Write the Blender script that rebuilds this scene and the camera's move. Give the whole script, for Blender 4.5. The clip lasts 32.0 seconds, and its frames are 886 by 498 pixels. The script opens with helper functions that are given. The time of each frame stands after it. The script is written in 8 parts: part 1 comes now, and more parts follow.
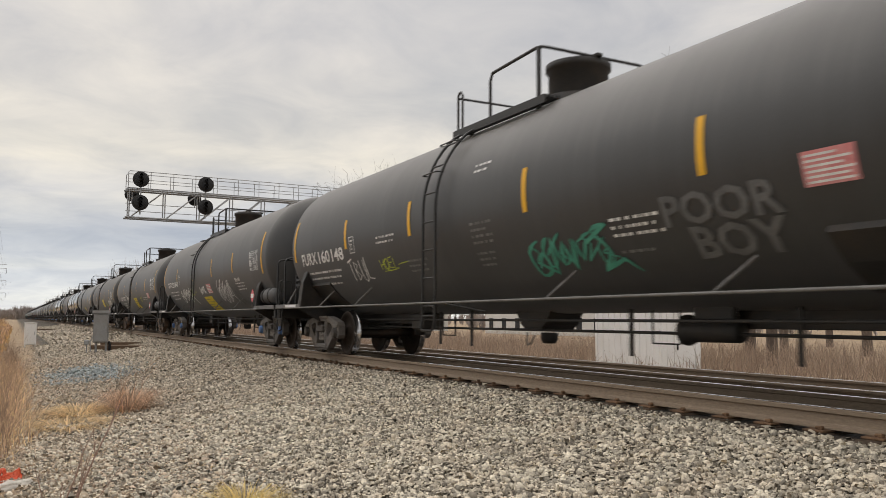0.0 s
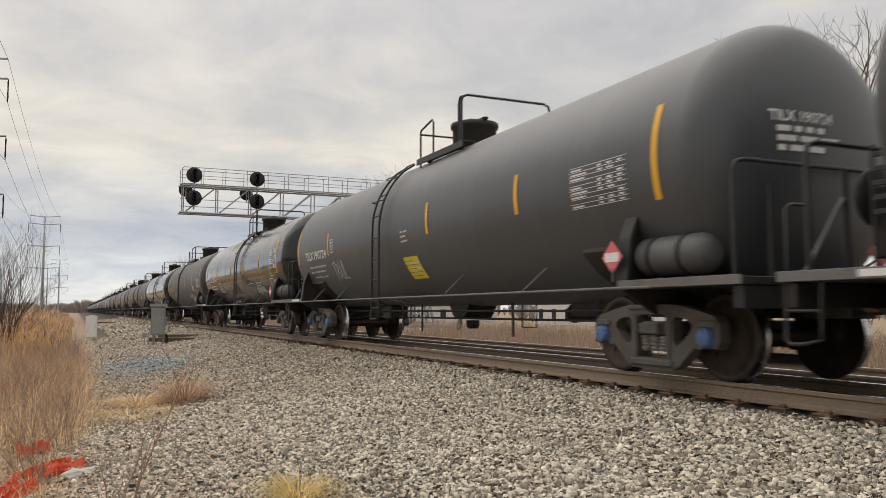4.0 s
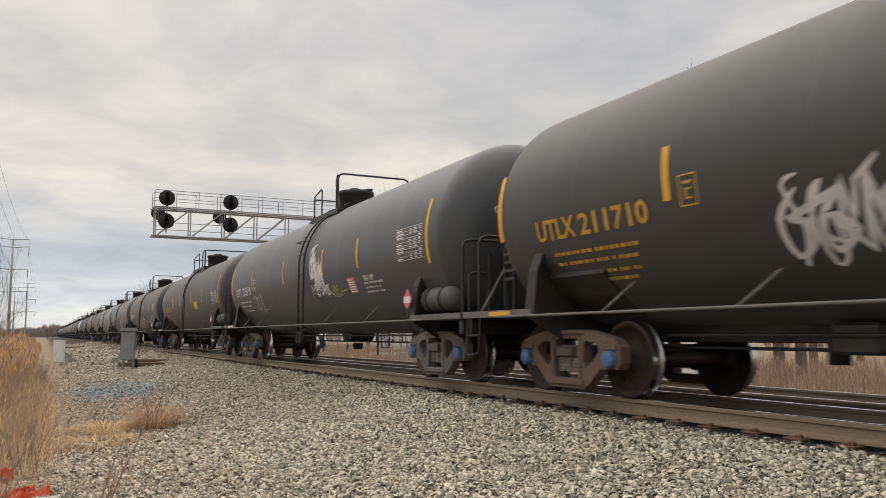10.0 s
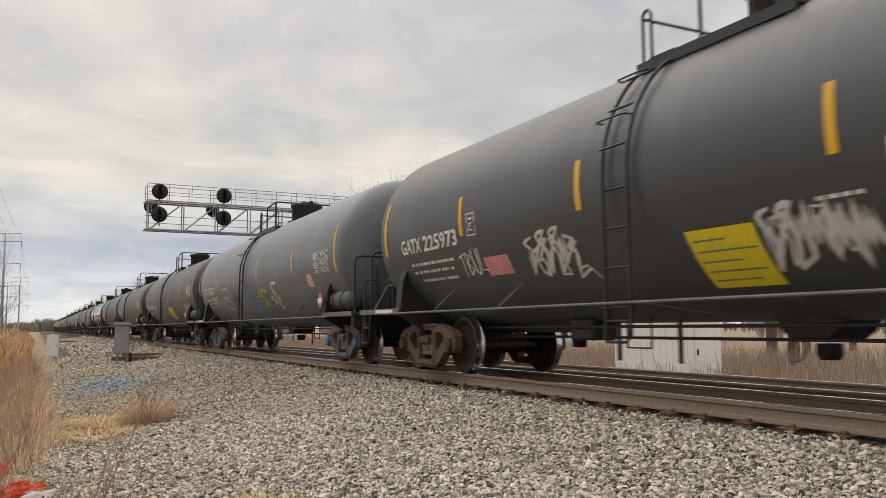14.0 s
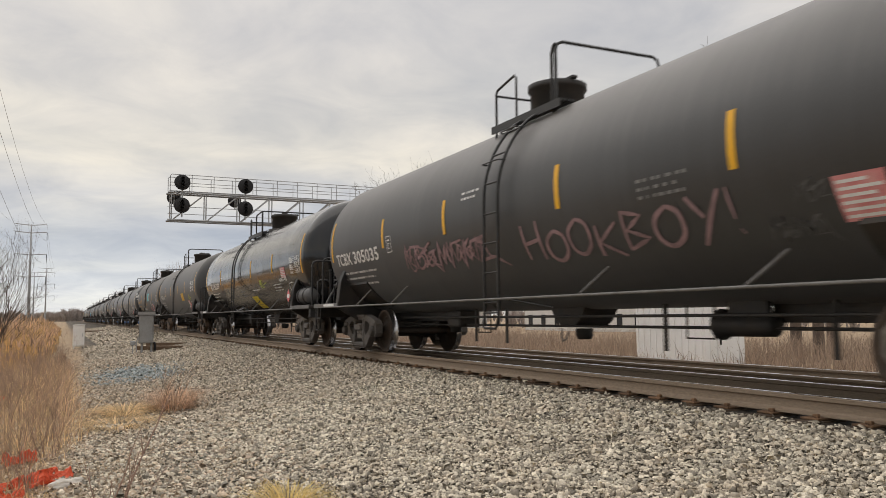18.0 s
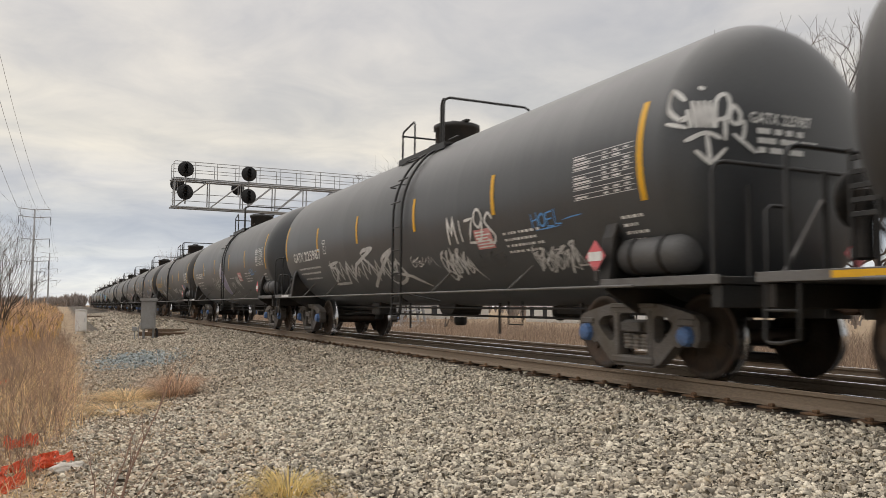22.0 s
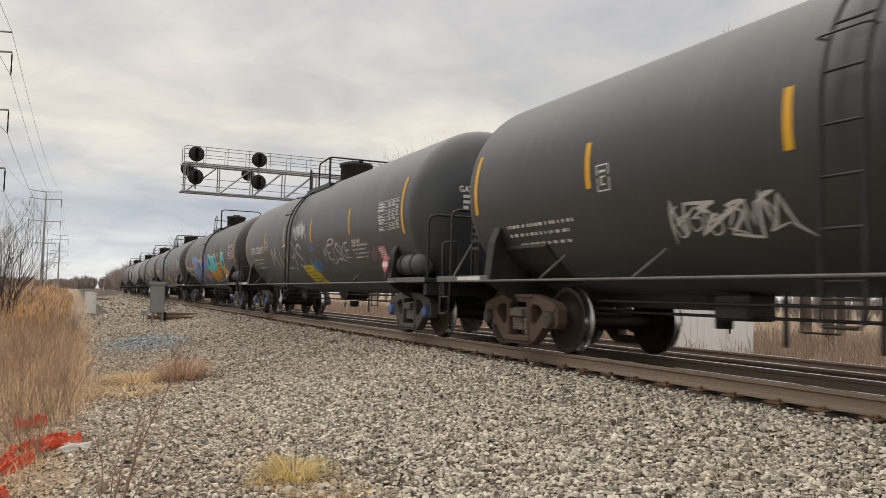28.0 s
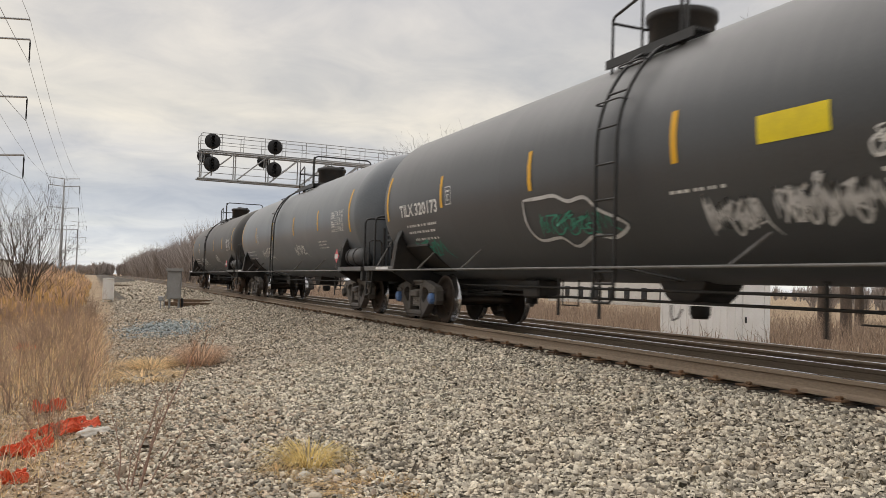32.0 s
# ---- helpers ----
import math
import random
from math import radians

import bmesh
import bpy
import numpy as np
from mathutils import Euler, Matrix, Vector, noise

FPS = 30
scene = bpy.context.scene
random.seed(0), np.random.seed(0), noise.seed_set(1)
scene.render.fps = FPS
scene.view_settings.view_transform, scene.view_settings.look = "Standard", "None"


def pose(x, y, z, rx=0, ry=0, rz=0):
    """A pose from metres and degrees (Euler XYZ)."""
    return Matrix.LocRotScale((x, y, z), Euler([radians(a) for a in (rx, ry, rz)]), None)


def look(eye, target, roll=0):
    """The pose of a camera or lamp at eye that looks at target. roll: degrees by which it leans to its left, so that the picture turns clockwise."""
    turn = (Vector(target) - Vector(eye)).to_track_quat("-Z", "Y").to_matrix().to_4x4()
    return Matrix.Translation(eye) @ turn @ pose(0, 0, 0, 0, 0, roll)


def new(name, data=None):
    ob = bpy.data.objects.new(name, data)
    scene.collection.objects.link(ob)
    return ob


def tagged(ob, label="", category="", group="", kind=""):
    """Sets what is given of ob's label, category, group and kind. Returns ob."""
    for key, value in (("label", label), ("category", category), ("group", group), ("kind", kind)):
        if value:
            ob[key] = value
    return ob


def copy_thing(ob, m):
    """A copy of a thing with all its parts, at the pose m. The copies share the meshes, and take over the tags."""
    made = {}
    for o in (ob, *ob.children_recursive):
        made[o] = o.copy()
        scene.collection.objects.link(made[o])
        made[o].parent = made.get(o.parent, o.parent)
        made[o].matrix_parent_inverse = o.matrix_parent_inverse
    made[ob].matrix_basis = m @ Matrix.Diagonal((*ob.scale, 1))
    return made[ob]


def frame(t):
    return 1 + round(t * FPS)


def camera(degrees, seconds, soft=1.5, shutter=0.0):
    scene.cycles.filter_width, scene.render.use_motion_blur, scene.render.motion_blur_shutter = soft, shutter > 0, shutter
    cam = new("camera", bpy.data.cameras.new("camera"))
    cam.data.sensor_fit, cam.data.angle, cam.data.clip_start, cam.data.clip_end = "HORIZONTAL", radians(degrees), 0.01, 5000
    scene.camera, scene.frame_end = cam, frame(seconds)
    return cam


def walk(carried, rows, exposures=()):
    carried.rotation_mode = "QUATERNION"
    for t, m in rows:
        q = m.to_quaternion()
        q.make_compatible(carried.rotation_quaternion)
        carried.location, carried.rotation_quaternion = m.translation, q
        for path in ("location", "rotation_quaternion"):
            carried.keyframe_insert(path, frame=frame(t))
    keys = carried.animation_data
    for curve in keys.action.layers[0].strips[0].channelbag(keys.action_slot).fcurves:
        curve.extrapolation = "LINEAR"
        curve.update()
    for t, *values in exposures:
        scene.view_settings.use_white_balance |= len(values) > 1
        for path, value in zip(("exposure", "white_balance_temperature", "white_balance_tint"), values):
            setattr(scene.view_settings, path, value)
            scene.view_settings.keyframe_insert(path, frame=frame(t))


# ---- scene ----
from mathutils.geometry import tessellate_polygon

cam = camera(58.12, 32.0, 0.8, 0.12)
EYE = 0.740      # above the rail head
PATH = [
    (0.0, pose(0, 0, EYE, 95.08, -0.29, -28.11)),
    (0.5, pose(0, 0, EYE, 94.84, 0.02, -27.80)),
    (1.0, pose(0, 0, EYE, 94.78, 0.07, -27.04)),
    (1.5, pose(0, 0, EYE, 94.75, 0.12, -26.03)),
    (2.0, pose(0, 0, EYE, 94.71, 0.14, -25.27)),
    (2.5, pose(0, 0, EYE, 94.64, 0.08, -24.77)),
    (4.5, pose(0, 0, EYE, 94.43, 0.04, -24.57)),
    (5.0, pose(0, 0, EYE, 94.86, 0.20, -24.61)),
    (5.5, pose(0, 0, EYE, 95.41, 0.31, -24.89)),
    (6.0, pose(0, 0, EYE, 95.89, 0.06, -25.20)),
    (6.5, pose(0, 0, EYE, 96.19, -0.04, -25.54)),
    (7.0, pose(0, 0, EYE, 96.53, -0.22, -25.81)),
    (7.5, pose(0, 0, EYE, 96.81, -0.30, -26.05)),
    (8.0, pose(0, 0, EYE, 96.92, -0.27, -26.31)),
    (8.5, pose(0, 0, EYE, 96.85, -0.22, -26.46)),
    (9.0, pose(0, 0, EYE, 96.67, -0.24, -26.53)),
    (9.5, pose(0, 0, EYE, 96.34, 0.04, -26.43)),
    (10.0, pose(0, 0, EYE, 96.19, 0.03, -26.41)),
    (10.5, pose(0, 0, EYE, 96.01, 0.09, -26.45)),
    (11.0, pose(0, 0, EYE, 95.88, 0.08, -26.56)),
    (11.5, pose(0, 0, EYE, 95.75, 0.08, -26.60)),
    (12.0, pose(0, 0, EYE, 95.64, 0.08, -26.52)),
    (12.5, pose(0, 0, EYE, 95.57, 0.14, -26.41)),
    (13.0, pose(0, 0, EYE, 95.60, 0.11, -26.42)),
    (13.5, pose(0, 0, EYE, 95.59, 0.26, -26.59)),
    (14.0, pose(0, 0, EYE, 95.64, 0.34, -26.81)),
    (14.5, pose(0, 0, EYE, 95.56, 0.62, -26.82)),
    (15.0, pose(0, 0, EYE, 95.38, 1.04, -26.59)),
    (15.5, pose(0, 0, EYE, 95.29, 1.14, -26.23)),
    (17.5, pose(0, 0, EYE, 94.99, 0.59, -25.38)),
    (18.0, pose(0, 0, EYE, 94.90, 0.39, -25.32)),
    (18.5, pose(0, 0, EYE, 94.74, 0.34, -25.30)),
    (19.0, pose(0, 0, EYE, 94.60, 0.11, -25.36)),
    (19.5, pose(0, 0, EYE, 94.42, 0.01, -25.42)),
    (20.0, pose(0, 0, EYE, 94.24, 0.01, -25.42)),
    (20.5, pose(0, 0, EYE, 94.18, -0.04, -25.37)),
    (21.0, pose(0, 0, EYE, 94.23, -0.21, -25.31)),
    (21.5, pose(0, 0, EYE, 94.27, -0.36, -25.24)),
    (22.0, pose(0, 0, EYE, 94.22, -0.46, -25.21)),
    (22.5, pose(0, 0, EYE, 94.16, -0.74, -25.22)),
    (23.0, pose(0, 0, EYE, 93.99, -0.95, -25.31)),
    (23.5, pose(0, 0, EYE, 93.81, -1.02, -25.38)),
    (24.0, pose(0, 0, EYE, 93.77, -1.19, -25.49)),
    (24.5, pose(0, 0, EYE, 93.77, -1.04, -25.53)),
    (25.0, pose(0, 0, EYE, 94.01, -1.29, -25.52)),
    (25.5, pose(0, 0, EYE, 94.18, -1.32, -25.41)),
    (26.0, pose(0, 0, EYE, 94.11, -1.30, -25.18)),
    (26.5, pose(0, 0, EYE, 93.87, -1.41, -24.92)),
    (28.5, pose(0, 0, EYE, 93.36, -1.39, -24.51)),
    (29.0, pose(0, 0, EYE, 93.29, -1.10, -24.32)),
    (29.5, pose(0, 0, EYE, 93.28, -1.09, -24.10)),
    (30.0, pose(0, 0, EYE, 93.25, -1.11, -23.84)),
    (30.5, pose(0, 0, EYE, 93.12, -1.11, -23.62)),
    (31.0, pose(0, 0, EYE, 92.92, -1.14, -23.45)),
    (31.5, pose(0, 0, EYE, 92.71, -1.39, -23.39)),
    (32.0, pose(0, 0, EYE, 92.52, -1.78, -23.60)),
]
walk(cam, PATH, ((0.0, 0.02, 6640, 12.0), (32.0, 0.02, 6640, 12.0)))

# ---- light: a bright overcast sky, with a weak and very wide sun behind the cloud ----
world = bpy.data.worlds.new("overcast_sky")
scene.world = world
world.use_nodes = True
wn, wl = world.node_tree.nodes, world.node_tree.links
wn.clear()


def wnode(kind, **values):
    n = wn.new(kind)
    for key, value in values.items():
        n.inputs[key].default_value = value
    return n


def ramp_of(tree_nodes, stops, interpolation="LINEAR"):
    r = tree_nodes.new("ShaderNodeValToRGB")
    r.color_ramp.interpolation = interpolation
    e = r.color_ramp.elements
    while len(e) < len(stops):
        e.new(0.5)
    for k, (pos, col) in enumerate(stops):
        e[k].position = pos
        e[k].color = (*col, 1.0)
    return r


coord = wn.new("ShaderNodeTexCoord")
split = wn.new("ShaderNodeSeparateXYZ")
wl.new(coord.outputs["Generated"], split.inputs[0])
# cloud sheet: the view ray met with a flat layer overhead
lift = wn.new("ShaderNodeMath"); lift.operation = "MAXIMUM"; lift.inputs[1].default_value = 0.0
wl.new(split.outputs["Z"], lift.inputs[0])
lift2 = wn.new("ShaderNodeMath"); lift2.operation = "ADD"; lift2.inputs[1].default_value = 0.16
wl.new(lift.outputs[0], lift2.inputs[0])
px_ = wn.new("ShaderNodeMath"); px_.operation = "DIVIDE"
py_ = wn.new("ShaderNodeMath"); py_.operation = "DIVIDE"
wl.new(split.outputs["X"], px_.inputs[0]); wl.new(lift2.outputs[0], px_.inputs[1])
wl.new(split.outputs["Y"], py_.inputs[0]); wl.new(lift2.outputs[0], py_.inputs[1])
sheet = wn.new("ShaderNodeCombineXYZ")
wl.new(px_.outputs[0], sheet.inputs[0]); wl.new(py_.outputs[0], sheet.inputs[1])
cloud = wnode("ShaderNodeTexNoise", Scale=0.85, Detail=5.0, Roughness=0.52, Distortion=0.35)
wl.new(sheet.outputs[0], cloud.inputs["Vector"])
wisps = wnode("ShaderNodeTexNoise", Scale=2.6, Detail=6.0, Roughness=0.6, Distortion=0.6)
wl.new(sheet.outputs[0], wisps.inputs["Vector"])
height = ramp_of(wn, [(0.0, (0.80, 0.82, 0.83)), (0.035, (0.74, 0.78, 0.81)), (0.095, (0.50, 0.545, 0.61)), (0.145, (0.64, 0.65, 0.66)),
                      (0.19, (0.80, 0.77, 0.69)), (0.235, (0.74, 0.72, 0.67)), (0.33, (0.68, 0.67, 0.655)), (0.6, (0.70, 0.70, 0.70)), (1.0, (0.74, 0.74, 0.75))])
wob = wn.new("ShaderNodeMath"); wob.operation = "MULTIPLY_ADD"; wob.inputs[1].default_value = 0.10
sub_ = wn.new("ShaderNodeMath"); sub_.operation = "SUBTRACT"; sub_.inputs[1].default_value = 0.5
wl.new(cloud.outputs[0], sub_.inputs[0]); wl.new(sub_.outputs[0], wob.inputs[0]); wl.new(split.outputs["Z"], wob.inputs[2])
wl.new(wob.outputs[0], height.inputs[0])
shade = ramp_of(wn, [(0.32, (0.74, 0.77, 0.82)), (0.50, (0.98, 0.975, 0.965)), (0.66, (1.16, 1.13, 1.04))])
wl.new(cloud.outputs[0], shade.inputs[0])
fine = ramp_of(wn, [(0.32, (0.86, 0.875, 0.90)), (0.64, (1.07, 1.06, 1.035))])
wl.new(wisps.outputs[0], fine.inputs[0])


def wmul(a, b):
    m = wn.new("ShaderNodeMix"); m.data_type = "RGBA"; m.blend_type = "MULTIPLY"; m.inputs[0].default_value = 1.0
    wl.new(a, m.inputs[6]); wl.new(b, m.inputs[7])
    return m.outputs[2]


tone = wmul(wmul(height.outputs[0], shade.outputs[0]), fine.outputs[0])
SUN_EL, SUN_AZ = radians(73), radians(-25)
sky = wn.new("ShaderNodeTexSky")
sky.sky_type, sky.sun_disc, sky.sun_elevation, sky.sun_rotation = "NISHITA", False, SUN_EL, SUN_AZ
back_cloud = wnode("ShaderNodeBackground", Strength=1.14)
wl.new(tone, back_cloud.inputs[0])
back_sky = wnode("ShaderNodeBackground", Strength=0.05)
wl.new(sky.outputs[0], back_sky.inputs[0])
both = wn.new("ShaderNodeMixShader"); both.inputs[0].default_value = 0.12
wl.new(back_cloud.outputs[0], both.inputs[1]); wl.new(back_sky.outputs[0], both.inputs[2])
wout = wn.new("ShaderNodeOutputWorld")
wl.new(both.outputs[0], wout.inputs[0])

sun = new("sun", bpy.data.lights.new("sun", "SUN"))
sun.data.energy, sun.data.angle, sun.data.color = 1.65, radians(90), (1.0, 0.97, 0.925)
sun.matrix_world = look((-16, 34, 120), (0, 0, 0))

# ---- materials ----
def material(name, base, rough=0.6, metal=0.0, grain=30.0, spread=0.25, stain=1.2, stain_to=None, stain_amount=0.0, bump=0.0, bump_scale=None,
             object_random=0.0, island_random=0.0, stretch=(1, 1, 1), spec=0.5, clump=None):
    """A surface with variation at two scales: fine grain, and broad stains towards another colour."""
    m = bpy.data.materials.new(name)
    m.use_nodes = True
    n, l = m.node_tree.nodes, m.node_tree.links
    bsdf = n["Principled BSDF"]
    tc = n.new("ShaderNodeTexCoord")
    mp = n.new("ShaderNodeMapping")
    mp.inputs["Scale"].default_value = stretch
    l.new(tc.outputs["Object"], mp.inputs[0])
    fine_n = n.new("ShaderNodeTexNoise")
    fine_n.inputs["Scale"].default_value, fine_n.inputs["Detail"].default_value = grain, 4
    broad = n.new("ShaderNodeTexNoise")
    broad.inputs["Scale"].default_value, broad.inputs["Detail"].default_value, broad.inputs["Roughness"].default_value = stain, 5, 0.6
    l.new(mp.outputs[0], fine_n.inputs["Vector"]); l.new(mp.outputs[0], broad.inputs["Vector"])
    low, high = 1 - spread, 1 + spread
    r = ramp_of(n, [(0.25, (low, low, low)), (0.75, (high, high, high))])
    l.new(fine_n.outputs[0], r.inputs[0])
    mul = n.new("ShaderNodeMix"); mul.data_type, mul.blend_type = "RGBA", "MULTIPLY"
    mul.inputs[0].default_value = 1.0
    mul.inputs[6].default_value = (*base, 1)
    l.new(r.outputs[0], mul.inputs[7])
    col = mul.outputs[2]
    if stain_to:
        rr = ramp_of(n, [(0.42, (0, 0, 0)), (0.68, (stain_amount,) * 3)])
        l.new(broad.outputs[0], rr.inputs[0])
        mx = n.new("ShaderNodeMix"); mx.data_type = "RGBA"
        l.new(rr.outputs[0], mx.inputs[0]); l.new(col, mx.inputs[6])
        mx.inputs[7].default_value = (*stain_to, 1)
        col = mx.outputs[2]
    for amount, source in ((object_random, "ShaderNodeObjectInfo"), (island_random, "ShaderNodeNewGeometry")):
        if amount:
            s = n.new(source)
            ra = ramp_of(n, [(0.0, (1 - amount,) * 3), (1.0, (1 + amount,) * 3)])
            l.new(s.outputs["Random" if "Object" in source else "Random Per Island"], ra.inputs[0])
            mm = n.new("ShaderNodeMix"); mm.data_type, mm.blend_type = "RGBA", "MULTIPLY"
            mm.inputs[0].default_value = 1.0
            l.new(col, mm.inputs[6]); l.new(ra.outputs[0], mm.inputs[7])
            col = mm.outputs[2]
    l.new(col, bsdf.inputs["Base Color"])
    rg = n.new("ShaderNodeMapRange")
    rg.inputs["To Min"].default_value, rg.inputs["To Max"].default_value = max(0.05, rough - 0.1), min(1.0, rough + 0.1)
    l.new(broad.outputs[0], rg.inputs[0]); l.new(rg.outputs[0], bsdf.inputs["Roughness"])
    bsdf.inputs["Metallic"].default_value = metal
    bsdf.inputs["Specular IOR Level"].default_value = spec
    if bump:
        b = n.new("ShaderNodeBump")
        b.inputs["Strength"].default_value, b.inputs["Distance"].default_value = bump, 0.02
        if bump_scale:
            bn = n.new("ShaderNodeTexNoise")
            bn.inputs["Scale"].default_value, bn.inputs["Detail"].default_value = bump_scale, 5
            l.new(mp.outputs[0], bn.inputs["Vector"]); l.new(bn.outputs[0], b.inputs["Height"])
        else:
            l.new(fine_n.outputs[0], b.inputs["Height"])
        l.new(b.outputs[0], bsdf.inputs["Normal"])
    return m


def tank_paint(name, base, rough, dust, dust_amount, gloss=False):
    """Black tank paint: blotches of road dust, thin rain streaks down the shell, faint dents of the jacket, and a crown
    paled by dust and by skylight put into the colour.
    """
    m = material(name, base, rough, 0.0, 55, 0.18, 0.55, dust, dust_amount, 0.05, 2.2, object_random=0.15, stretch=(1, 1, 0.55), spec=0.5)
    n, l = m.node_tree.nodes, m.node_tree.links
    bsdf = n["Principled BSDF"]
    old = bsdf.inputs["Base Color"].links[0].from_socket
    tc = n.new("ShaderNodeTexCoord")
    mp = n.new("ShaderNodeMapping"); mp.inputs["Scale"].default_value = (0.4, 7.0, 0.35)
    l.new(tc.outputs["Object"], mp.inputs[0])
    st = n.new("ShaderNodeTexNoise"); st.inputs["Scale"].default_value, st.inputs["Detail"].default_value = 1.0, 6
    l.new(mp.outputs[0], st.inputs["Vector"])
    r = ramp_of(n, [(0.50, (0, 0, 0)), (0.76, (0.26, 0.26, 0.26))])
    l.new(st.outputs[0], r.inputs[0])
    mx = n.new("ShaderNodeMix"); mx.data_type = "RGBA"
    l.new(r.outputs[0], mx.inputs[0]); l.new(old, mx.inputs[6]); mx.inputs[7].default_value = (*dust, 1)
    # crown paled by dust and painted-in skylight, broken up by the streaks
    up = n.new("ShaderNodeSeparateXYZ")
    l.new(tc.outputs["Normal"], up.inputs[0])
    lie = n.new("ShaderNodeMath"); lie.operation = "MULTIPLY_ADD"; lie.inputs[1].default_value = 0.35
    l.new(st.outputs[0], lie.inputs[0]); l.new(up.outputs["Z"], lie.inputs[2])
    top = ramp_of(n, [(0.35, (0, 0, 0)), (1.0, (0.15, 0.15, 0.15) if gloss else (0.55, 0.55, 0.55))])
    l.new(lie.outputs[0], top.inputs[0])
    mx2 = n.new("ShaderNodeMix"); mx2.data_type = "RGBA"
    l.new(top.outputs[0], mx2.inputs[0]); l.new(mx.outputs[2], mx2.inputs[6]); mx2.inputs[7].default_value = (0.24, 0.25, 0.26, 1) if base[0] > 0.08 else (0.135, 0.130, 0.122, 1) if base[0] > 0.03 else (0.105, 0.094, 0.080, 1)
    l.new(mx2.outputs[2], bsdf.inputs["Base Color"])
    bsdf.inputs["IOR"].default_value = 1.5 if gloss else 1.63
    dusty = 0.0 if gloss else 0.12
    bsdf.inputs["Sheen Weight"].default_value, bsdf.inputs["Sheen Roughness"].default_value = dusty, 0.45
    if gloss:
        bsdf.inputs["Coat Weight"].default_value, bsdf.inputs["Coat Roughness"].default_value, bsdf.inputs["Coat IOR"].default_value = 0.7, 0.10, 1.5
        bsdf.inputs["Specular IOR Level"].default_value = 0.25
    return m


def thin_leaf(m, amount=0.45):
    """Dry blades let light through: part of the surface is translucent in the same colour."""
    n, l = m.node_tree.nodes, m.node_tree.links
    bsdf, out = n["Principled BSDF"], n["Material Output"]
    t = n.new("ShaderNodeBsdfTranslucent")
    l.new(bsdf.inputs["Base Color"].links[0].from_socket, t.inputs[0])
    both = n.new("ShaderNodeMixShader"); both.inputs[0].default_value = amount
    l.new(bsdf.outputs[0], both.inputs[1]); l.new(t.outputs[0], both.inputs[2])
    l.new(both.outputs[0], out.inputs[0])
    return m


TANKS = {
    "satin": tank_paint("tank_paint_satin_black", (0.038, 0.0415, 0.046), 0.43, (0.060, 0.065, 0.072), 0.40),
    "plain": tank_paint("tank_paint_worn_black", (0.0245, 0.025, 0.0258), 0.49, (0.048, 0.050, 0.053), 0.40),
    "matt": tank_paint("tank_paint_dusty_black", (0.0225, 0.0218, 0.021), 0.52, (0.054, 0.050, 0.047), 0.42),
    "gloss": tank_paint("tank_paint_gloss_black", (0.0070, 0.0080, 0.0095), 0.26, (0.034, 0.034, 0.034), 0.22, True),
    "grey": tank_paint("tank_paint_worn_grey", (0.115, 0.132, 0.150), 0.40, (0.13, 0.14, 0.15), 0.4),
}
FRAME = material("underframe_black", (0.016, 0.0155, 0.015), 0.6, 0.0, 40, 0.3, 2.5, (0.055, 0.040, 0.028), 0.55, 0.15)
RAILING = material("black_railing_paint", (0.014, 0.014, 0.014), 0.45, 0.0, 60, 0.2, 4, (0.05, 0.045, 0.04), 0.4)
GREYRAIL = material("weathered_grey_handrail", (0.16, 0.155, 0.15), 0.55, 0.2, 60, 0.2, 3, (0.08, 0.07, 0.06), 0.5)
RUSTCAST = material("rusty_cast_steel", (0.125, 0.086, 0.062), 0.8, 0.1, 45, 0.3, 3, (0.15, 0.105, 0.075), 0.7, 0.25, object_random=0.3)
CAST = material("dusty_cast_steel", (0.125, 0.114, 0.105), 0.72, 0.1, 45, 0.3, 3, (0.105, 0.085, 0.062), 0.7, 0.25, object_random=0.3)
WHEEL = material("wheel_steel_brown", (0.055, 0.042, 0.033), 0.62, 0.45, 30, 0.3, 4, (0.10, 0.060, 0.038), 0.6, 0.1, object_random=0.3)
TREAD = material("polished_tread_steel", (0.55, 0.55, 0.56), 0.22, 1.0, 60, 0.1, 6, (0.4, 0.37, 0.34), 0.3)
BLUECAP = material("blue_bearing_cap", (0.085, 0.18, 0.40), 0.5, 0.0, 40, 0.25, 8, (0.06, 0.055, 0.05), 0.6)
DULLCAP = material("grimy_bearing_cap", (0.06, 0.055, 0.05), 0.7, 0.2, 40, 0.3, 8, (0.11, 0.085, 0.06), 0.6)
SPRING = material("spring_steel_grime", (0.24, 0.22, 0.20), 0.6, 0.2, 40, 0.3, 6, (0.12, 0.10, 0.075), 0.6)
RESERVOIR = material("grey_air_tank", (0.10, 0.10, 0.10), 0.55, 0.0, 40, 0.2, 3, (0.06, 0.055, 0.05), 0.5)
RUSTY = material("rusty_coupler_iron", (0.085, 0.048, 0.030), 0.8, 0.1, 40, 0.35, 5, (0.05, 0.035, 0.028), 0.7, 0.3)
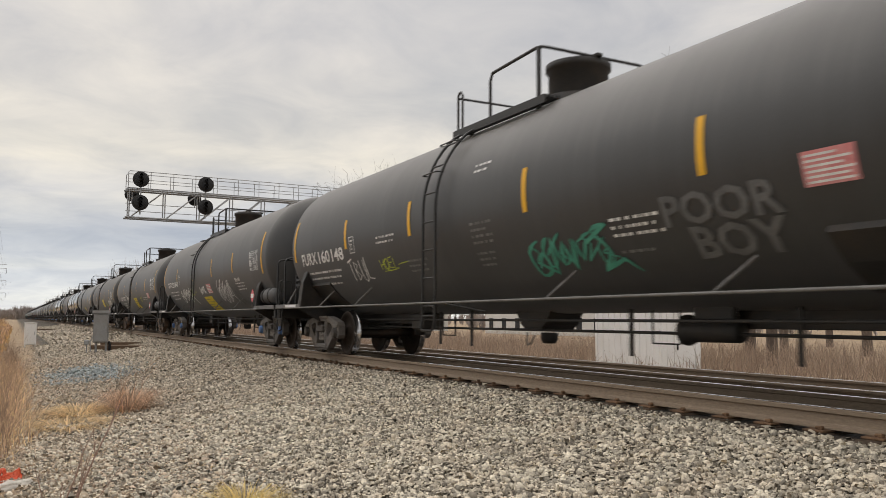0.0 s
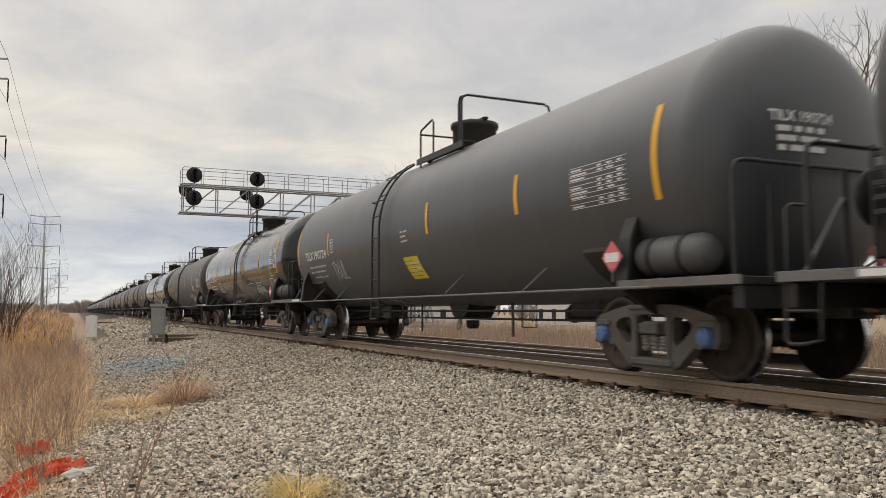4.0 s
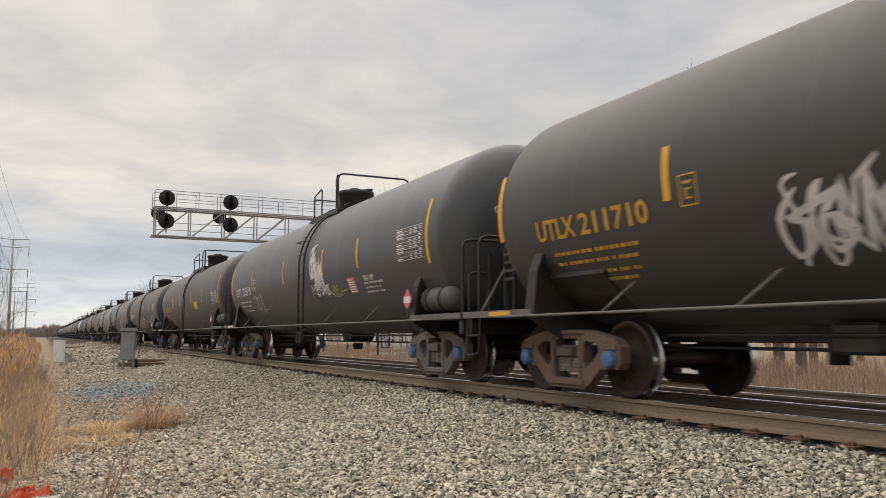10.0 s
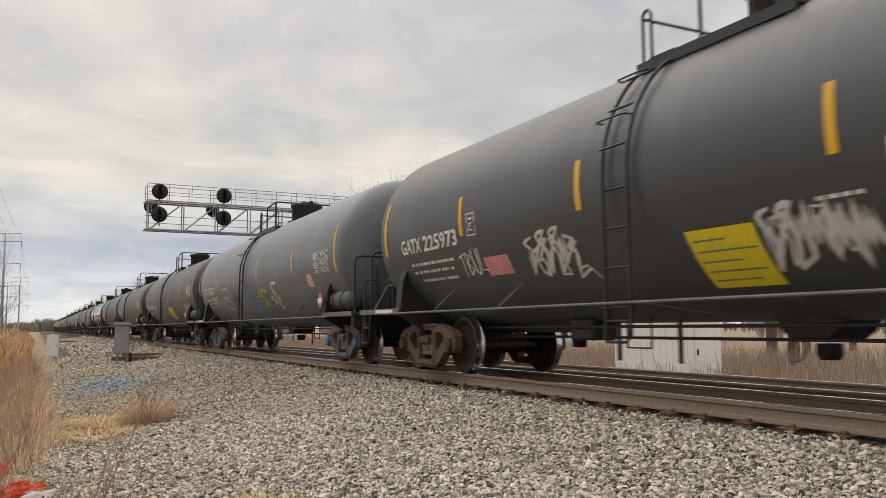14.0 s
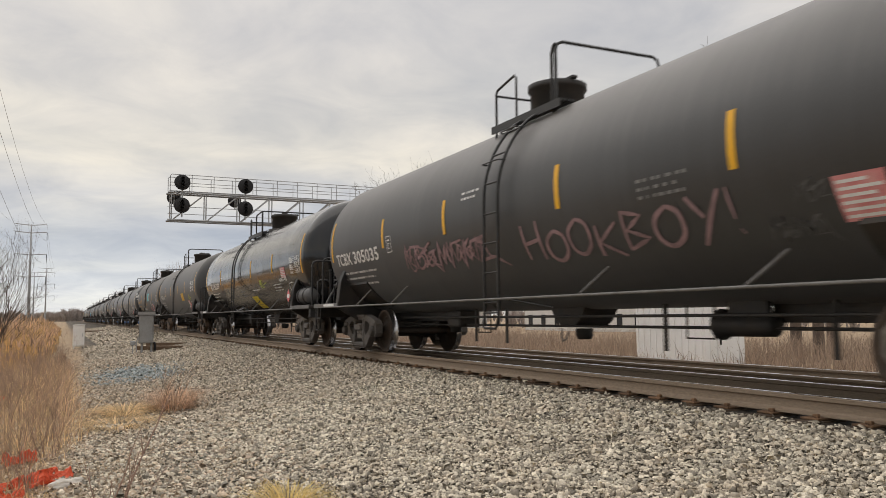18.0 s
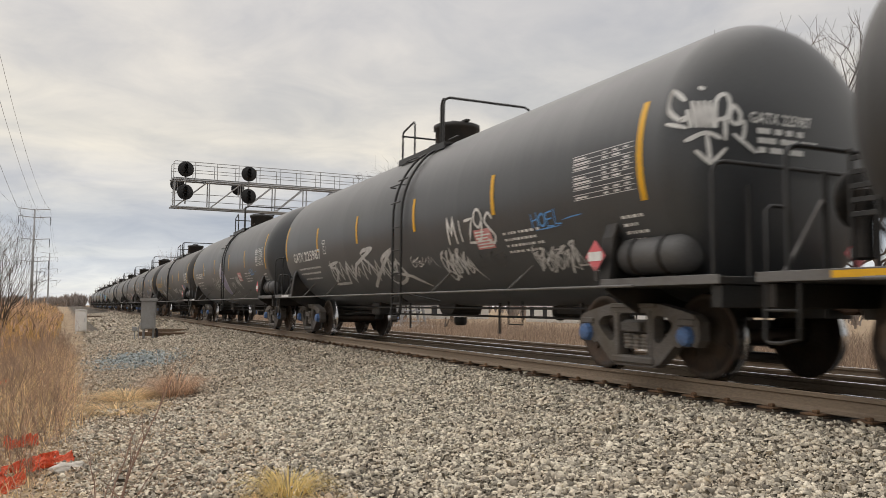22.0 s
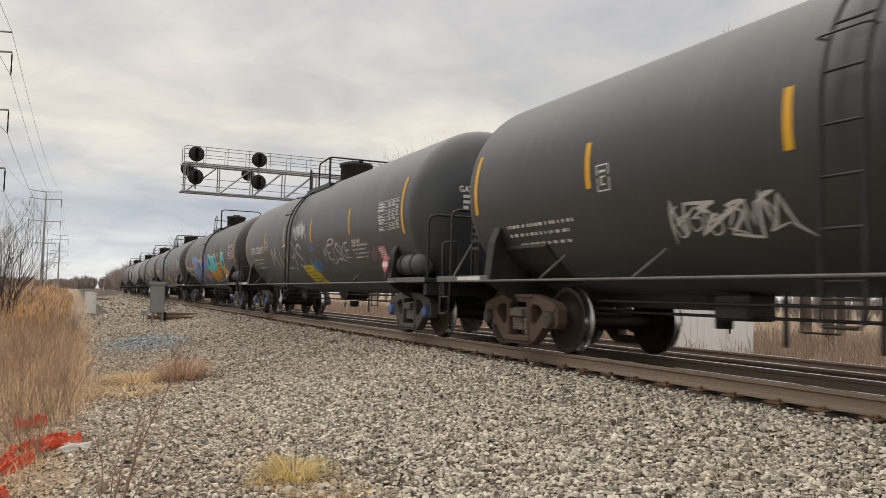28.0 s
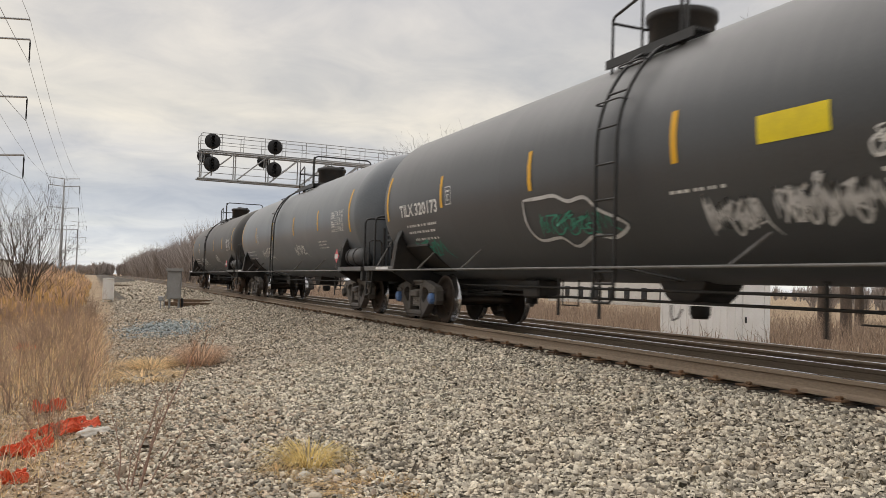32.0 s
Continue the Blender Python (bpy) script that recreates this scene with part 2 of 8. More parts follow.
VINYL = {
    "white": material("white_stencil_paint", (0.78, 0.78, 0.76), 0.6, 0, 90, 0.1, 5, (0.45, 0.44, 0.43), 0.5),
    "dim": material("faded_white_stencil", (0.22, 0.22, 0.215), 0.65, 0, 90, 0.2, 5, (0.10, 0.10, 0.10), 0.6),
    "yellow": material("yellow_reflective_sheet", (0.78, 0.42, 0.012), 0.45, 0, 60, 0.08, 6, (0.55, 0.30, 0.03), 0.4),
    "sign": material("yellow_warning_decal", (0.80, 0.64, 0.015), 0.5, 0, 60, 0.08, 5, (0.60, 0.46, 0.03), 0.4),
    "amber": material("amber_stencil_paint", (0.62, 0.36, 0.03), 0.6, 0, 90, 0.12, 5, (0.35, 0.22, 0.04), 0.5),
    "pink": material("faded_red_label", (0.62, 0.22, 0.22), 0.6, 0, 90, 0.15, 7, (0.70, 0.42, 0.40), 0.6),
    "red": material("red_placard", (0.68, 0.13, 0.15), 0.5, 0, 60, 0.1, 7, (0.65, 0.25, 0.25), 0.3),
    "silver": material("pale_spray_paint", (0.64, 0.64, 0.64), 0.55, 0, 80, 0.2, 4, (0.33, 0.33, 0.33), 0.5),
    "grey": material("thin_grey_spray", (0.13, 0.13, 0.13), 0.65, 0, 80, 0.2, 4, (0.06, 0.06, 0.06), 0.5),
    "teal": material("teal_spray_paint", (0.07, 0.33, 0.24), 0.6, 0, 80, 0.2, 4, (0.04, 0.16, 0.12), 0.5),
    "cyan": material("cyan_spray_paint", (0.10, 0.60, 0.68), 0.55, 0, 80, 0.12, 4, (0.07, 0.42, 0.50), 0.4),
    "blue": material("blue_spray_paint", (0.13, 0.36, 0.74), 0.55, 0, 80, 0.15, 4, (0.08, 0.22, 0.50), 0.4),
    "sky": material("faded_blue_spray", (0.10, 0.27, 0.36), 0.6, 0, 80, 0.2, 4, (0.03, 0.07, 0.10), 0.6),
    "lime": material("lime_spray_paint", (0.52, 0.60, 0.06), 0.55, 0, 80, 0.15, 4, (0.25, 0.28, 0.05), 0.4),
    "orange": material("orange_spray_paint", (0.84, 0.24, 0.10), 0.55, 0, 80, 0.15, 4, (0.60, 0.16, 0.09), 0.4),
    "gold": material("golden_spray_paint", (0.72, 0.45, 0.03), 0.55, 0, 80, 0.15, 4, (0.65, 0.25, 0.03), 0.5),
    "purple": material("purple_spray_paint", (0.20, 0.13, 0.30), 0.6, 0, 80, 0.2, 4, (0.12, 0.08, 0.2), 0.4),
    "rose": material("washed_pink_spray", (0.33, 0.21, 0.22), 0.65, 0, 80, 0.25, 4, (0.12, 0.085, 0.085), 0.6),
    "lilac": material("pale_lilac_spray", (0.42, 0.40, 0.55), 0.6, 0, 80, 0.15, 4, (0.30, 0.28, 0.42), 0.4),
    "black": material("black_outline_paint", (0.012, 0.012, 0.012), 0.6, 0, 80, 0.2),
}

RAIL_HEAD = material("polished_rail_head", (0.78, 0.78, 0.79), 0.15, 1.0, 80, 0.08, 3, (0.45, 0.42, 0.40), 0.3, stretch=(1, 0.05, 1))
RAIL_RUST = material("rail_brown_rust", (0.265, 0.203, 0.145), 0.8, 0.0, 60, 0.2, 2, (0.25, 0.19, 0.14), 0.5, 0.2, stretch=(1, 0.3, 1))
TIE = material("creosoted_tie_timber", (0.085, 0.062, 0.044), 0.88, 0.0, 18, 0.35, 3, (0.13, 0.080, 0.045), 0.6, 0.4, stretch=(0.4, 6, 6), object_random=0.3)
PLATE = material("rusty_tie_plate", (0.17, 0.098, 0.054), 0.9, 0.0, 60, 0.35, 4, (0.07, 0.045, 0.03), 0.7, 0.2, object_random=0.4)


def ground_material():
    """One ground: straw-strewn soil, a shoulder of crushed stone with crevice shade painted between the chips, and the
    oily bed under both tracks.
    """
    m = bpy.data.materials.new("railway_ground")
    m.use_nodes = True
    n, l = m.node_tree.nodes, m.node_tree.links
    bsdf = n["Principled BSDF"]
    tc = n.new("ShaderNodeTexCoord")
    sp = n.new("ShaderNodeSeparateXYZ")
    l.new(tc.outputs["Object"], sp.inputs[0])

    def tex(kind, scale, detail=5.0):
        t = n.new(kind)
        t.inputs["Scale"].default_value = scale
        if kind == "ShaderNodeTexNoise":
            t.inputs["Detail"].default_value = detail
        l.new(tc.outputs["Object"], t.inputs["Vector"])
        return t

    def mix(f, a, b, blend="MIX"):
        q = n.new("ShaderNodeMix"); q.data_type, q.blend_type = "RGBA", blend
        for k, v in ((0, f), (6, a), (7, b)):
            if isinstance(v, (float, int)):
                q.inputs[k].default_value = v
            elif isinstance(v, tuple):
                q.inputs[k].default_value = (*v, 1)
            else:
                l.new(v, q.inputs[k])
        return q.outputs[2]

    def step(value, lo, hi):
        r = n.new("ShaderNodeMapRange"); r.interpolation_type = "SMOOTHSTEP"
        r.inputs["From Min"].default_value, r.inputs["From Max"].default_value = lo, hi
        l.new(value, r.inputs[0])
        return r.outputs[0]

    wander = tex("ShaderNodeTexNoise", 0.9)
    ragged = n.new("ShaderNodeMath"); ragged.operation = "MULTIPLY_ADD"; ragged.inputs[1].default_value = 2.4
    l.new(wander.outputs[0], ragged.inputs[0]); l.new(sp.outputs["X"], ragged.inputs[2])
    chips = tex("ShaderNodeTexVoronoi", 26)
    tone = n.new("ShaderNodeSeparateColor")
    l.new(chips.outputs["Color"], tone.inputs[0])
    cr = ramp_of(n, [(0.0, (0.10, 0.085, 0.065)), (0.45, (0.20, 0.17, 0.13)), (0.8, (0.34, 0.295, 0.23)), (1.0, (0.46, 0.40, 0.32))])
    l.new(tone.outputs[0], cr.inputs[0])
    # crevice shade between the chips, painted into the colour
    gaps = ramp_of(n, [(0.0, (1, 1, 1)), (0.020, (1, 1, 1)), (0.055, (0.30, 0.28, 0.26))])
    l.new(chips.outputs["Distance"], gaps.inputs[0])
    # the whole shoulder darkened too, so gaps among loose stones look shaded
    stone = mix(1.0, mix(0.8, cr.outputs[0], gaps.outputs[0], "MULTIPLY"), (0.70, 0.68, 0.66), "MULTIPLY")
    grit = tex("ShaderNodeTexNoise", 42, 6.0)
    gr = ramp_of(n, [(0.3, (0.55, 0.53, 0.50)), (0.7, (1.45, 1.42, 1.36))])
    l.new(grit.outputs[0], gr.inputs[0])
    patches = tex("ShaderNodeTexNoise", 0.7)
    pr = ramp_of(n, [(0.38, (0.36, 0.28, 0.185)), (0.55, (0.27, 0.19, 0.125)), (0.70, (0.46, 0.36, 0.22))])
    l.new(patches.outputs[0], pr.inputs[0])
    soil = mix(1.0, pr.outputs[0], gr.outputs[0], "MULTIPLY")
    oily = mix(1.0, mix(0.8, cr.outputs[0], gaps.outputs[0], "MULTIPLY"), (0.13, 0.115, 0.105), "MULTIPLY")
    col = mix(step(ragged.outputs[0], 1.5, 2.6), soil, stone)
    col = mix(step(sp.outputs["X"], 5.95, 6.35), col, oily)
    col = mix(step(ragged.outputs[0], 14.6, 15.4), col, soil)
    l.new(col, bsdf.inputs["Base Color"])
    bsdf.inputs["Roughness"].default_value = 0.92
    b = n.new("ShaderNodeBump"); b.inputs["Strength"].default_value, b.inputs["Distance"].default_value = 0.8, 0.02
    b.invert = True
    l.new(chips.outputs["Distance"], b.inputs["Height"]); l.new(b.outputs[0], bsdf.inputs["Normal"])
    return m


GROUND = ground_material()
STONE = material("loose_ballast_stone", (0.50, 0.45, 0.36), 0.88, 0.0, 60, 0.3, 3, (0.41, 0.335, 0.25), 0.6, 0.2, island_random=0.68)
STONE_DUSTY = material("dusty_ballast_stone", (0.43, 0.375, 0.295), 0.9, 0.0, 60, 0.3, 1.2, (0.35, 0.28, 0.205), 0.7, 0.2, island_random=0.55)
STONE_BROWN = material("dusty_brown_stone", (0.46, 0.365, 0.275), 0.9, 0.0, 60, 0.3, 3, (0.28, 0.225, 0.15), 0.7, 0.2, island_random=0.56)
STONE_BLUE = material("blue_grey_chippings", (0.27, 0.305, 0.305), 0.88, 0.0, 35, 0.18, 9, (0.35, 0.365, 0.35), 0.5, 0.2, island_random=0.45)
STRAW = material("dry_straw_blades", (0.74, 0.56, 0.32), 0.8, 0.0, 20, 0.15, 2, (0.56, 0.38, 0.21), 0.5, island_random=0.55)
REED = material("tan_reed_stalks", (0.66, 0.44, 0.20), 0.8, 0.0, 20, 0.15, 1.2, (0.52, 0.31, 0.14), 0.5, island_random=0.5)
WEED = material("reddish_dead_weeds", (0.58, 0.40, 0.275), 0.85, 0.0, 20, 0.2, 2, (0.34, 0.21, 0.14), 0.5, island_random=0.6)
STALK = material("brown_weed_stalk", (0.42, 0.295, 0.215), 0.85, 0.0, 20, 0.2, 4, (0.22, 0.15, 0.11), 0.5, object_random=0.35)
SEEDLING = material("pinkish_seedling_bark", (0.36, 0.24, 0.185), 0.8, 0.0, 30, 0.2, 6, (0.22, 0.14, 0.11), 0.5)
FARSCRUB = material("grey_tan_scrub", (0.36, 0.275, 0.21), 0.9, 0.0, 8, 0.2, 0.4, (0.25, 0.175, 0.13), 0.6, island_random=0.3)
TUFT = material("yellow_grass_tuft", (0.74, 0.58, 0.25), 0.75, 0.0, 20, 0.15, 3, (0.58, 0.42, 0.17), 0.4, island_random=0.3)
BARK = material("grey_brown_bark", (0.125, 0.095, 0.075), 0.9, 0.0, 14, 0.3, 2, (0.08, 0.062, 0.05), 0.5, object_random=0.2)
# paler than bark: the haze of distance is put into this colour
WOODS = material("bare_woodland_twigs", (0.37, 0.325, 0.30), 0.95, 0.0, 6, 0.3, 0.15, (0.26, 0.225, 0.21), 0.6, island_random=0.3)
WHITEBOX = material("white_cabinet_enamel", (0.84, 0.83, 0.81), 0.45, 0.0, 30, 0.05, 2.5, (0.68, 0.65, 0.60), 0.4)
SHEDWALL = material("white_shed_sheet_metal", (0.90, 0.90, 0.89), 0.5, 0.0, 20, 0.04, 1.2, (0.76, 0.74, 0.70), 0.4)
GREYBOX = material("grey_relay_cabinet", (0.30, 0.30, 0.295), 0.55, 0.1, 30, 0.1, 3, (0.22, 0.20, 0.18), 0.5)
GALV = material("galvanised_steel", (0.36, 0.365, 0.37), 0.5, 0.5, 30, 0.12, 2, (0.25, 0.25, 0.25), 0.4)
SIGNALBLACK = material("matt_black_signal", (0.012, 0.012, 0.013), 0.7, 0.0, 40, 0.2)
TIMBER = material("brown_old_timber", (0.16, 0.105, 0.065), 0.9, 0.0, 15, 0.3, 2, (0.10, 0.07, 0.05), 0.5, 0.4, stretch=(0.5, 6, 6))
NET = thin_leaf(material("orange_safety_netting", (0.84, 0.150, 0.060), 0.6, 0.0, 40, 0.2, 8, (0.62, 0.11, 0.06), 0.4), 0.3)
WIRE = material("dull_aluminium_cable", (0.16, 0.165, 0.17), 0.5, 0.3, 10, 0.1)
PALEROCK = material("pale_rock", (0.58, 0.54, 0.48), 0.9, 0.0, 14, 0.2, 4, (0.30, 0.27, 0.24), 0.5, 0.4)
HOUSEWALL = material("pale_house_siding", (0.62, 0.61, 0.58), 0.7, 0.0, 10, 0.06, 0.8, (0.5, 0.48, 0.45), 0.4)
ROOF = material("grey_shingle_roof", (0.17, 0.165, 0.16), 0.85, 0.0, 20, 0.2, 1, (0.12, 0.115, 0.11), 0.5)
GLASS = material("dark_window_glass", (0.03, 0.034, 0.04), 0.12, 0.0, 5, 0.1)
for m in (STRAW, REED, WEED, TUFT, FARSCRUB):
    thin_leaf(m)


# ---- mesh helpers ----
class Geo:
    """Collects vertices and faces of one mesh."""

    def __init__(self):
        self.v, self.f, self.s = [], [], []

    def add(self, verts, faces, smooth=False):
        k = len(self.v)
        self.v += [tuple(p) for p in verts]
        self.f += [tuple(i + k for i in f) for f in faces]
        self.s += [smooth] * len(faces)
        return self

    def box(self, x0, x1, y0, y1, z0, z1, b=0.0):
        lo, hi = (x0, y0, z0), (x1, y1, z1)
        if b <= 0:
            c = [(x, y, z) for x in (x0, x1) for y in (y0, y1) for z in (z0, z1)]
            return self.add(c, [(0, 1, 3, 2), (4, 6, 7, 5), (0, 4, 5, 1), (2, 3, 7, 6), (0, 2, 6, 4), (1, 5, 7, 3)])
        key, verts = {}, []
        for c in range(8):
            for a in range(3):
                p = []
                for k in range(3):
                    top = c >> k & 1
                    p.append((hi[k] if top else lo[k]) + (0 if k == a else (-b if top else b)))
                key[c, a] = len(verts)
                verts.append(p)
        faces = []
        for a in range(3):
            o1, o2 = (a + 1) % 3, (a + 2) % 3
            for side in (0, 1):
                cs = [(side << a) | (i << o1) | (j << o2) for i, j in ((0, 0), (1, 0), (1, 1), (0, 1))]
                faces.append([key[c, a] for c in cs])
            for i in (0, 1):
                for j in (0, 1):
                    c1 = (i << o1) | (j << o2)
                    c2 = c1 | (1 << a)
                    faces.append([key[c1, o1], key[c2, o1], key[c2, o2], key[c1, o2]])
        faces += [[key[c, 0], key[c, 1], key[c, 2]] for c in range(8)]
        return self.add(verts, faces)

    def tube(self, pts, r, n=6, r1=None, caps=True, smooth=True):
        pts = [Vector(p) for p in pts]
        r1 = r if r1 is None else r1
        t = (pts[1] - pts[0]).normalized()
        a = t.orthogonal().normalized()
        verts, faces = [], []
        for k, p in enumerate(pts):
            t2 = (pts[min(k + 1, len(pts) - 1)] - pts[max(k - 1, 0)]).normalized()
            a = (a - t2 * a.dot(t2)).normalized()
            b = t2.cross(a)
            rr = r + (r1 - r) * k / (len(pts) - 1)
            for i in range(n):
                w = 2 * math.pi * i / n
                verts.append(p + (a * math.cos(w) + b * math.sin(w)) * rr)
        for k in range(len(pts) - 1):
            for i in range(n):
                j = (i + 1) % n
                faces.append((k * n + i, k * n + j, k * n + n + j, k * n + n + i))
        self.add(verts, faces, smooth)
        if caps:
            m = len(pts) - 1
            self.add(verts[:n], [tuple(range(n))[::-1]])
            self.add(verts[m * n:], [tuple(range(n))])
        return self

    def prism(self, poly, x0, x1, axis="x"):
        n = len(poly)
        put = {"x": lambda a, b, c: (c, a, b), "y": lambda a, b, c: (a, c, b), "z": lambda a, b, c: (a, b, c)}[axis]
        verts = [put(a, b, x0) for a, b in poly] + [put(a, b, x1) for a, b in poly]
        faces = [tuple(range(n))[::-1], tuple(range(n, 2 * n))] + [(i, (i + 1) % n, n + (i + 1) % n, n + i) for i in range(n)]
        return self.add(verts, faces)

    def plate(self, outline, holes, x0, x1):
        """A flat casting across x, with an outline and holes in (y, z)."""
        loops = [outline] + holes
        flat = [p for q in loops for p in q]
        tris = tessellate_polygon([[Vector((a, b, 0)) for a, b in q] for q in loops])
        n = len(flat)
        faces = [tuple(t) for t in tris] + [tuple(i + n for i in reversed(t)) for t in tris]
        k = 0
        for q in loops:
            m = len(q)
            faces += [(k + i, k + (i + 1) % m, n + k + (i + 1) % m, n + k + i) for i in range(m)]
            k += m
        return self.add([(x0, a, b) for a, b in flat] + [(x1, a, b) for a, b in flat], faces)

    def lathe(self, prof, n=24, axis="y", centre=(0, 0, 0), smooth=True):
        """prof: (along, radius) pairs; a radius of 0 closes the end."""
        cx, cy, cz = centre
        verts, rows, faces = [], [], []
        for a, r in prof:
            row = []
            for i in range(n if r > 0 else 1):
                w = 2 * math.pi * i / n
                c, s = r * math.cos(w), r * math.sin(w)
                p = {"y": (c, a, s), "x": (a, c, s), "z": (c, s, a)}[axis]
                row.append(len(verts))
                verts.append((p[0] + cx, p[1] + cy, p[2] + cz))
            rows.append(row)
        for p, q in zip(rows, rows[1:]):
            for i in range(n):
                j = (i + 1) % n
                if len(p) == 1:
                    faces.append((p[0], q[i], q[j]))
                elif len(q) == 1:
                    faces.append((p[i], p[j], q[0]))
                else:
                    faces.append((p[i], p[j], q[j], q[i]))
        return self.add(verts, faces, smooth)

    def mesh(self, name, mat, tidy=True):
        me = bpy.data.meshes.new(name)
        me.from_pydata(self.v, [], self.f)
        me.polygons.foreach_set("use_smooth", self.s)
        if tidy:
            bm = bmesh.new()
            bm.from_mesh(me)
            bmesh.ops.recalc_face_normals(bm, faces=bm.faces)
            bm.to_mesh(me)
            bm.free()
        me.materials.append(mat)
        me.update()
        return me


def put(name, me, parent=None, at=(0, 0, 0), turn=(0, 0, 0), label="", scale=None):
    ob = new(name, me)
    ob.location, ob.rotation_euler = at, [radians(a) for a in turn]
    if scale:
        ob.scale = scale
    if parent is not None:
        ob.parent = parent
    if label:
        ob["label"] = label
    return ob


def part(name, g, mat, parent, label="", at=(0, 0, 0), turn=(0, 0, 0)):
    return put(name, g.mesh(name, mat), parent, at, turn, label)


def soup(name, verts, faces, mat, smooth=False):
    """One large mesh from arrays: verts (n, 3), faces (m, k)."""
    verts, faces = np.asarray(verts, np.float32), np.asarray(faces, np.int32)
    me = bpy.data.meshes.new(name)
    m, k = faces.shape
    me.vertices.add(len(verts)); me.vertices.foreach_set("co", verts.ravel())
    me.loops.add(m * k); me.loops.foreach_set("vertex_index", faces.ravel())
    me.polygons.add(m); me.polygons.foreach_set("loop_start", np.arange(0, m * k, k, dtype=np.int32))
    me.update(calc_edges=True)
    if smooth:
        me.polygons.foreach_set("use_smooth", np.ones(m, bool))
    me.materials.append(mat)
    return new(name, me)


# ---- the lie of the land: z = 0 at the near rail's head, tracks run along y ----
TRACK = 7.03        # centre of the near track
TRACK2 = 11.24      # centre of the far track, lying lower
RAIL1, RAIL2, RAIL3, RAIL4 = TRACK - 0.755, TRACK + 0.755, TRACK2 - 0.755, TRACK2 + 0.755


def ground_z(x, y):
    """Height of the ground: ballast shoulder by the track, falling to the path and the weeds."""
    prof_x = (-400, -30, -6, -1.2, 0.8, 2.4, 4.2, 5.15, 5.62, 8.4, 9.7, 12.9, 13.7, 15.2, 22, 60, 400)
    prof_z = (-1.1, -1.1, -1.05, -0.97, -0.88, -0.80, -0.50, -0.262, -0.218, -0.25, -0.42, -0.42, -0.50, -0.95, -1.05, -1.1, -1.1)
    z = np.interp(x, prof_x, prof_z)
    far = np.clip((np.asarray(y, float) - 14) / 30, 0, 1)
    side = np.clip((5.0 - np.asarray(x, float)) / 3.0, 0, 1)
    return z + 0.24 * far * side


rng = np.random.default_rng(7)


# ---- ground, one sheet to the horizon ----
def make_ground():
    xs = np.unique(np.concatenate([[-2500, -900, -400, -200, -110, -60, -40, -28, -20, -14, -10], np.arange(-8, 6, 0.4), np.arange(6, 16, 0.5), [16, 17.5, 19, 22, 26, 34, 50, 80, 140, 260, 500, 1200, 2500]]))
    ys = np.unique(np.concatenate([[-400, -150, -60, -25, -10], np.arange(-6, 40, 0.5), np.arange(40, 90, 2.5), [95, 110, 130, 160, 200, 260, 340, 450, 600, 900, 1500, 2600, 4200]]))
    X, Y = np.meshgrid(xs, ys)
    Z = ground_z(X, Y)
    rough = np.array([[noise.noise(Vector((x * 0.5, y * 0.5, 0))) + 0.5 * noise.noise(Vector((x * 1.7, y * 1.7, 3))) for x in xs] for y in ys])
    Z = Z + rough * np.where(X < 4.5, 0.010, 0.006) * (np.abs(X) < 40)
    verts = np.stack([X, Y, Z], -1).reshape(-1, 3)
    w = len(xs)
    i, j = np.meshgrid(np.arange(w - 1), np.arange(len(ys) - 1))
    a = (j * w + i).ravel()
    faces = np.stack([a, a + 1, a + 1 + w, a + w], -1)
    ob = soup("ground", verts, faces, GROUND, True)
    tagged(ob, "railway ground with pale ballast shoulder and trampled straw path", "ground", kind="structure")


make_ground()


# ---- loose stones ----
SHARD = (np.array([(0, 0, 1), (1, 0, 0.1), (0.1, 1, 0), (-1, 0, 0.15), (0, -1, 0), (0.6, -0.6, 0.55), (-0.5, 0.6, 0.6)]),
         np.array([(0, 5, 1), (0, 1, 2), (0, 2, 6), (0, 6, 3), (0, 3, 4), (0, 4, 5), (5, 4, 1), (6, 2, 3)]))
BLOCK = (np.array([(-0.9, -0.7, -0.5), (0.8, -0.8, -0.5), (0.9, 0.7, -0.5), (-0.7, 0.8, -0.5), (-0.7, -0.5, 0.5), (0.6, -0.65, 0.35), (0.65, 0.6, 0.5), (-0.6, 0.55, 0.4)]),
         np.array([(4, 5, 6), (4, 6, 7), (0, 1, 5), (0, 5, 4), (1, 2, 6), (1, 6, 5), (2, 3, 7), (2, 7, 6), (3, 0, 4), (3, 4, 7)]))


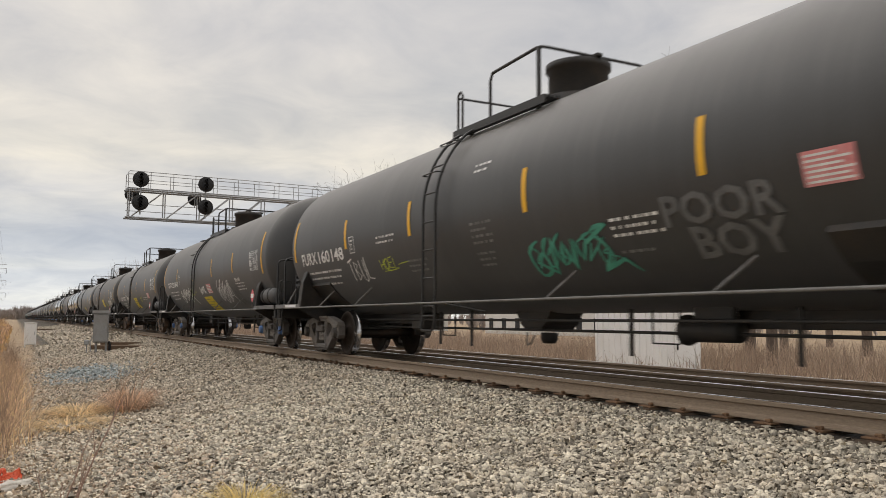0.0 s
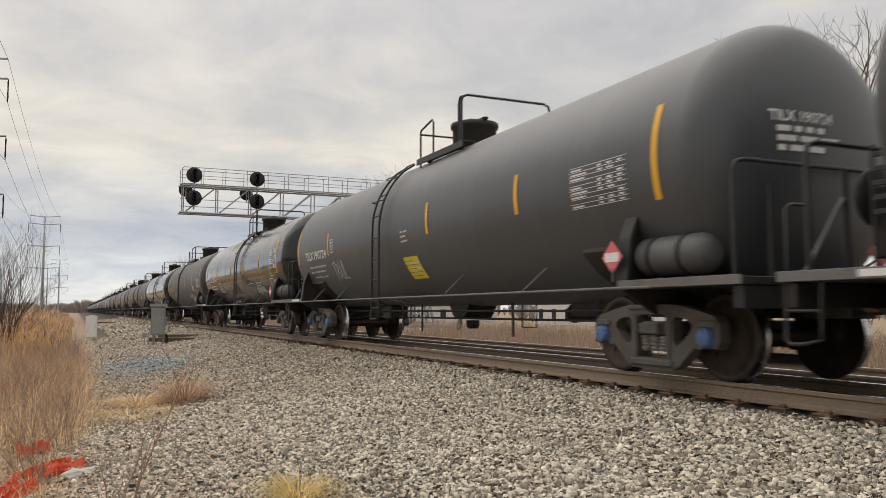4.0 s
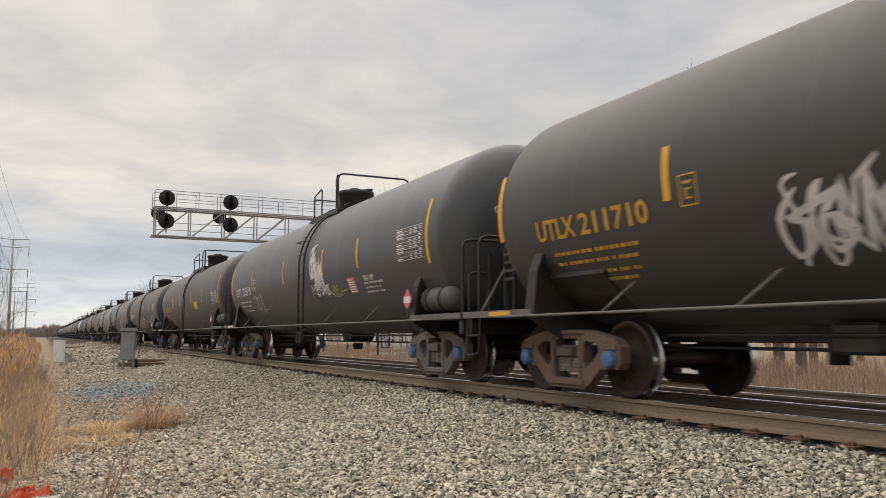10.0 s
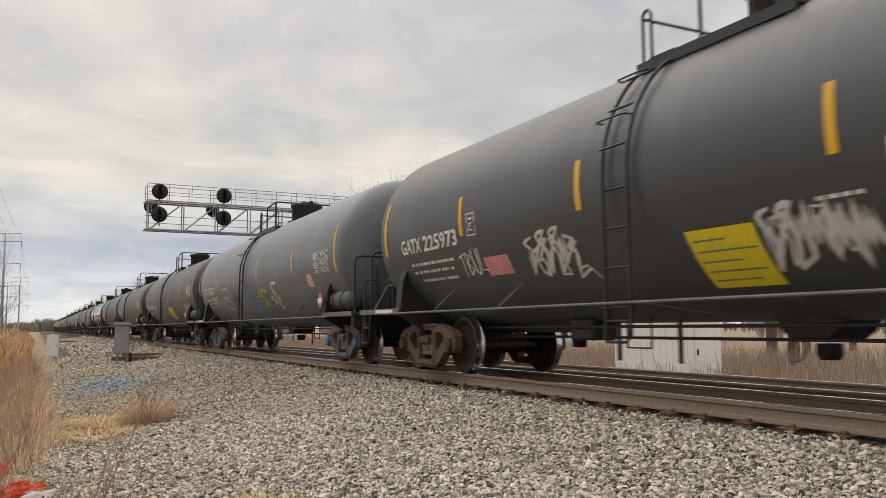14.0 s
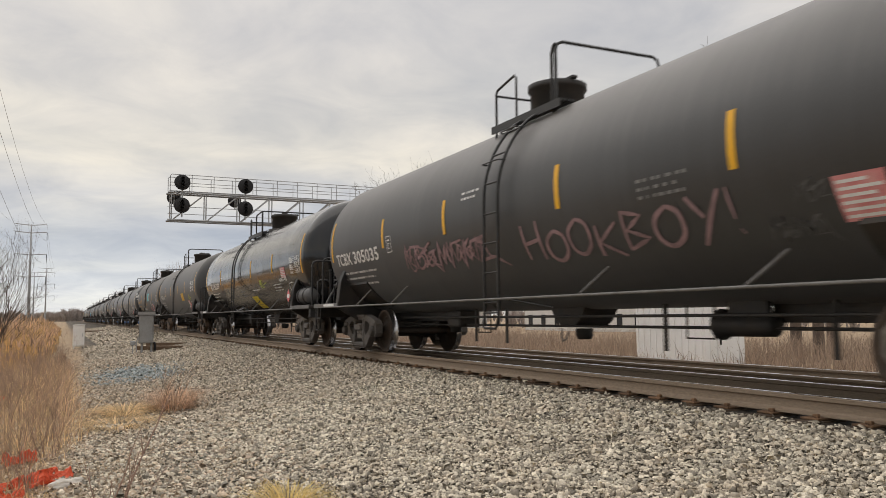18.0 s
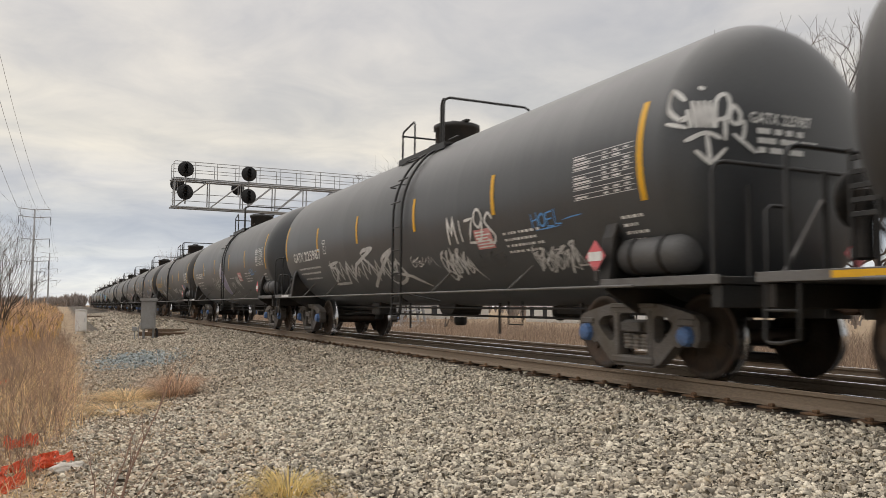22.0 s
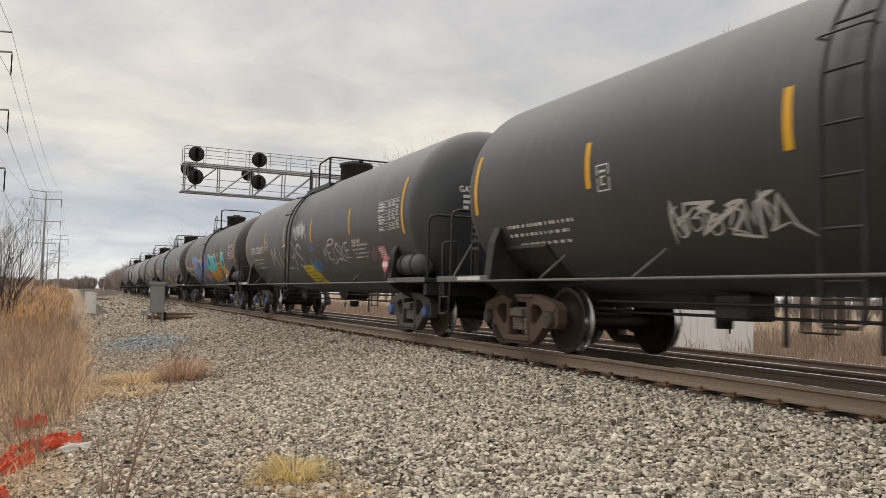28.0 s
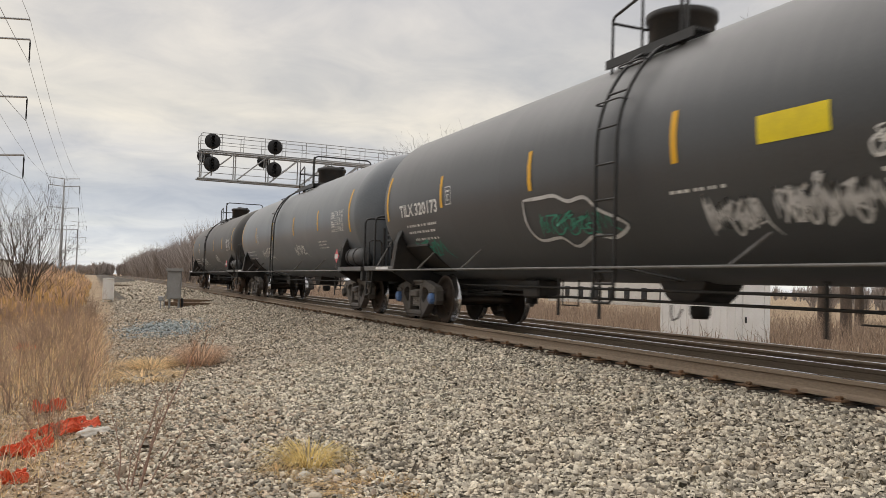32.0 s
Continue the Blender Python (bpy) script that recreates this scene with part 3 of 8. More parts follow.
def stones(name, count, area, size, mat, label, density=None, sink=0.35, power=1.4, form=SHARD):
    """Many small broken stones lying on the ground inside area = (x0, x1, y0, y1)."""
    base, tri = form
    x0, x1, y0, y1 = area
    x = rng.uniform(x0, x1, count)
    y = y0 + (y1 - y0) * rng.uniform(0, 1, count) ** power
    if density is not None:
        keep = rng.uniform(0, 1, count) < density(x, y)
        x, y = x[keep], y[keep]
    n, v = len(x), len(base)
    shape = base[None] * (1 + rng.uniform(-0.35, 0.35, (n, v, 3)))
    s = size * np.exp(rng.normal(0, 0.26, n)) * (1 + np.clip(y - 22, 0, 30) * 0.02)
    shape = shape * (s[:, None] * rng.uniform(0.6, 1.3, (n, 3)))[:, None, :] * np.array([1, 1, 0.75])
    a, b = rng.uniform(0, 6.283, n), rng.normal(0, 0.8, n)
    ca, sa, cb, sb = np.cos(a), np.sin(a), np.cos(b), np.sin(b)
    px, py, pz = shape[..., 0], shape[..., 1], shape[..., 2]
    px, pz = px * cb[:, None] + pz * sb[:, None], -px * sb[:, None] + pz * cb[:, None]
    px, py = px * ca[:, None] - py * sa[:, None], px * sa[:, None] + py * ca[:, None]
    z = ground_z(x, y) + s * (0.5 - sink) + rng.uniform(-0.3, 1.0, n) * s
    verts = np.stack([px + x[:, None], py + y[:, None], pz + z[:, None]], -1).reshape(-1, 3)
    faces = (tri[None] + (np.arange(n) * v)[:, None, None]).reshape(-1, 3)
    ob = soup(name, verts, faces, mat)
    tagged(ob, label, "gravel", kind="stuff")
    return ob


def shoulder(x, y):
    edge = 2.0 + 0.5 * np.sin(y * 0.35) + 0.35 * np.sin(y * 0.9 + 1)
    weeds = np.clip((x + 0.05 - 0.025 * (y - 10)) / 0.3, 0.05, 1)
    bare = 1 - 0.75 * np.exp(-((x - 0.9) / 0.75) ** 2 - ((y - 15.2) / 2.0) ** 2)      # the trodden place by the weed clump
    return np.clip((x - edge) / 0.9 + 0.55, 0.45, 1) * weeds * bare * np.where(x > 5.70, np.where(x > 5.92, 0.06, 0.32), 1.0)


stones("ballast_stones", 142000, (-0.9, 6.10, 2.9, 13.5), 0.0172, STONE, "pale grey-brown crushed stone heaped beside the rails", shoulder, form=BLOCK)
stones("ballast_stones", 104000, (-0.6, 6.04, 12.8, 44), 0.0225, STONE_DUSTY, "dusty grey-brown crushed stone spread along the track", shoulder, power=1.5)
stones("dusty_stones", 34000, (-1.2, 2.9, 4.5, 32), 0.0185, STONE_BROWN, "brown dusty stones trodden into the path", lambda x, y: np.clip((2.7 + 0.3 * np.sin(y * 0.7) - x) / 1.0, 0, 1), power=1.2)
stones("ballast_stones", 48000, (-1.2, 5.80, -9, 2.95), 0.026, STONE, "pale crushed stone scattered beside the rails", shoulder, power=1.0)
stones("ballast_stones", 12000, (1.6, 5.80, 44, 120), 0.040, STONE_DUSTY, "dusty crushed stone along the track in the distance", power=1.3)
stones("blue_grey_chippings", 16000, (0.4, 3.6, 20.5, 27.5), 0.026, STONE_BLUE, "darker blue-grey stone chippings spread on the shoulder",
       lambda x, y: np.exp(-((x - 1.85 - 0.12 * (y - 23.6)) / 0.75) ** 2 - ((y - 23.6) / 1.9) ** 2), sink=0.0)


# ---- rails, ties, plates ----
def rail(x, z, name, mat_label):
    """A flat-bottomed rail in one length: a rusty body and its bright running surface."""
    y0, y1 = -60, 1500
    half = [(0.076, -0.180), (0.076, -0.168), (0.018, -0.150), (0.0095, -0.135), (0.0095, -0.058), (0.034, -0.045), (0.036, -0.012), (0.030, -0.003)]
    poly = [(x - a, z + b) for a, b in half] + [(x + a, z + b) for a, b in reversed(half)]
    ob = part(name, Geo().prism(poly, y0, y1, "y"), RAIL_RUST, None)
    tagged(ob, mat_label, "rail", "rails of both tracks", "structure")
    part("running_surface", Geo().prism([(x - 0.030, z - 0.0025), (x - 0.022, z), (x + 0.022, z), (x + 0.030, z - 0.0025)], y0, y1, "y"), RAIL_HEAD, ob)
    return ob


rail(RAIL1, 0.0, "rail", "brown rusty steel rail with a worn bright head")
rail(RAIL2, -0.035, "rail", "brown rusty steel rail with a worn bright head")
rail(RAIL3, -0.205, "rail", "brown rusty steel rail with a worn bright head")
rail(RAIL4, -0.205, "rail", "brown rusty steel rail with a worn bright head")

TIE_MESH = Geo().box(-1.30, 1.30, -0.115, 0.115, -0.17, 0.0, 0.012).mesh("railway_tie", TIE)
PLATE_MESH = Geo().box(-0.18, 0.18, -0.10, 0.10, 0.0, 0.022, 0.006).box(-0.150, -0.105, -0.07, -0.03, 0.02, 0.055, 0.008).box(0.105, 0.150, 0.03, 0.07, 0.02, 0.055, 0.008).box(
    -0.110, -0.070, -0.028, 0.028, 0.02, 0.046, 0.008).mesh("tie_plate", PLATE)


def ties():
    for centre, top, n1, tilt in ((TRACK, -0.204, 105, 0.0), (TRACK2, -0.407, 60, 0.0)):
        y = 2.0
        for k in range(n1):
            t = put("railway_tie", TIE_MESH, None, (centre + rng.uniform(-0.04, 0.04), y, top - 0.002), (0, 0, rng.uniform(-0.6, 0.6)))
            tagged(t, "dark weathered timber tie under the rails", "railway tie", "ties of both tracks", "structure")
            for off in (-0.755, 0.755):
                drop = -0.035 if centre == TRACK and off > 0 else 0.0
                put("tie_plate", PLATE_MESH, t, (off, 0, 0.002 + drop * 0.2), (0, 0, 180 if off > 0 else 0))
            y += 0.53


ties()


# ---- tank cars ----
R_TANK, Z_TANK = 1.52, 2.36          # radius of the shell and height of its axis
HALF = 7.5                           # half the length between the end stripes; u runs from 0 (trailing) to 15 (leading)


def uy(u):
    return HALF - u


SWELL = [0.0]                        # how much wider the shell of the car in hand is


def shell(u, a, off=0.0):
    """A point on the near side of the shell: u along the car, a up along the curve from its widest line."""
    w, r = a / R_TANK, R_TANK + SWELL[0] + off
    return (-r * math.cos(w), uy(u), Z_TANK + r * math.sin(w))


# the heads: blunt bowls that begin a little past the end stripes
SEAM, TAIL = 15.36, -0.10            # where the leading and the trailing head begin


def dish(q):
    return 0.56 * math.sqrt(max(0.0, 1 - (q / R_TANK) ** 2.6))


def tank_mesh(mat, rings, swell):
    prof = []
    bowl = [(dish(R_TANK * q), R_TANK * q + swell * q) for q in [math.sin(math.pi / 2 * k / 18) for k in range(19)]]
    for d, r in bowl:
        prof.append((uy(SEAM) - d, r))
    for q in rings:
        for d, h in ((-0.07, 0), (-0.02, 0.0009), (0.02, 0.0009), (0.07, 0)):
            prof.append((uy(q) + d, R_TANK + swell + h))
    for d, r in bowl[::-1]:
        prof.append((uy(TAIL) + d, r))
    prof = [prof[0]] + sorted(prof[1:-1], key=lambda p: p[0]) + [prof[-1]]
    return Geo().lathe(prof, 60, "y", (0, 0, Z_TANK)).mesh("tank", mat)


RINGS = (13.9, 12.6, 10.7, 8.8, 6.9, 5.0, 3.1, 1.2)
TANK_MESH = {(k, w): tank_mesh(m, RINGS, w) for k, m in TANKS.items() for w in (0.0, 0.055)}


def arc(u, z_from, z_to, off, steps=10):
    """Points up the near side of the shell at a given stand-off."""
    a0, a1 = [R_TANK * math.asin(max(-1, min(1, (z - Z_TANK) / (R_TANK + off)))) for z in (z_from, z_to)]
    return [shell(u, a0 + (a1 - a0) * k / steps, off) for k in range(steps + 1)]


def build_meshes():
    m = {}
    # dome with its hinged cover
    m["dome"] = Geo().lathe([(3.60, 0.43), (4.30, 0.43), (4.32, 0.47), (4.41, 0.47), (4.43, 0.42), (4.45, 0.0)], 28, "z").mesh("dome", FRAME)
    m["dome_flange"] = Geo().lathe([(3.74, 0.56), (3.90, 0.56), (3.92, 0.44)], 24, "z").mesh("dome_flange", FRAME)
    m["cover_latch"] = Geo().box(-0.16, 0.16, -0.10, 0.10, 4.41, 4.51, 0.02).box(-0.05, 0.05, -0.5, 0.36, 4.42, 4.47, 0.01).mesh("cover_latch", FRAME)
    m["platform_bracket"] = Geo().prism([(-0.93, 3.68), (-0.80, 3.68), (-0.52, 3.54), (-0.62, 3.52)], -0.03, 0.03, "y").mesh("platform_bracket", RAILING)
    # ladder up the shell
    for k, side in enumerate((-0.20, 0.20)):
        g = Geo()
        g.tube([(-1.63, -side, 0.62), (-1.63, -side, 2.2)] + arc(HALF + side, 2.36, 3.56, 0.11, 9) + [(-0.86, -side, 3.72)], 0.022, 6)
        m["stile%d" % k] = g.mesh("ladder_stile", RAILING)
    m["ladder_foot"] = Geo().tube([(-1.60, 0.20, 1.02), (-1.66, 0.20, 0.62), (-1.66, 0.16, 0.58), (-1.66, -0.16, 0.58), (-1.66, -0.20, 0.62), (-1.60, -0.20, 1.02)], 0.018, 5).tube(
        [(-1.63, 0.20, 0.80), (-1.63, -0.20, 0.80)], 0.015, 5).tube([(-1.60, 0.2, 1.0), (-1.1, 0.75, 0.86)], 0.016, 5).tube([(-1.60, -0.2, 1.0), (-1.1, -0.75, 0.86)], 0.016, 5).mesh("ladder_foot", RAILING)
    m["rung"] = Geo().tube([(0, -0.20, 0), (0, 0.20, 0)], 0.015, 5).mesh("ladder_rung", RAILING)
    m["cage_band"] = Geo().tube([(0, -0.24, 0), (-0.10, -0.24, 0), (-0.12, -0.2, 0), (-0.12, 0.2, 0), (-0.10, 0.24, 0), (0, 0.24, 0)], 0.012, 5).mesh("ladder_guard", RAILING)
    # long handrail beside the shell and its stays
    m["side_rail"] = Geo().tube([(-1.68, uy(-0.1), 0.985), (-1.68, uy(7.5), 0.985), (-1.68, uy(15.1), 0.985)], 0.017, 6).mesh("side_handrail", GREYRAIL)
    m["stay"] = Geo().tube([(-1.67, 0.16, 0.98), (-1.46, -0.16, 1.30)], 0.017, 5).mesh("handrail_stay", GREYRAIL)
    # stub sills, decks, bolster webs
    m["sill"] = Geo().box(-0.19, 0.19, uy(3.6), uy(-1.25), 0.66, 0.98, 0.01).box(-0.33, 0.33, uy(3.9), uy(-0.4), 0.94, 1.0, 0.01).mesh("stub_sill", FRAME)
    m["deck"] = Geo().box(-1.56, 1.56, uy(0.55), uy(-1.22), 0.98, 1.06, 0.008).box(-1.52, 1.52, uy(-1.06), uy(-1.2), 0.76, 0.98, 0.01).mesh("end_deck", FRAME)
    m["deck_edge"] = Geo().box(-1.575, -1.555, uy(0.60), uy(-1.22), 0.985, 1.075, 0.004).mesh("deck_edge", GREYRAIL)
    web = [(-1.54, 1.03), (-1.46, 1.55), (-1.38, 1.74), (-1.30, 1.66), (-1.12, 1.28), (-0.75, 1.0), (-0.3, 0.86), (-0.3, 0.62), (-1.1, 0.70), (-1.54, 0.95)]
    g = Geo().prism(web, uy(0.55) - 0.02, uy(0.55) + 0.02, "y").prism([(-x, z) for x, z in web], uy(0.55) - 0.02, uy(0.55) + 0.02, "y")
    for s in (-1, 1):
        g.prism([(s * 1.57, 1.0), (s * 1.50, 1.55), (s * 1.40, 1.80), (s * 1.36, 1.76), (s * 1.45, 1.53), (s * 1.51, 1.0)], uy(0.55) - 0.10, uy(0.55) + 0.10, "y")
    m["bolster"] = g.mesh("body_bolster", FRAME)
    m["saddle"] = Geo().prism([(-1.28, 1.46), (-1.05, 1.22), (-0.7, 1.0), (-0.3, 0.88), (-0.3, 0.98), (-0.72, 1.1), (-1.08, 1.32), (-1.26, 1.52)], uy(1.7), uy(0.1), "y").prism(
        [(1.28, 1.46), (1.05, 1.22), (0.7, 1.0), (0.3, 0.88), (0.3, 0.98), (0.72, 1.1), (1.08, 1.32), (1.26, 1.52)], uy(1.7), uy(0.1), "y").mesh("tank_saddle", FRAME)
    m["coupler"] = Geo().box(-0.11, 0.11, uy(-1.1), uy(-1.40), 0.74, 0.90, 0.02).box(-0.20, 0.05, uy(-1.28), uy(-1.46), 0.70, 0.95, 0.03).box(-0.02, 0.19, uy(-1.34), uy(-1.45), 0.72, 0.93, 0.03).mesh("coupler", RUSTY)
    # end railings
    m["end_rail"] = Geo().tube([(-1.42, uy(-1.00), 1.05), (-1.42, uy(-1.00), 2.08), (-1.38, uy(-1.00), 2.16), (-1.28, uy(-1.00), 2.19), (1.28, uy(-1.00), 2.19), (1.38, uy(-1.00), 2.16), (1.42, uy(-1.00), 2.08),
                                (1.42, uy(-1.00), 1.05)], 0.024, 7).mesh("end_handrail", RAILING)
    m["corner_rail"] = Geo().tube([(-1.50, uy(-1.16), 1.05), (-1.50, uy(-1.16), 1.62), (-1.44, uy(-1.16), 1.66), (-1.25, uy(-1.16), 1.66), (-1.20, uy(-1.16), 1.60), (-1.20, uy(-1.16), 1.05)], 0.018, 6).mesh("grab_iron", RAILING)
    m["tall_post"] = Geo().tube([(0, 0, 1.05), (0, 0, 1.98)], 0.030, 6).mesh("end_post", RAILING)
    m["strut"] = Geo().tube([(-1.30, uy(-1.16), 1.06), (-0.98, uy(-1.00), 1.72)], 0.024, 6).mesh("rail_strut", GREYRAIL)
    m["end_rung"] = Geo().box(-0.012, 0.012, -0.13, 0.13, -0.022, 0.022, 0.004).mesh("end_rung", RAILING)
    m["end_stile"] = Geo().box(-0.012, 0.012, -0.012, 0.012, 1.06, 2.06).mesh("end_stile", RAILING)
    m["reflector"] = Geo().box(-1.579, -1.5755, uy(0.35), uy(-0.42), 1.002, 1.060).mesh("reflector", VINYL["white"])
    m["reflector_yellow"] = Geo().box(-1.579, -1.5755, uy(0.10), uy(-0.45), 1.002, 1.060).mesh("reflector", VINYL["yellow"])
    m["sill_step"] = Geo().tube([(-1.52, uy(-1.16), 1.0), (-1.54, uy(-1.16), 0.50), (-1.54, uy(-1.12), 0.46), (-1.54, uy(-1.00), 0.46), (-1.54, uy(-0.80), 0.50), (-1.52, uy(-0.80), 1.0)], 0.02, 5).tube(
        [(-1.53, uy(-1.14), 0.74), (-1.53, uy(-0.82), 0.74)], 0.016, 5).mesh("sill_step", RAILING)
    m["hand_brake"] = Geo().lathe([(-0.03, 0.0), (-0.03, 0.26), (0.0, 0.28), (0.03, 0.26), (0.03, 0.0)], 18, "y", (-0.55, uy(-1.0), 1.75)).box(-0.62, -0.48, uy(-0.85), uy(-1.0), 1.2, 1.85, 0.02).mesh("hand_brake", FRAME)
    m["reservoir"] = Geo().lathe([(-0.56, 0.0), (-0.545, 0.11), (-0.50, 0.18), (-0.43, 0.215), (0.43, 0.215), (0.50, 0.18), (0.545, 0.11), (0.56, 0.0)], 20, "y").mesh("air_reservoir", RESERVOIR)
    m["reservoir_strap"] = Geo().lathe([(-0.03, 0.217), (-0.03, 0.229), (0.03, 0.229), (0.03, 0.217)], 18, "y").box(-0.04, 0.04, -0.05, 0.05, -0.27, -0.22).mesh("strap", FRAME)
    m["brake_cylinder"] = Geo().lathe([(-0.50, 0.0), (-0.48, 0.16), (0.40, 0.17), (0.42, 0.22), (0.47, 0.22), (0.49, 0.0)], 18, "y").box(-0.05, 0.05, -0.4, 0.3, 0.1, 0.45, 0.01).mesh("brake_cylinder", FRAME)
    m["valve"] = Geo().box(-0.22, 0.22, -0.25, 0.25, -0.14, 0.16, 0.03).lathe([(-0.24, 0.0), (-0.24, 0.10), (0.12, 0.12), (0.14, 0.0)], 12, "z", (0.0, 0.32, 0)).mesh("control_valve", FRAME)
    m["rod"] = Geo().tube([(0, uy(1.6), 0), (0, uy(13.4), 0)], 0.020, 5).mesh("brake_rod", FRAME)
    m["rod_hanger"] = Geo().box(-0.012, 0.012, -0.03, 0.03, -0.34, 0.32).mesh("rod_hanger", FRAME)
    m["hanger_loop"] = Geo().tube([(0, -0.22, 0.26), (0, -0.22, -0.12), (0, 0.22, -0.12), (0, 0.22, 0.26)], 0.014, 5).mesh("safety_loop", FRAME)
    skid = [(-0.48, 0.92), (-0.30, 0.68), (-0.18, 0.60), (0.18, 0.60), (0.30, 0.68), (0.48, 0.92)]
    m["skid"] = Geo().prism(skid, -0.30, 0.30).lathe([(0.40, 0.0), (0.40, 0.10), (0.46, 0.13), (0.56, 0.13)], 12, "z").mesh("bottom_outlet", FRAME)
    m["outlet_chain"] = Geo().tube([(-0.2, 0.1, 0.52), (-0.22, 0.16, 0.40), (-0.2, 0.28, 0.37), (-0.16, 0.36, 0.44), (-0.14, 0.38, 0.56)], 0.013, 5).mesh("outlet_cap_chain", GREYRAIL)
    # placard holders
    m["placard_post"] = Geo().tube([(0, 0, 1.06), (0, 0, 1.22)], 0.014, 5).mesh("placard_post", GREYRAIL)
    # trucks: y along the car from the truck's centre
    half = [(0.46, 0.80), (0.74, 0.745), (0.98, 0.69), (1.06, 0.61), (1.07, 0.42), (1.01, 0.34), (0.96, 0.36), (0.95, 0.56), (0.83, 0.56), (0.82, 0.36), (0.76, 0.33), (0.69, 0.35), (0.45, 0.14), (0.33, 0.085)]
    outline = half + [(-a, b) for a, b in reversed(half)]
    eye = [(0.355, 0.63), (0.40, 0.675), (0.56, 0.655), (0.655, 0.60), (0.665, 0.55), (0.62, 0.50), (0.46, 0.37), (0.40, 0.365), (0.355, 0.41)]
    holes = [eye, [(-a, b) for a, b in eye], [(0.25, 0.21), (0.25, 0.665), (0.21, 0.70), (-0.21, 0.70), (-0.25, 0.665), (-0.25, 0.21)]]
    g = Geo().plate(outline, holes, -0.075, 0.075)
    for s in (-1, 1):
        g.box(-0.095, 0.095, min(s * 0.255, s * 0.32), max(s * 0.255, s * 0.32), 0.19, 0.72, 0.012)
        g.box(-0.10, 0.10, s * 0.889 - 0.13, s * 0.889 + 0.13, 0.565, 0.64, 0.012)
    g.box(-0.10, 0.10, -0.40, 0.40, 0.755, 0.812, 0.012).box(-0.11, 0.11, -0.36, 0.36, 0.115, 0.205, 0.02)
    m["side_frame"] = g.mesh("side_frame", CAST)
    m["side_frame_rusty"] = g.mesh("side_frame", RUSTCAST)
    g = Geo().box(-1.06, 1.06, -0.21, 0.21, 0.47, 0.62, 0.02).box(-0.34, 0.34, -0.25, 0.25, 0.60, 0.70, 0.02)
    g.box(-1.13, -1.04, -0.17, 0.17, 0.48, 0.60, 0.015).box(1.04, 1.13, -0.17, 0.17, 0.48, 0.60, 0.015)
    m["truck"] = g.mesh("truck_bolster", CAST)
    g = Geo()
    for k in (-0.155, 0.0, 0.155):
        prof = []
        for q in range(9):
            prof += [(0.285 + q * 0.021, 0.062), (0.285 + q * 0.021 + 0.010, 0.074)] if q % 2 else [(0.285 + q * 0.021, 0.060), (0.285 + q * 0.021 + 0.008, 0.060)]
        g.lathe(prof, 8, "z", (0, k, 0))
    m["springs"] = g.mesh("spring_nest", SPRING)
    m["cap"] = Geo().lathe([(-0.065, 0.0), (-0.065, 0.075), (-0.05, 0.10), (0.0, 0.112), (0.06, 0.112), (0.08, 0.0)], 10, "x", (0, 0, 0), False).mesh("bearing_cap", DULLCAP)
    m["cap_blue"] = m["cap"].copy()
    m["cap_blue"].materials[0] = BLUECAP
    # wheelset: tread, flange, dished plate, hub, axle, with bright tread and rim
    g = Geo()
    for s in (-1, 1):
        x = s * 0.755
        o = -1 if s < 0 else 1          # outer face away from the middle
        prof = [(x + o * 0.075, 0.0), (x + o * 0.085, 0.10), (x + o * 0.035, 0.135), (x + o * 0.005, 0.26), (x + o * 0.030, 0.375), (x + o * 0.066, 0.392), (x + o * 0.068, 0.450), (x + o * 0.060, 0.457)]
        g.lathe(prof, 26, "x")
        prof = [(x - o * 0.070, 0.485), (x - o * 0.074, 0.40), (x - o * 0.040, 0.37), (x - o * 0.045, 0.14), (x - o * 0.09, 0.12), (x - o * 0.09, 0.0)]
        g.lathe(prof, 26, "x")
        for k in range(3):             # lifting holes in the plate, as raised rims
            w = 2.094 * k + 0.4
            g.lathe([(x + o * 0.010, 0.030), (x + o * 0.028, 0.030), (x + o * 0.028, 0.020), (x + o * 0.008, 0.0)], 8, "x", (0, 0.29 * math.cos(w), 0.29 * math.sin(w)))
    g.lathe([(-0.70, 0.088), (-0.3, 0.082), (0.3, 0.082), (0.70, 0.088)], 14, "x")
    k = len(g.f)
    for s in (-1, 1):
        x, o = s * 0.755, s
        g.lathe([(x + o * 0.060, 0.457), (x - o * 0.030, 0.460), (x - o * 0.045, 0.472), (x - o * 0.055, 0.484), (x - o * 0.070, 0.485)], 26, "x")
    me = g.mesh("wheelset", WHEEL)
    me.materials.append(TREAD)
    for q, p in enumerate(me.polygons):
        if q >= k:
            p.material_index = 1
    m["wheelset"] = me
    m["brake_beam"] = Geo().box(-0.62, 0.62, -0.04, 0.04, 0.33, 0.43, 0.01).box(-0.83, -0.68, -0.05, 0.05, 0.28, 0.50, 0.02).box(0.68, 0.83, -0.05, 0.05, 0.28, 0.50, 0.02).mesh("brake_beam", FRAME)
    return m


CAR = build_meshes()
WHEELS = []          # (wheelset, car number, place on the car) for the turning


# ---- paint and vinyl on the shell ----
def wrap(pts, off):
    return [shell(u, a, off) for u, a in pts]


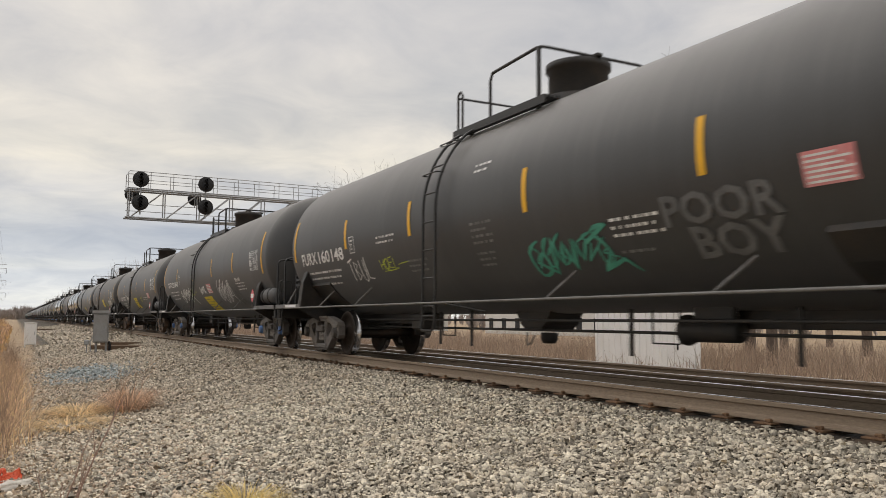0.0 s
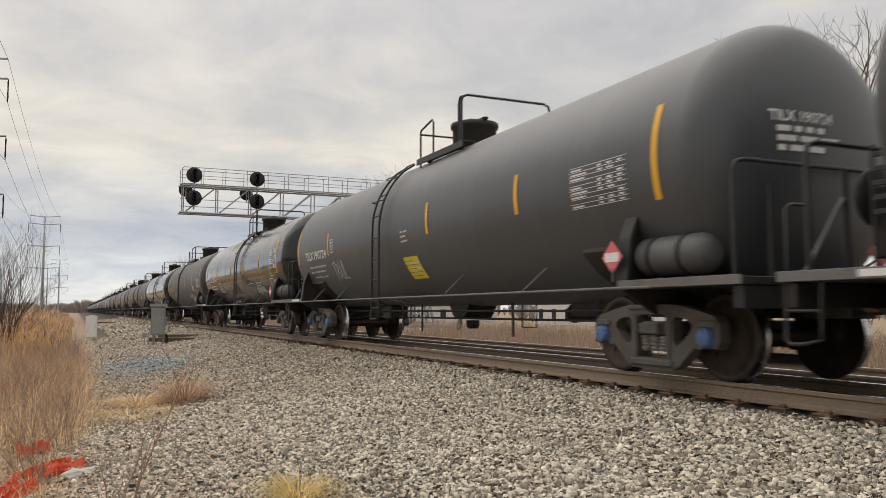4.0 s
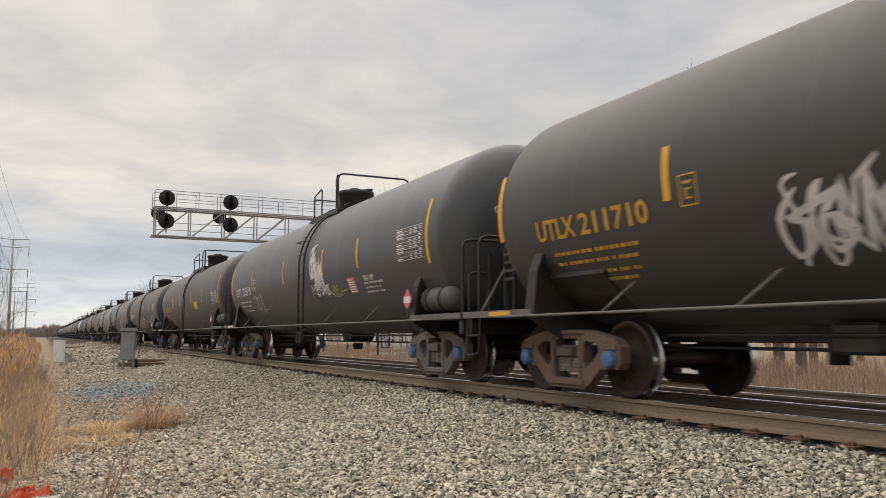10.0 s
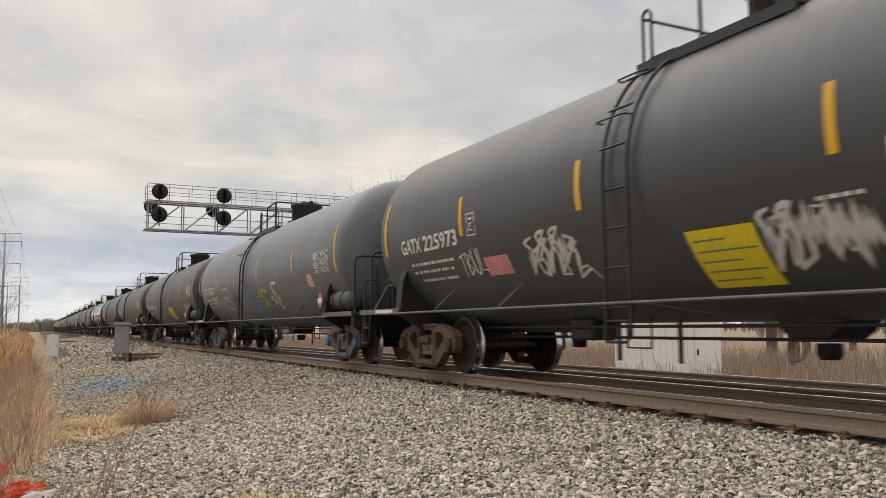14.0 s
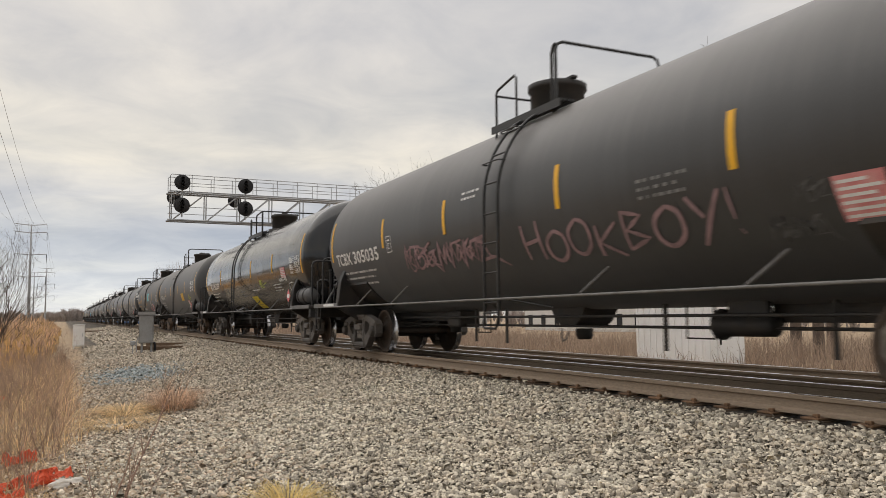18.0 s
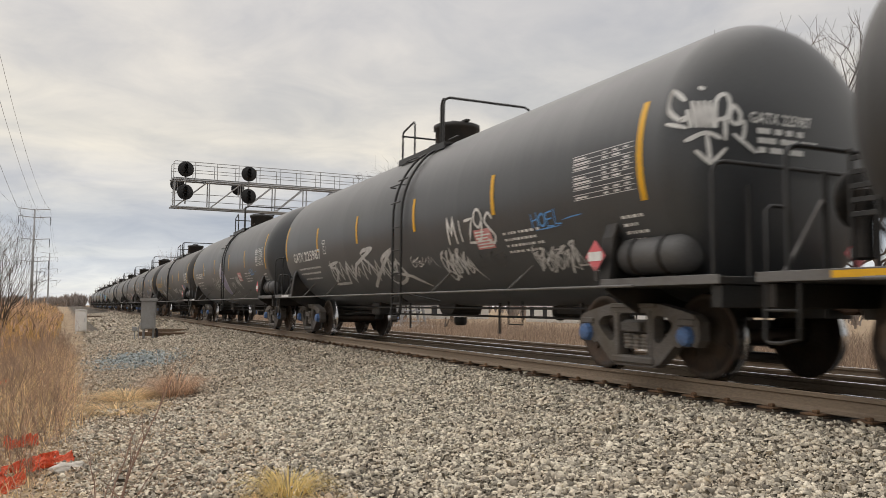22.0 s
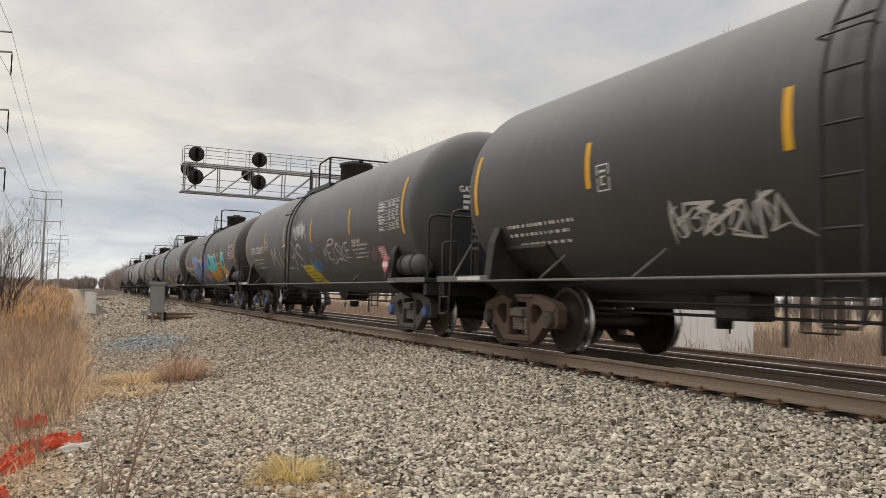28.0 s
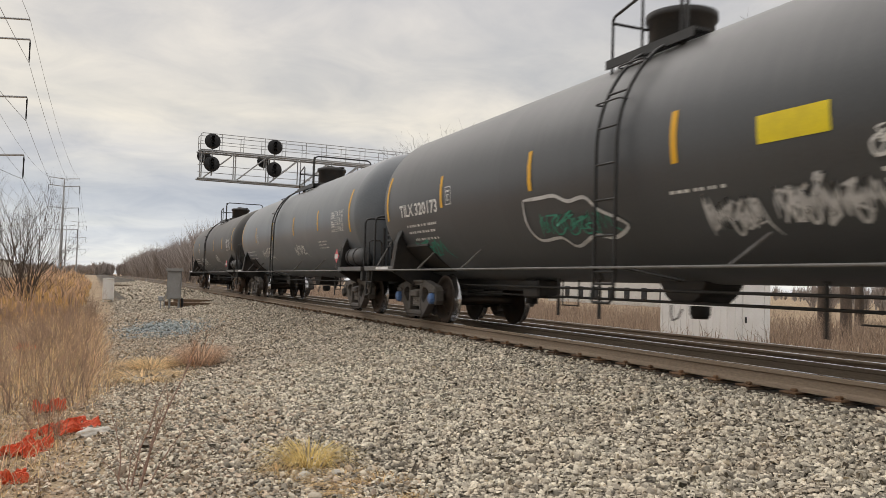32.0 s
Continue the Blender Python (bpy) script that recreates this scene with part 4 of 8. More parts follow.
def patch(g, corners, off, nu=4, na=6):
    """A four-cornered sheet on the shell; corners (u, a): lower left, lower right, upper right, upper left."""
    (u0, a0), (u1, a1), (u2, a2), (u3, a3) = corners
    pts, faces = [], []
    for j in range(na + 1):
        t = j / na
        for i in range(nu + 1):
            s = i / nu
            pts.append(((u0 * (1 - s) + u1 * s) * (1 - t) + (u3 * (1 - s) + u2 * s) * t, (a0 * (1 - s) + a1 * s) * (1 - t) + (a3 * (1 - s) + a2 * s) * t))
    for j in range(na):
        for i in range(nu):
            k = j * (nu + 1) + i
            faces.append((k, k + 1, k + nu + 2, k + nu + 1))
    return g.add(wrap(pts, off), faces, True)


def rect(g, u, a, w, h, off=0.006, lean=0.0, nu=1, na=4):
    return patch(g, [(u, a), (u + w, a), (u + w + lean, a + h), (u + lean, a + h)], off, nu, na)


def stroke(g, pts, width, off=0.008, taper=0.35):
    """A painted line along (u, a) points, with soft thinning ends."""
    p = [Vector(q) for q in pts]
    fine = []
    for k in range(len(p) - 1):
        n = max(1, int((p[k + 1] - p[k]).length / 0.12))
        fine += [p[k].lerp(p[k + 1], i / n) for i in range(n)]
    fine.append(p[-1])
    left, right = [], []
    for k, q in enumerate(fine):
        t = fine[min(k + 1, len(fine) - 1)] - fine[max(k - 1, 0)]
        t = t.normalized() if t.length > 1e-6 else Vector((1, 0))
        nrm = Vector((-t.y, t.x))
        end = min(k, len(fine) - 1 - k)
        w = width / 2 * (taper + (1 - taper) * min(1, end / 2))
        left.append(q + nrm * w); right.append(q - nrm * w)
    n = len(fine)
    return g.add(wrap(left + right, off), [(k, k + 1, n + k + 1, n + k) for k in range(n - 1)], True)


def smooth_line(pts, per=5):
    """A flowing line through the points."""
    out = []
    p = [pts[0]] + list(pts) + [pts[-1]]
    for k in range(1, len(p) - 2):
        for i in range(per):
            t = i / per
            q = []
            for d in (0, 1):
                a, b, c, e = p[k - 1][d], p[k][d], p[k + 1][d], p[k + 2][d]
                q.append(0.5 * (2 * b + (c - a) * t + (2 * a - 5 * b + 4 * c - e) * t * t + (3 * b - a - 3 * c + e) * t ** 3))
            out.append(tuple(q))
    return out + [pts[-1]]


def polygon(g, pts, off):
    """A filled flat shape on the shell: a fan round its middle, in three rings."""
    mu, ma = sum(p[0] for p in pts) / len(pts), sum(p[1] for p in pts) / len(pts)
    n, verts = len(pts), [(mu, ma)]
    for f in (0.4, 0.75, 1.0):
        verts += [(mu + (u - mu) * f, ma + (a - ma) * f) for u, a in pts]
    faces = [(0, 1 + i, 1 + (i + 1) % n) for i in range(n)]
    for q in range(2):
        faces += [(1 + q * n + i, 1 + q * n + n + i, 1 + q * n + n + (i + 1) % n, 1 + q * n + (i + 1) % n) for i in range(n)]
    return g.add(wrap(verts, off), faces, True)


LETTERS = {}


def lettering(g, text, u, a, height, width=None, off=0.009, bold=0.022):
    """Words in the built-in font, laid round the shell from (u, a)."""
    if text not in LETTERS:
        cu = bpy.data.curves.new("words", "FONT")
        cu.body, cu.size, cu.offset, cu.resolution_u = text, 1.0, bold, 2
        ob = bpy.data.objects.new("words", cu)
        scene.collection.objects.link(ob)
        me = bpy.data.meshes.new_from_object(ob.evaluated_get(bpy.context.evaluated_depsgraph_get()))
        LETTERS[text] = ([tuple(v.co) for v in me.vertices], [tuple(p.vertices) for p in me.polygons])
        bpy.data.objects.remove(ob); bpy.data.curves.remove(cu); bpy.data.meshes.remove(me)
    verts, faces = LETTERS[text]
    lo, hi = min(v[0] for v in verts), max(v[0] for v in verts)
    top = max(v[1] for v in verts)
    sx = (width / (hi - lo)) if width else height / top
    sy = height / top
    return g.add([shell(u + (x - lo) * sx, a + y * sy, off) for x, y, _ in verts], faces)


def scribble(rnd, u, a, w, h, n):
    """A hand-sprayed tag: tall jagged strokes and loops running into each other, with a long tail."""
    step, pts, lines = w / n, [], []
    for k in range(n):
        x = u + step * k
        lo, hi = a + h * rnd.uniform(-0.05, 0.22), a + h * rnd.uniform(0.72, 1.05)
        kind = rnd.random()
        if kind < 0.45:
            pts += [(x, lo), (x + step * 0.35, hi), (x + step * 0.5, lo + h * 0.2), (x + step * 0.85, hi - h * 0.1)]
        elif kind < 0.75:
            pts += smooth_line([(x + step * 0.7, hi), (x + step * 0.1, hi - h * 0.25), (x + step * 0.2, lo), (x + step * 0.8, lo + h * 0.15), (x + step * 0.75, hi - h * 0.3), (x + step * 0.3, lo + h * 0.35)], 3)
        else:
            pts += smooth_line([(x + step * 0.9, hi), (x + step * 0.25, hi - h * 0.1), (x + step * 0.7, lo + h * 0.45), (x + step * 0.1, lo)], 3)
    pts += [(u + w * 1.02, a + h * 0.2), (u + w * 1.12, a - h * 0.12)]
    lines.append(pts)
    return lines


# ---- one car: shell, fittings, trucks and what is painted on it ----
def small_bars(g, u, a, w, rows, height=0.045, gap=0.05, rnd=None):
    """Small stencilled lines that are too fine to read: rows of short bars."""
    for k in range(rows):
        x = u
        while x < u + w * (1.0 if k % 2 == 0 else 0.9) - 0.05:
            b = rnd.uniform(0.03, 0.10)
            rect(g, x, a - k * (height + gap), min(b, u + w - x), height, 0.007, 0, 1, 1)
            x += b + (0.03 if rnd.random() < 0.7 else 0.07)
    return g


def data_table(g, u, a, w, h, rows=9):
    """The ruled panel of test dates: thin lines with small entries between them."""
    for k in range(rows + 1):
        rect(g, u, a + h * k / rows, w, 0.008, 0.007, 0, 3, 1)
    for k in range(rows):
        for x, b in ((0.02, 0.30), (0.52, 0.09), (0.68, 0.12), (0.86, 0.10)):
            if (k * 7 + int(x * 50)) % 4:
                rect(g, u + x * w, a + h * k / rows + 0.017, b * w * (0.7 + 0.1 * (k % 4)), h / rows * 0.38, 0.007, 0, 1, 1)


# hand-drawn letters as single strokes in a unit box
STROKES = {"M": (((0, 0), (0.12, 1), (0.5, 0.35), (0.85, 1), (1, 0)),), "I": (((0.45, 1), (0.55, 0)),), "Z": (((0, 0.95), (0.95, 1), (0.25, 0.04), (1, 0)),),
           "S": (((0.95, 0.80), (0.55, 1.05), (0.12, 0.78), (0.45, 0.50), (0.95, 0.15), (0.6, -0.12), (0.1, 0.08)),), "O": (((0.5, 1), (0.08, 0.7), (0.12, 0.2), (0.5, 0), (0.92, 0.3), (0.88, 0.8), (0.5, 1)),),
           "9": (((0.9, 0.62), (0.5, 0.42), (0.08, 0.65), (0.3, 1.02), (0.8, 0.95), (0.92, 0.55), (0.45, -0.05), (0.15, 0.05)),), "E": (((0.95, 1), (0.05, 0.92), (0.1, 0.05), (1, 0)), ((0.08, 0.5), (0.8, 0.52))),
           "H": (((0.05, 1), (0.12, 0)), ((0.85, 1.05), (0.9, -0.05)), ((0.08, 0.45), (0.9, 0.55))), "L": (((0.15, 1), (0.1, 0.05), (0.95, 0.0)),), "T": (((0, 0.9), (1, 1.05)), ((0.5, 0.98), (0.42, -0.05))),
           "B": (((0.12, 0), (0.1, 1), (0.75, 0.85), (0.2, 0.52), (0.9, 0.25), (0.12, 0)),), "U": (((0.08, 1), (0.15, 0.15), (0.5, -0.05), (0.85, 0.2), (0.92, 1)),), "N": (((0.05, 0), (0.1, 1), (0.85, 0.05), (0.95, 1.05)),),
           "P": (((0.12, -0.1), (0.1, 1), (0.8, 0.85), (0.75, 0.5), (0.12, 0.42)),), "K": (((0.1, 1), (0.12, 0)), ((0.9, 1), (0.15, 0.45), (0.98, -0.08))), "Y": (((0.05, 1), (0.5, 0.5)), ((1, 1.05), (0.3, -0.15))),
           "C": (((0.92, 0.85), (0.5, 1), (0.08, 0.55), (0.4, 0.02), (0.95, 0.15)),), "A": (((0, 0), (0.5, 1.05), (0.95, -0.05)), ((0.15, 0.35), (0.85, 0.4))), "G": (((0.92, 0.85), (0.4, 1), (0.05, 0.45), (0.5, 0), (0.92, 0.2), (0.9, 0.5), (0.5, 0.48)),)}


def by_hand(car, colour, rnd, word, u, a, w, h, thick, dash):
    """A word sprayed or chalked in single strokes, a little uneven, with an underline and a trailing dash where it has them."""
    step = w / len(word)
    for k, c in enumerate(word):
        g = Geo()
        up, big = h * rnd.uniform(-0.10, 0.08), rnd.uniform(0.88, 1.14)
        for line in STROKES[c]:
            pts = [(u + step * (k + 0.04 + 0.90 * x + 0.10 * y), a + up + h * big * y) for x, y in line]
            stroke(g, smooth_line(pts, 4) if c in "SO9CGU" else pts, thick * rnd.uniform(0.85, 1.2), 0.008 + 0.0004 * k, 0.7)
        part("sprayed_letter", g, VINYL[colour], car)
    if dash:
        part("sprayed_underline", stroke(Geo(), [(u + 0.1 * w, a - 0.20 * h), (u + 0.9 * w, a - 0.10 * h)], thick * 0.8, 0.008), VINYL[colour], car)
        part("sprayed_dash", stroke(Geo(), [(u + 1.02 * w, a + 0.28 * h), (u + 1.25 * w, a + 0.38 * h), (u + 1.6 * w, a + 0.45 * h)], thick * 0.9, 0.008), VINYL[colour], car)


def crown_railing(car, kind, gate, *posts):
    """The platform on the crown with its gate and railing; gate and posts are places along the car."""
    near, far = posts[-1], posts[0]
    e, r = 0.92, 0.024
    plat = None
    for side in (-1, 1):
        x0, x1 = sorted((side * 0.99, side * 0.72))
        lip0, lip1 = sorted((side * 0.99, side * 0.965))
        g = Geo().box(lip0, lip1, uy(near + 0.18), uy(gate - 0.05), 3.62, 3.70)
        for q in range(4):
            g.box(x0 + 0.070 * q, x0 + 0.070 * q + 0.048, uy(near + 0.18), uy(gate - 0.05), 3.70, 3.735)
        plat = part("platform", g, RAILING, car)
        for u in (gate + 0.25, near - 0.2):
            put("platform_bracket", CAR["platform_bracket"], plat, (0, uy(u), 0), (0, 0, 90 + side * 90))
    end = {"long": 0.14, "short": 1.35, "hoop": 0.62}[kind]
    top = 4.36 if kind == "long" else 4.32
    bars = part("platform_railing", Geo().tube([(-e, uy(gate), top - 0.08), (e, uy(gate), top - 0.08)], 0.019, 6), RAILING, car)
    for side in (-1, 1):
        x = side * e
        rise = 0.0 if kind == "long" else 0.10
        part("gate_hoop", Geo().tube([(x, uy(gate), 3.55), (x, uy(gate), top - 0.05), (x, uy(gate + 0.04), top), (x, uy(gate + end - 0.05), top + rise), (x, uy(gate + end), top + rise - 0.06), (x, uy(gate + end), 3.70)], 0.020, 6), RAILING, bars)
    if kind == "hoop":
        for d, z in ((0.0, 4.60), (0.10, 4.56)):
            y = uy(near - d)
            part("railing_hoop", Geo().tube([(-e, y, 3.62), (-e, y, z - 0.13), (-e + 0.03, y, z - 0.04), (-e + 0.12, y, z), (e - 0.12, y, z), (e - 0.03, y, z - 0.04), (e, y, z - 0.13), (e, y, 3.62)] if d == 0 else
                                            [(-e, y, 3.62), (-e, y, z - 0.13), (-e, y - 0.05, z - 0.02), (-e, uy(near), z)], r, 6), RAILING, bars)
    else:
        y0, y1 = uy(far), uy(near)
        part("handrail", Geo().tube([(-e, y0, 3.66), (-e, y0, 4.30), (-e, y0 - 0.06, 4.41), (-e, y1 + 0.10, 4.45), (-e + 0.03, y1 + 0.02, 4.45), (-e + 0.12, y1, 4.45), (e - 0.12, y1, 4.45), (e - 0.03, y1 + 0.02, 4.45),
                                     (e, y1 + 0.10, 4.45), (e, y0 - 0.06, 4.41), (e, y0, 4.30), (e, y0, 3.66)], r, 6), RAILING, bars)
        for side in (-1, 1):
            part("railing_post", Geo().box(side * e - 0.026, side * e + 0.026, y1 + 0.02, y1 + 0.07, 3.60, 4.45, 0.006), RAILING, bars)


def tank_car(number, spec):
    rnd = random.Random(100 + number)
    car = new("tank_car")
    tagged(car, spec["label"], "tank car", "tank cars of the train")
    SWELL[0] = 0.055 if spec.get("mark", "")[:4] in ("GATX", "CTCX") else 0.0
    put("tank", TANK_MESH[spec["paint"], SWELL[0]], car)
    lad_u = spec.get("ladder", 6.6)
    dome_u = spec.get("dome", lad_u + 1.2 if lad_u < 7.3 else lad_u - 0.6)
    dy, ly = uy(dome_u), uy(lad_u)
    dome = put("dome", CAR["dome"], car, (0, dy, 0), (0, 0, 0), "black bolted dome with a hinged cover")
    put("dome_flange", CAR["dome_flange"], dome)
    put("cover_latch", CAR["cover_latch"], dome, (0, 0, 0), (0, 0, rnd.choice((0, 35, 80))))
    crown_railing(car, *spec.get("top", ("hoop", dome_u - 0.55, dome_u + 1.3)))
    lad = put("ladder", CAR["stile0"], car, (0, ly, 0))
    put("ladder_stile", CAR["stile1"], lad)
    put("ladder_foot", CAR["ladder_foot"], lad)
    for k in range(9):
        a = -1.42 + k * 0.42
        x, _, z = shell(HALF, a, 0.11) if a > 0 else (-1.63, 0, Z_TANK + a)
        put("ladder_rung", CAR["rung"], lad, (x, 0, z))
    for a in (0.55, 1.1):
        x, _, z = shell(HALF, a, 0.10)
        put("ladder_guard", CAR["cage_band"], lad, (x, 0, z))
    rail2 = put("side_handrail", CAR["side_rail"], car)
    put("side_handrail", CAR["side_rail"], car, (0, 0, 0), (0, 0, 180))
    for u in (2.3, 4.2, 10.1, 12.6):
        put("handrail_stay", CAR["stay"], rail2, (0, uy(u), 0))
    # ends
    for end in (0, 1):
        turn = (0, 0, 180 * end)
        deck = put("end_deck", CAR["deck"], car, (0, 0, 0), turn)
        side = -1 if end else 1
        put("deck_edge", CAR["deck_edge"], deck)
        put("deck_edge", CAR["deck_edge"], deck, (3.13, 0, 0))
        put("sill_step", CAR["sill_step"], deck)
        put("stub_sill", CAR["sill"], car, (0, 0, 0), turn)
        put("body_bolster", CAR["bolster"], car, (0, 0, 0), turn)
        put("tank_saddle", CAR["saddle"], car, (0, 0, 0), turn)
        put("coupler", CAR["coupler"], car, (0, 0, 0), turn, "rusty knuckle coupler")
        er = put("end_handrail", CAR["end_rail"], car, (0, 0, 0), turn)
        for x in (-0.95, 0.95):
            put("end_post", CAR["tall_post"], er, (x, uy(-1.00), 0))
        put("grab_iron", CAR["corner_rail"], car, (0, 0, 0), turn)
        put("rail_strut", CAR["strut"], er)
        put("reflector", CAR["reflector_yellow" if spec.get("ink") == "amber" else "reflector"], deck)
        if end == 0:
            put("hand_brake", CAR["hand_brake"], car)
            end_lad = put("end_ladder", CAR["end_stile"], car, (-1.30, uy(-0.47), 0))
            put("end_stile", CAR["end_stile"], end_lad, (0, -0.24, 0))
            for k in range(5):
                put("end_rung", CAR["end_rung"], end_lad, (0, -0.12, 1.52 + k * 0.115))
        # truck
        tr = put("truck", CAR["truck"], car, (0, uy(0.65 if end == 0 else spec.get("lead", 14.35)), 0), (0, 0, 0), "grimy cast-steel three-piece truck")
        for x in (-1.0, 1.0):
            put("side_frame", CAR["side_frame_rusty" if spec.get("truck") else "side_frame"], tr, (x, 0, 0))
            put("spring_nest", CAR["springs"], tr, (x, 0, 0))
            for y in (-0.889, 0.889):
                blue = spec.get("caps") == "blue"
                put("bearing_cap", CAR["cap_blue" if blue else "cap"], tr, (x * 1.09, y, 0.457), (0, 0, 0 if x < 0 else 180), "blue-painted bearing cap" if blue else "")
        for y in (-0.889, 0.889):
            ws = put("wheelset", CAR["wheelset"], tr, (0, y, 0.457), (0, 0, 0), "brown steel wheelset with bright worn treads")
            WHEELS.append((ws, number, y))
            put("brake_beam", CAR["brake_beam"], tr, (0, y * 0.42, 0))
    # under the shell
    put("bottom_outlet", CAR["skid"], car, (0, uy(7.7), 0))
    put("outlet_cap_chain", CAR["outlet_chain"], car, (0, uy(7.7), 0))
    bc = spec.get("brake", 11.2)
    if spec["paint"] == "plain":
        put("brake_cylinder", CAR["brake_cylinder"], car, (-0.35, uy(bc), 0.64), (0, 0, 0), "", (0.8, 0.8, 0.8))
    else:
        put("brake_cylinder", CAR["brake_cylinder"], car, (0.25, uy(bc), 0.70), (0, 0, 0), "", (0.7, 0.8, 0.7))
    put("control_valve", CAR["valve"], car, (-0.3, uy(4.3), 0.70))
    rod = put("brake_rod", CAR["rod"], car, (-0.35, 0, 0.60))
    put("brake_rod", CAR["rod"], car, (-0.55, 0, 0.74))
    for u in (4.9, 6.0, 9.9, 12.3):
        put("rod_hanger", CAR["rod_hanger"], rod, (0.0, uy(u), 0.05))
    put("safety_loop", CAR["hanger_loop"], rod, (-0.1, uy(5.4), 0.0))
    put("safety_loop", CAR["hanger_loop"], rod, (-0.1, uy(10.6), 0.0))
    if spec.get("reservoir", True):
        rs = put("air_reservoir", CAR["reservoir"], car, (-1.24, uy(15.0), 1.33), (0, 0, 0), "grey air reservoir on the end deck")
        for y in (-0.24, 0.24):
            put("strap", CAR["reservoir_strap"], rs, (0, y, 0))
    # placards
    for x, y, face in ((-1.60, uy(14.35), "side"), (0.45, uy(16.12), "end")):
        post = put("placard_post", CAR["placard_post"], car, (x, y, 0))
        g = Geo()
        s = 0.185
        if face == "side":
            g.prism([(y_ * s, 1.34 + z_ * s) for y_, z_ in ((0, -1), (1, 0), (0, 1), (-1, 0))], -0.004, 0.004)
        else:
            g.prism([(y_ * s, 1.34 + z_ * s) for y_, z_ in ((0, -1), (1, 0), (0, 1), (-1, 0))], -0.004, 0.004, "y")
        pale = spec.get("placard") == "white" and face == "end"
        part("placard", g, VINYL["white" if pale else "red"], post, "white diamond hazard placard" if pale else "red diamond hazard placard")
        g = Geo()
        if face == "side":
            g.box(-0.008, -0.005, -0.13, 0.13, 1.285, 1.390)
        else:
            g.box(-0.13, 0.13, -0.008, -0.005, 1.285, 1.390)
        put("placard_band", g.mesh("placard_band", VINYL["pink" if pale else "white"]), post)
    # stripes
    first, last = spec.get("ends", (0.0, 15.0))
    lines = [(first, -0.36, 0.56), (last - 0.05, -0.45, 0.60)] + [(u, -0.28, 0.28) for u in spec["stripes"]]
    for u, a0, a1 in lines:
        g = Geo()
        rect(g, u, a0, 0.10, a1 - a0, 0.006, 0, 1, 8)
        part("yellow_stripe", g, VINYL["yellow"], car)
    # words
    ink = spec.get("ink", "white")
    mu, ma, mh, mw = spec.get("place", (0.6, -0.42, 0.23, 2.2))
    if spec.get("mark"):
        words = spec["mark"].split()
        share = mw * len(words[0]) / (len(words[0]) + len(words[1]) + 0.45)
        gap = mw * 0.45 / (len(words[0]) + len(words[1]) + 0.45)
        g = Geo()
        lettering(g, words[0], mu, ma, mh, share)
        part("reporting_mark", g, VINYL[ink], car)
        g = Geo()
        lettering(g, words[1], mu + share + gap, ma, mh, mw - share - gap)
        part("car_number", g, VINYL[ink], car)
    g = Geo()
    small_bars(g, mu + 0.25, ma - 0.22, mw * 0.78, 2, 0.045, 0.085, rnd)
    small_bars(g, mu + 0.45, ma - 0.50, mw * 0.6, 2 if ink == "amber" else 1, 0.045, 0.07, rnd)
    tagged(part("capacity_stencil", g, VINYL[ink], car), kind="stuff")
    g = Geo()
    data_table(g, *spec.get("table", (13.4, -0.38, 1.12, 0.50)))
    tagged(part("test_data_panel", g, VINYL["white"], car), kind="stuff")
    g = Geo()
    bu = max(mu + mw, min(spec["stripes"])) + 0.22
    for dx, dz, w, h in ((0, 0, 0.24, 0.016), (0, 0.30, 0.24, 0.016), (0, 0, 0.016, 0.31), (0.224, 0, 0.016, 0.31), (0.06, 0.22, 0.12, 0.03), (0.08, 0.07, 0.09, 0.018), (0.08, 0.16, 0.09, 0.018), (0.08, 0.07, 0.022, 0.11)):
        rect(g, bu + dx, ma + 0.08 + dz, w, h, 0.007, 0, 1, 1)
    part("clearance_box", g, VINYL[ink], car)
    if spec.get("red_label"):
        u, a, w, h = spec["red_label"]
        g = Geo()
        rect(g, u, a, w, h, 0.006, 0, 1, 4)
        lab = part("red_label", g, VINYL["pink"], car)
        g = Geo()
        for k in range(6):
            rect(g, u + 0.03, a + h * (0.08 + 0.15 * k), w * (0.88, 0.8, 0.9, 0.7, 0.86, 0.6)[k], h * 0.07, 0.008, 0, 1, 1)
        tagged(part("label_print", g, VINYL["white"], lab), kind="stuff")
    if spec.get("sign"):
        u, a, w, h = spec["sign"]
        u, w = u + 0.12 * w, 0.76 * w
        g = Geo()
        rect(g, u, a, w, h, 0.006, 0, 2, 5)
        sg = part("warning_sign", g, VINYL["sign"], car, "yellow warning sign on the lower shell")
        g = Geo()
        for k in range(5):
            rect(g, u + 0.06 * w, a + h * (0.14 + 0.17 * k), w * (0.7, 0.85, 0.6, 0.88, 0.5)[k], h * 0.028, 0.008, 0, 2, 1)
        tagged(part("sign_print", g, VINYL["dim"], sg), kind="stuff")
    # end lettering on the leading head
    if spec.get("mark"):
        head_words(car, spec["mark"], ink)
    if spec.get("head_tag"):
        head_tag(car)
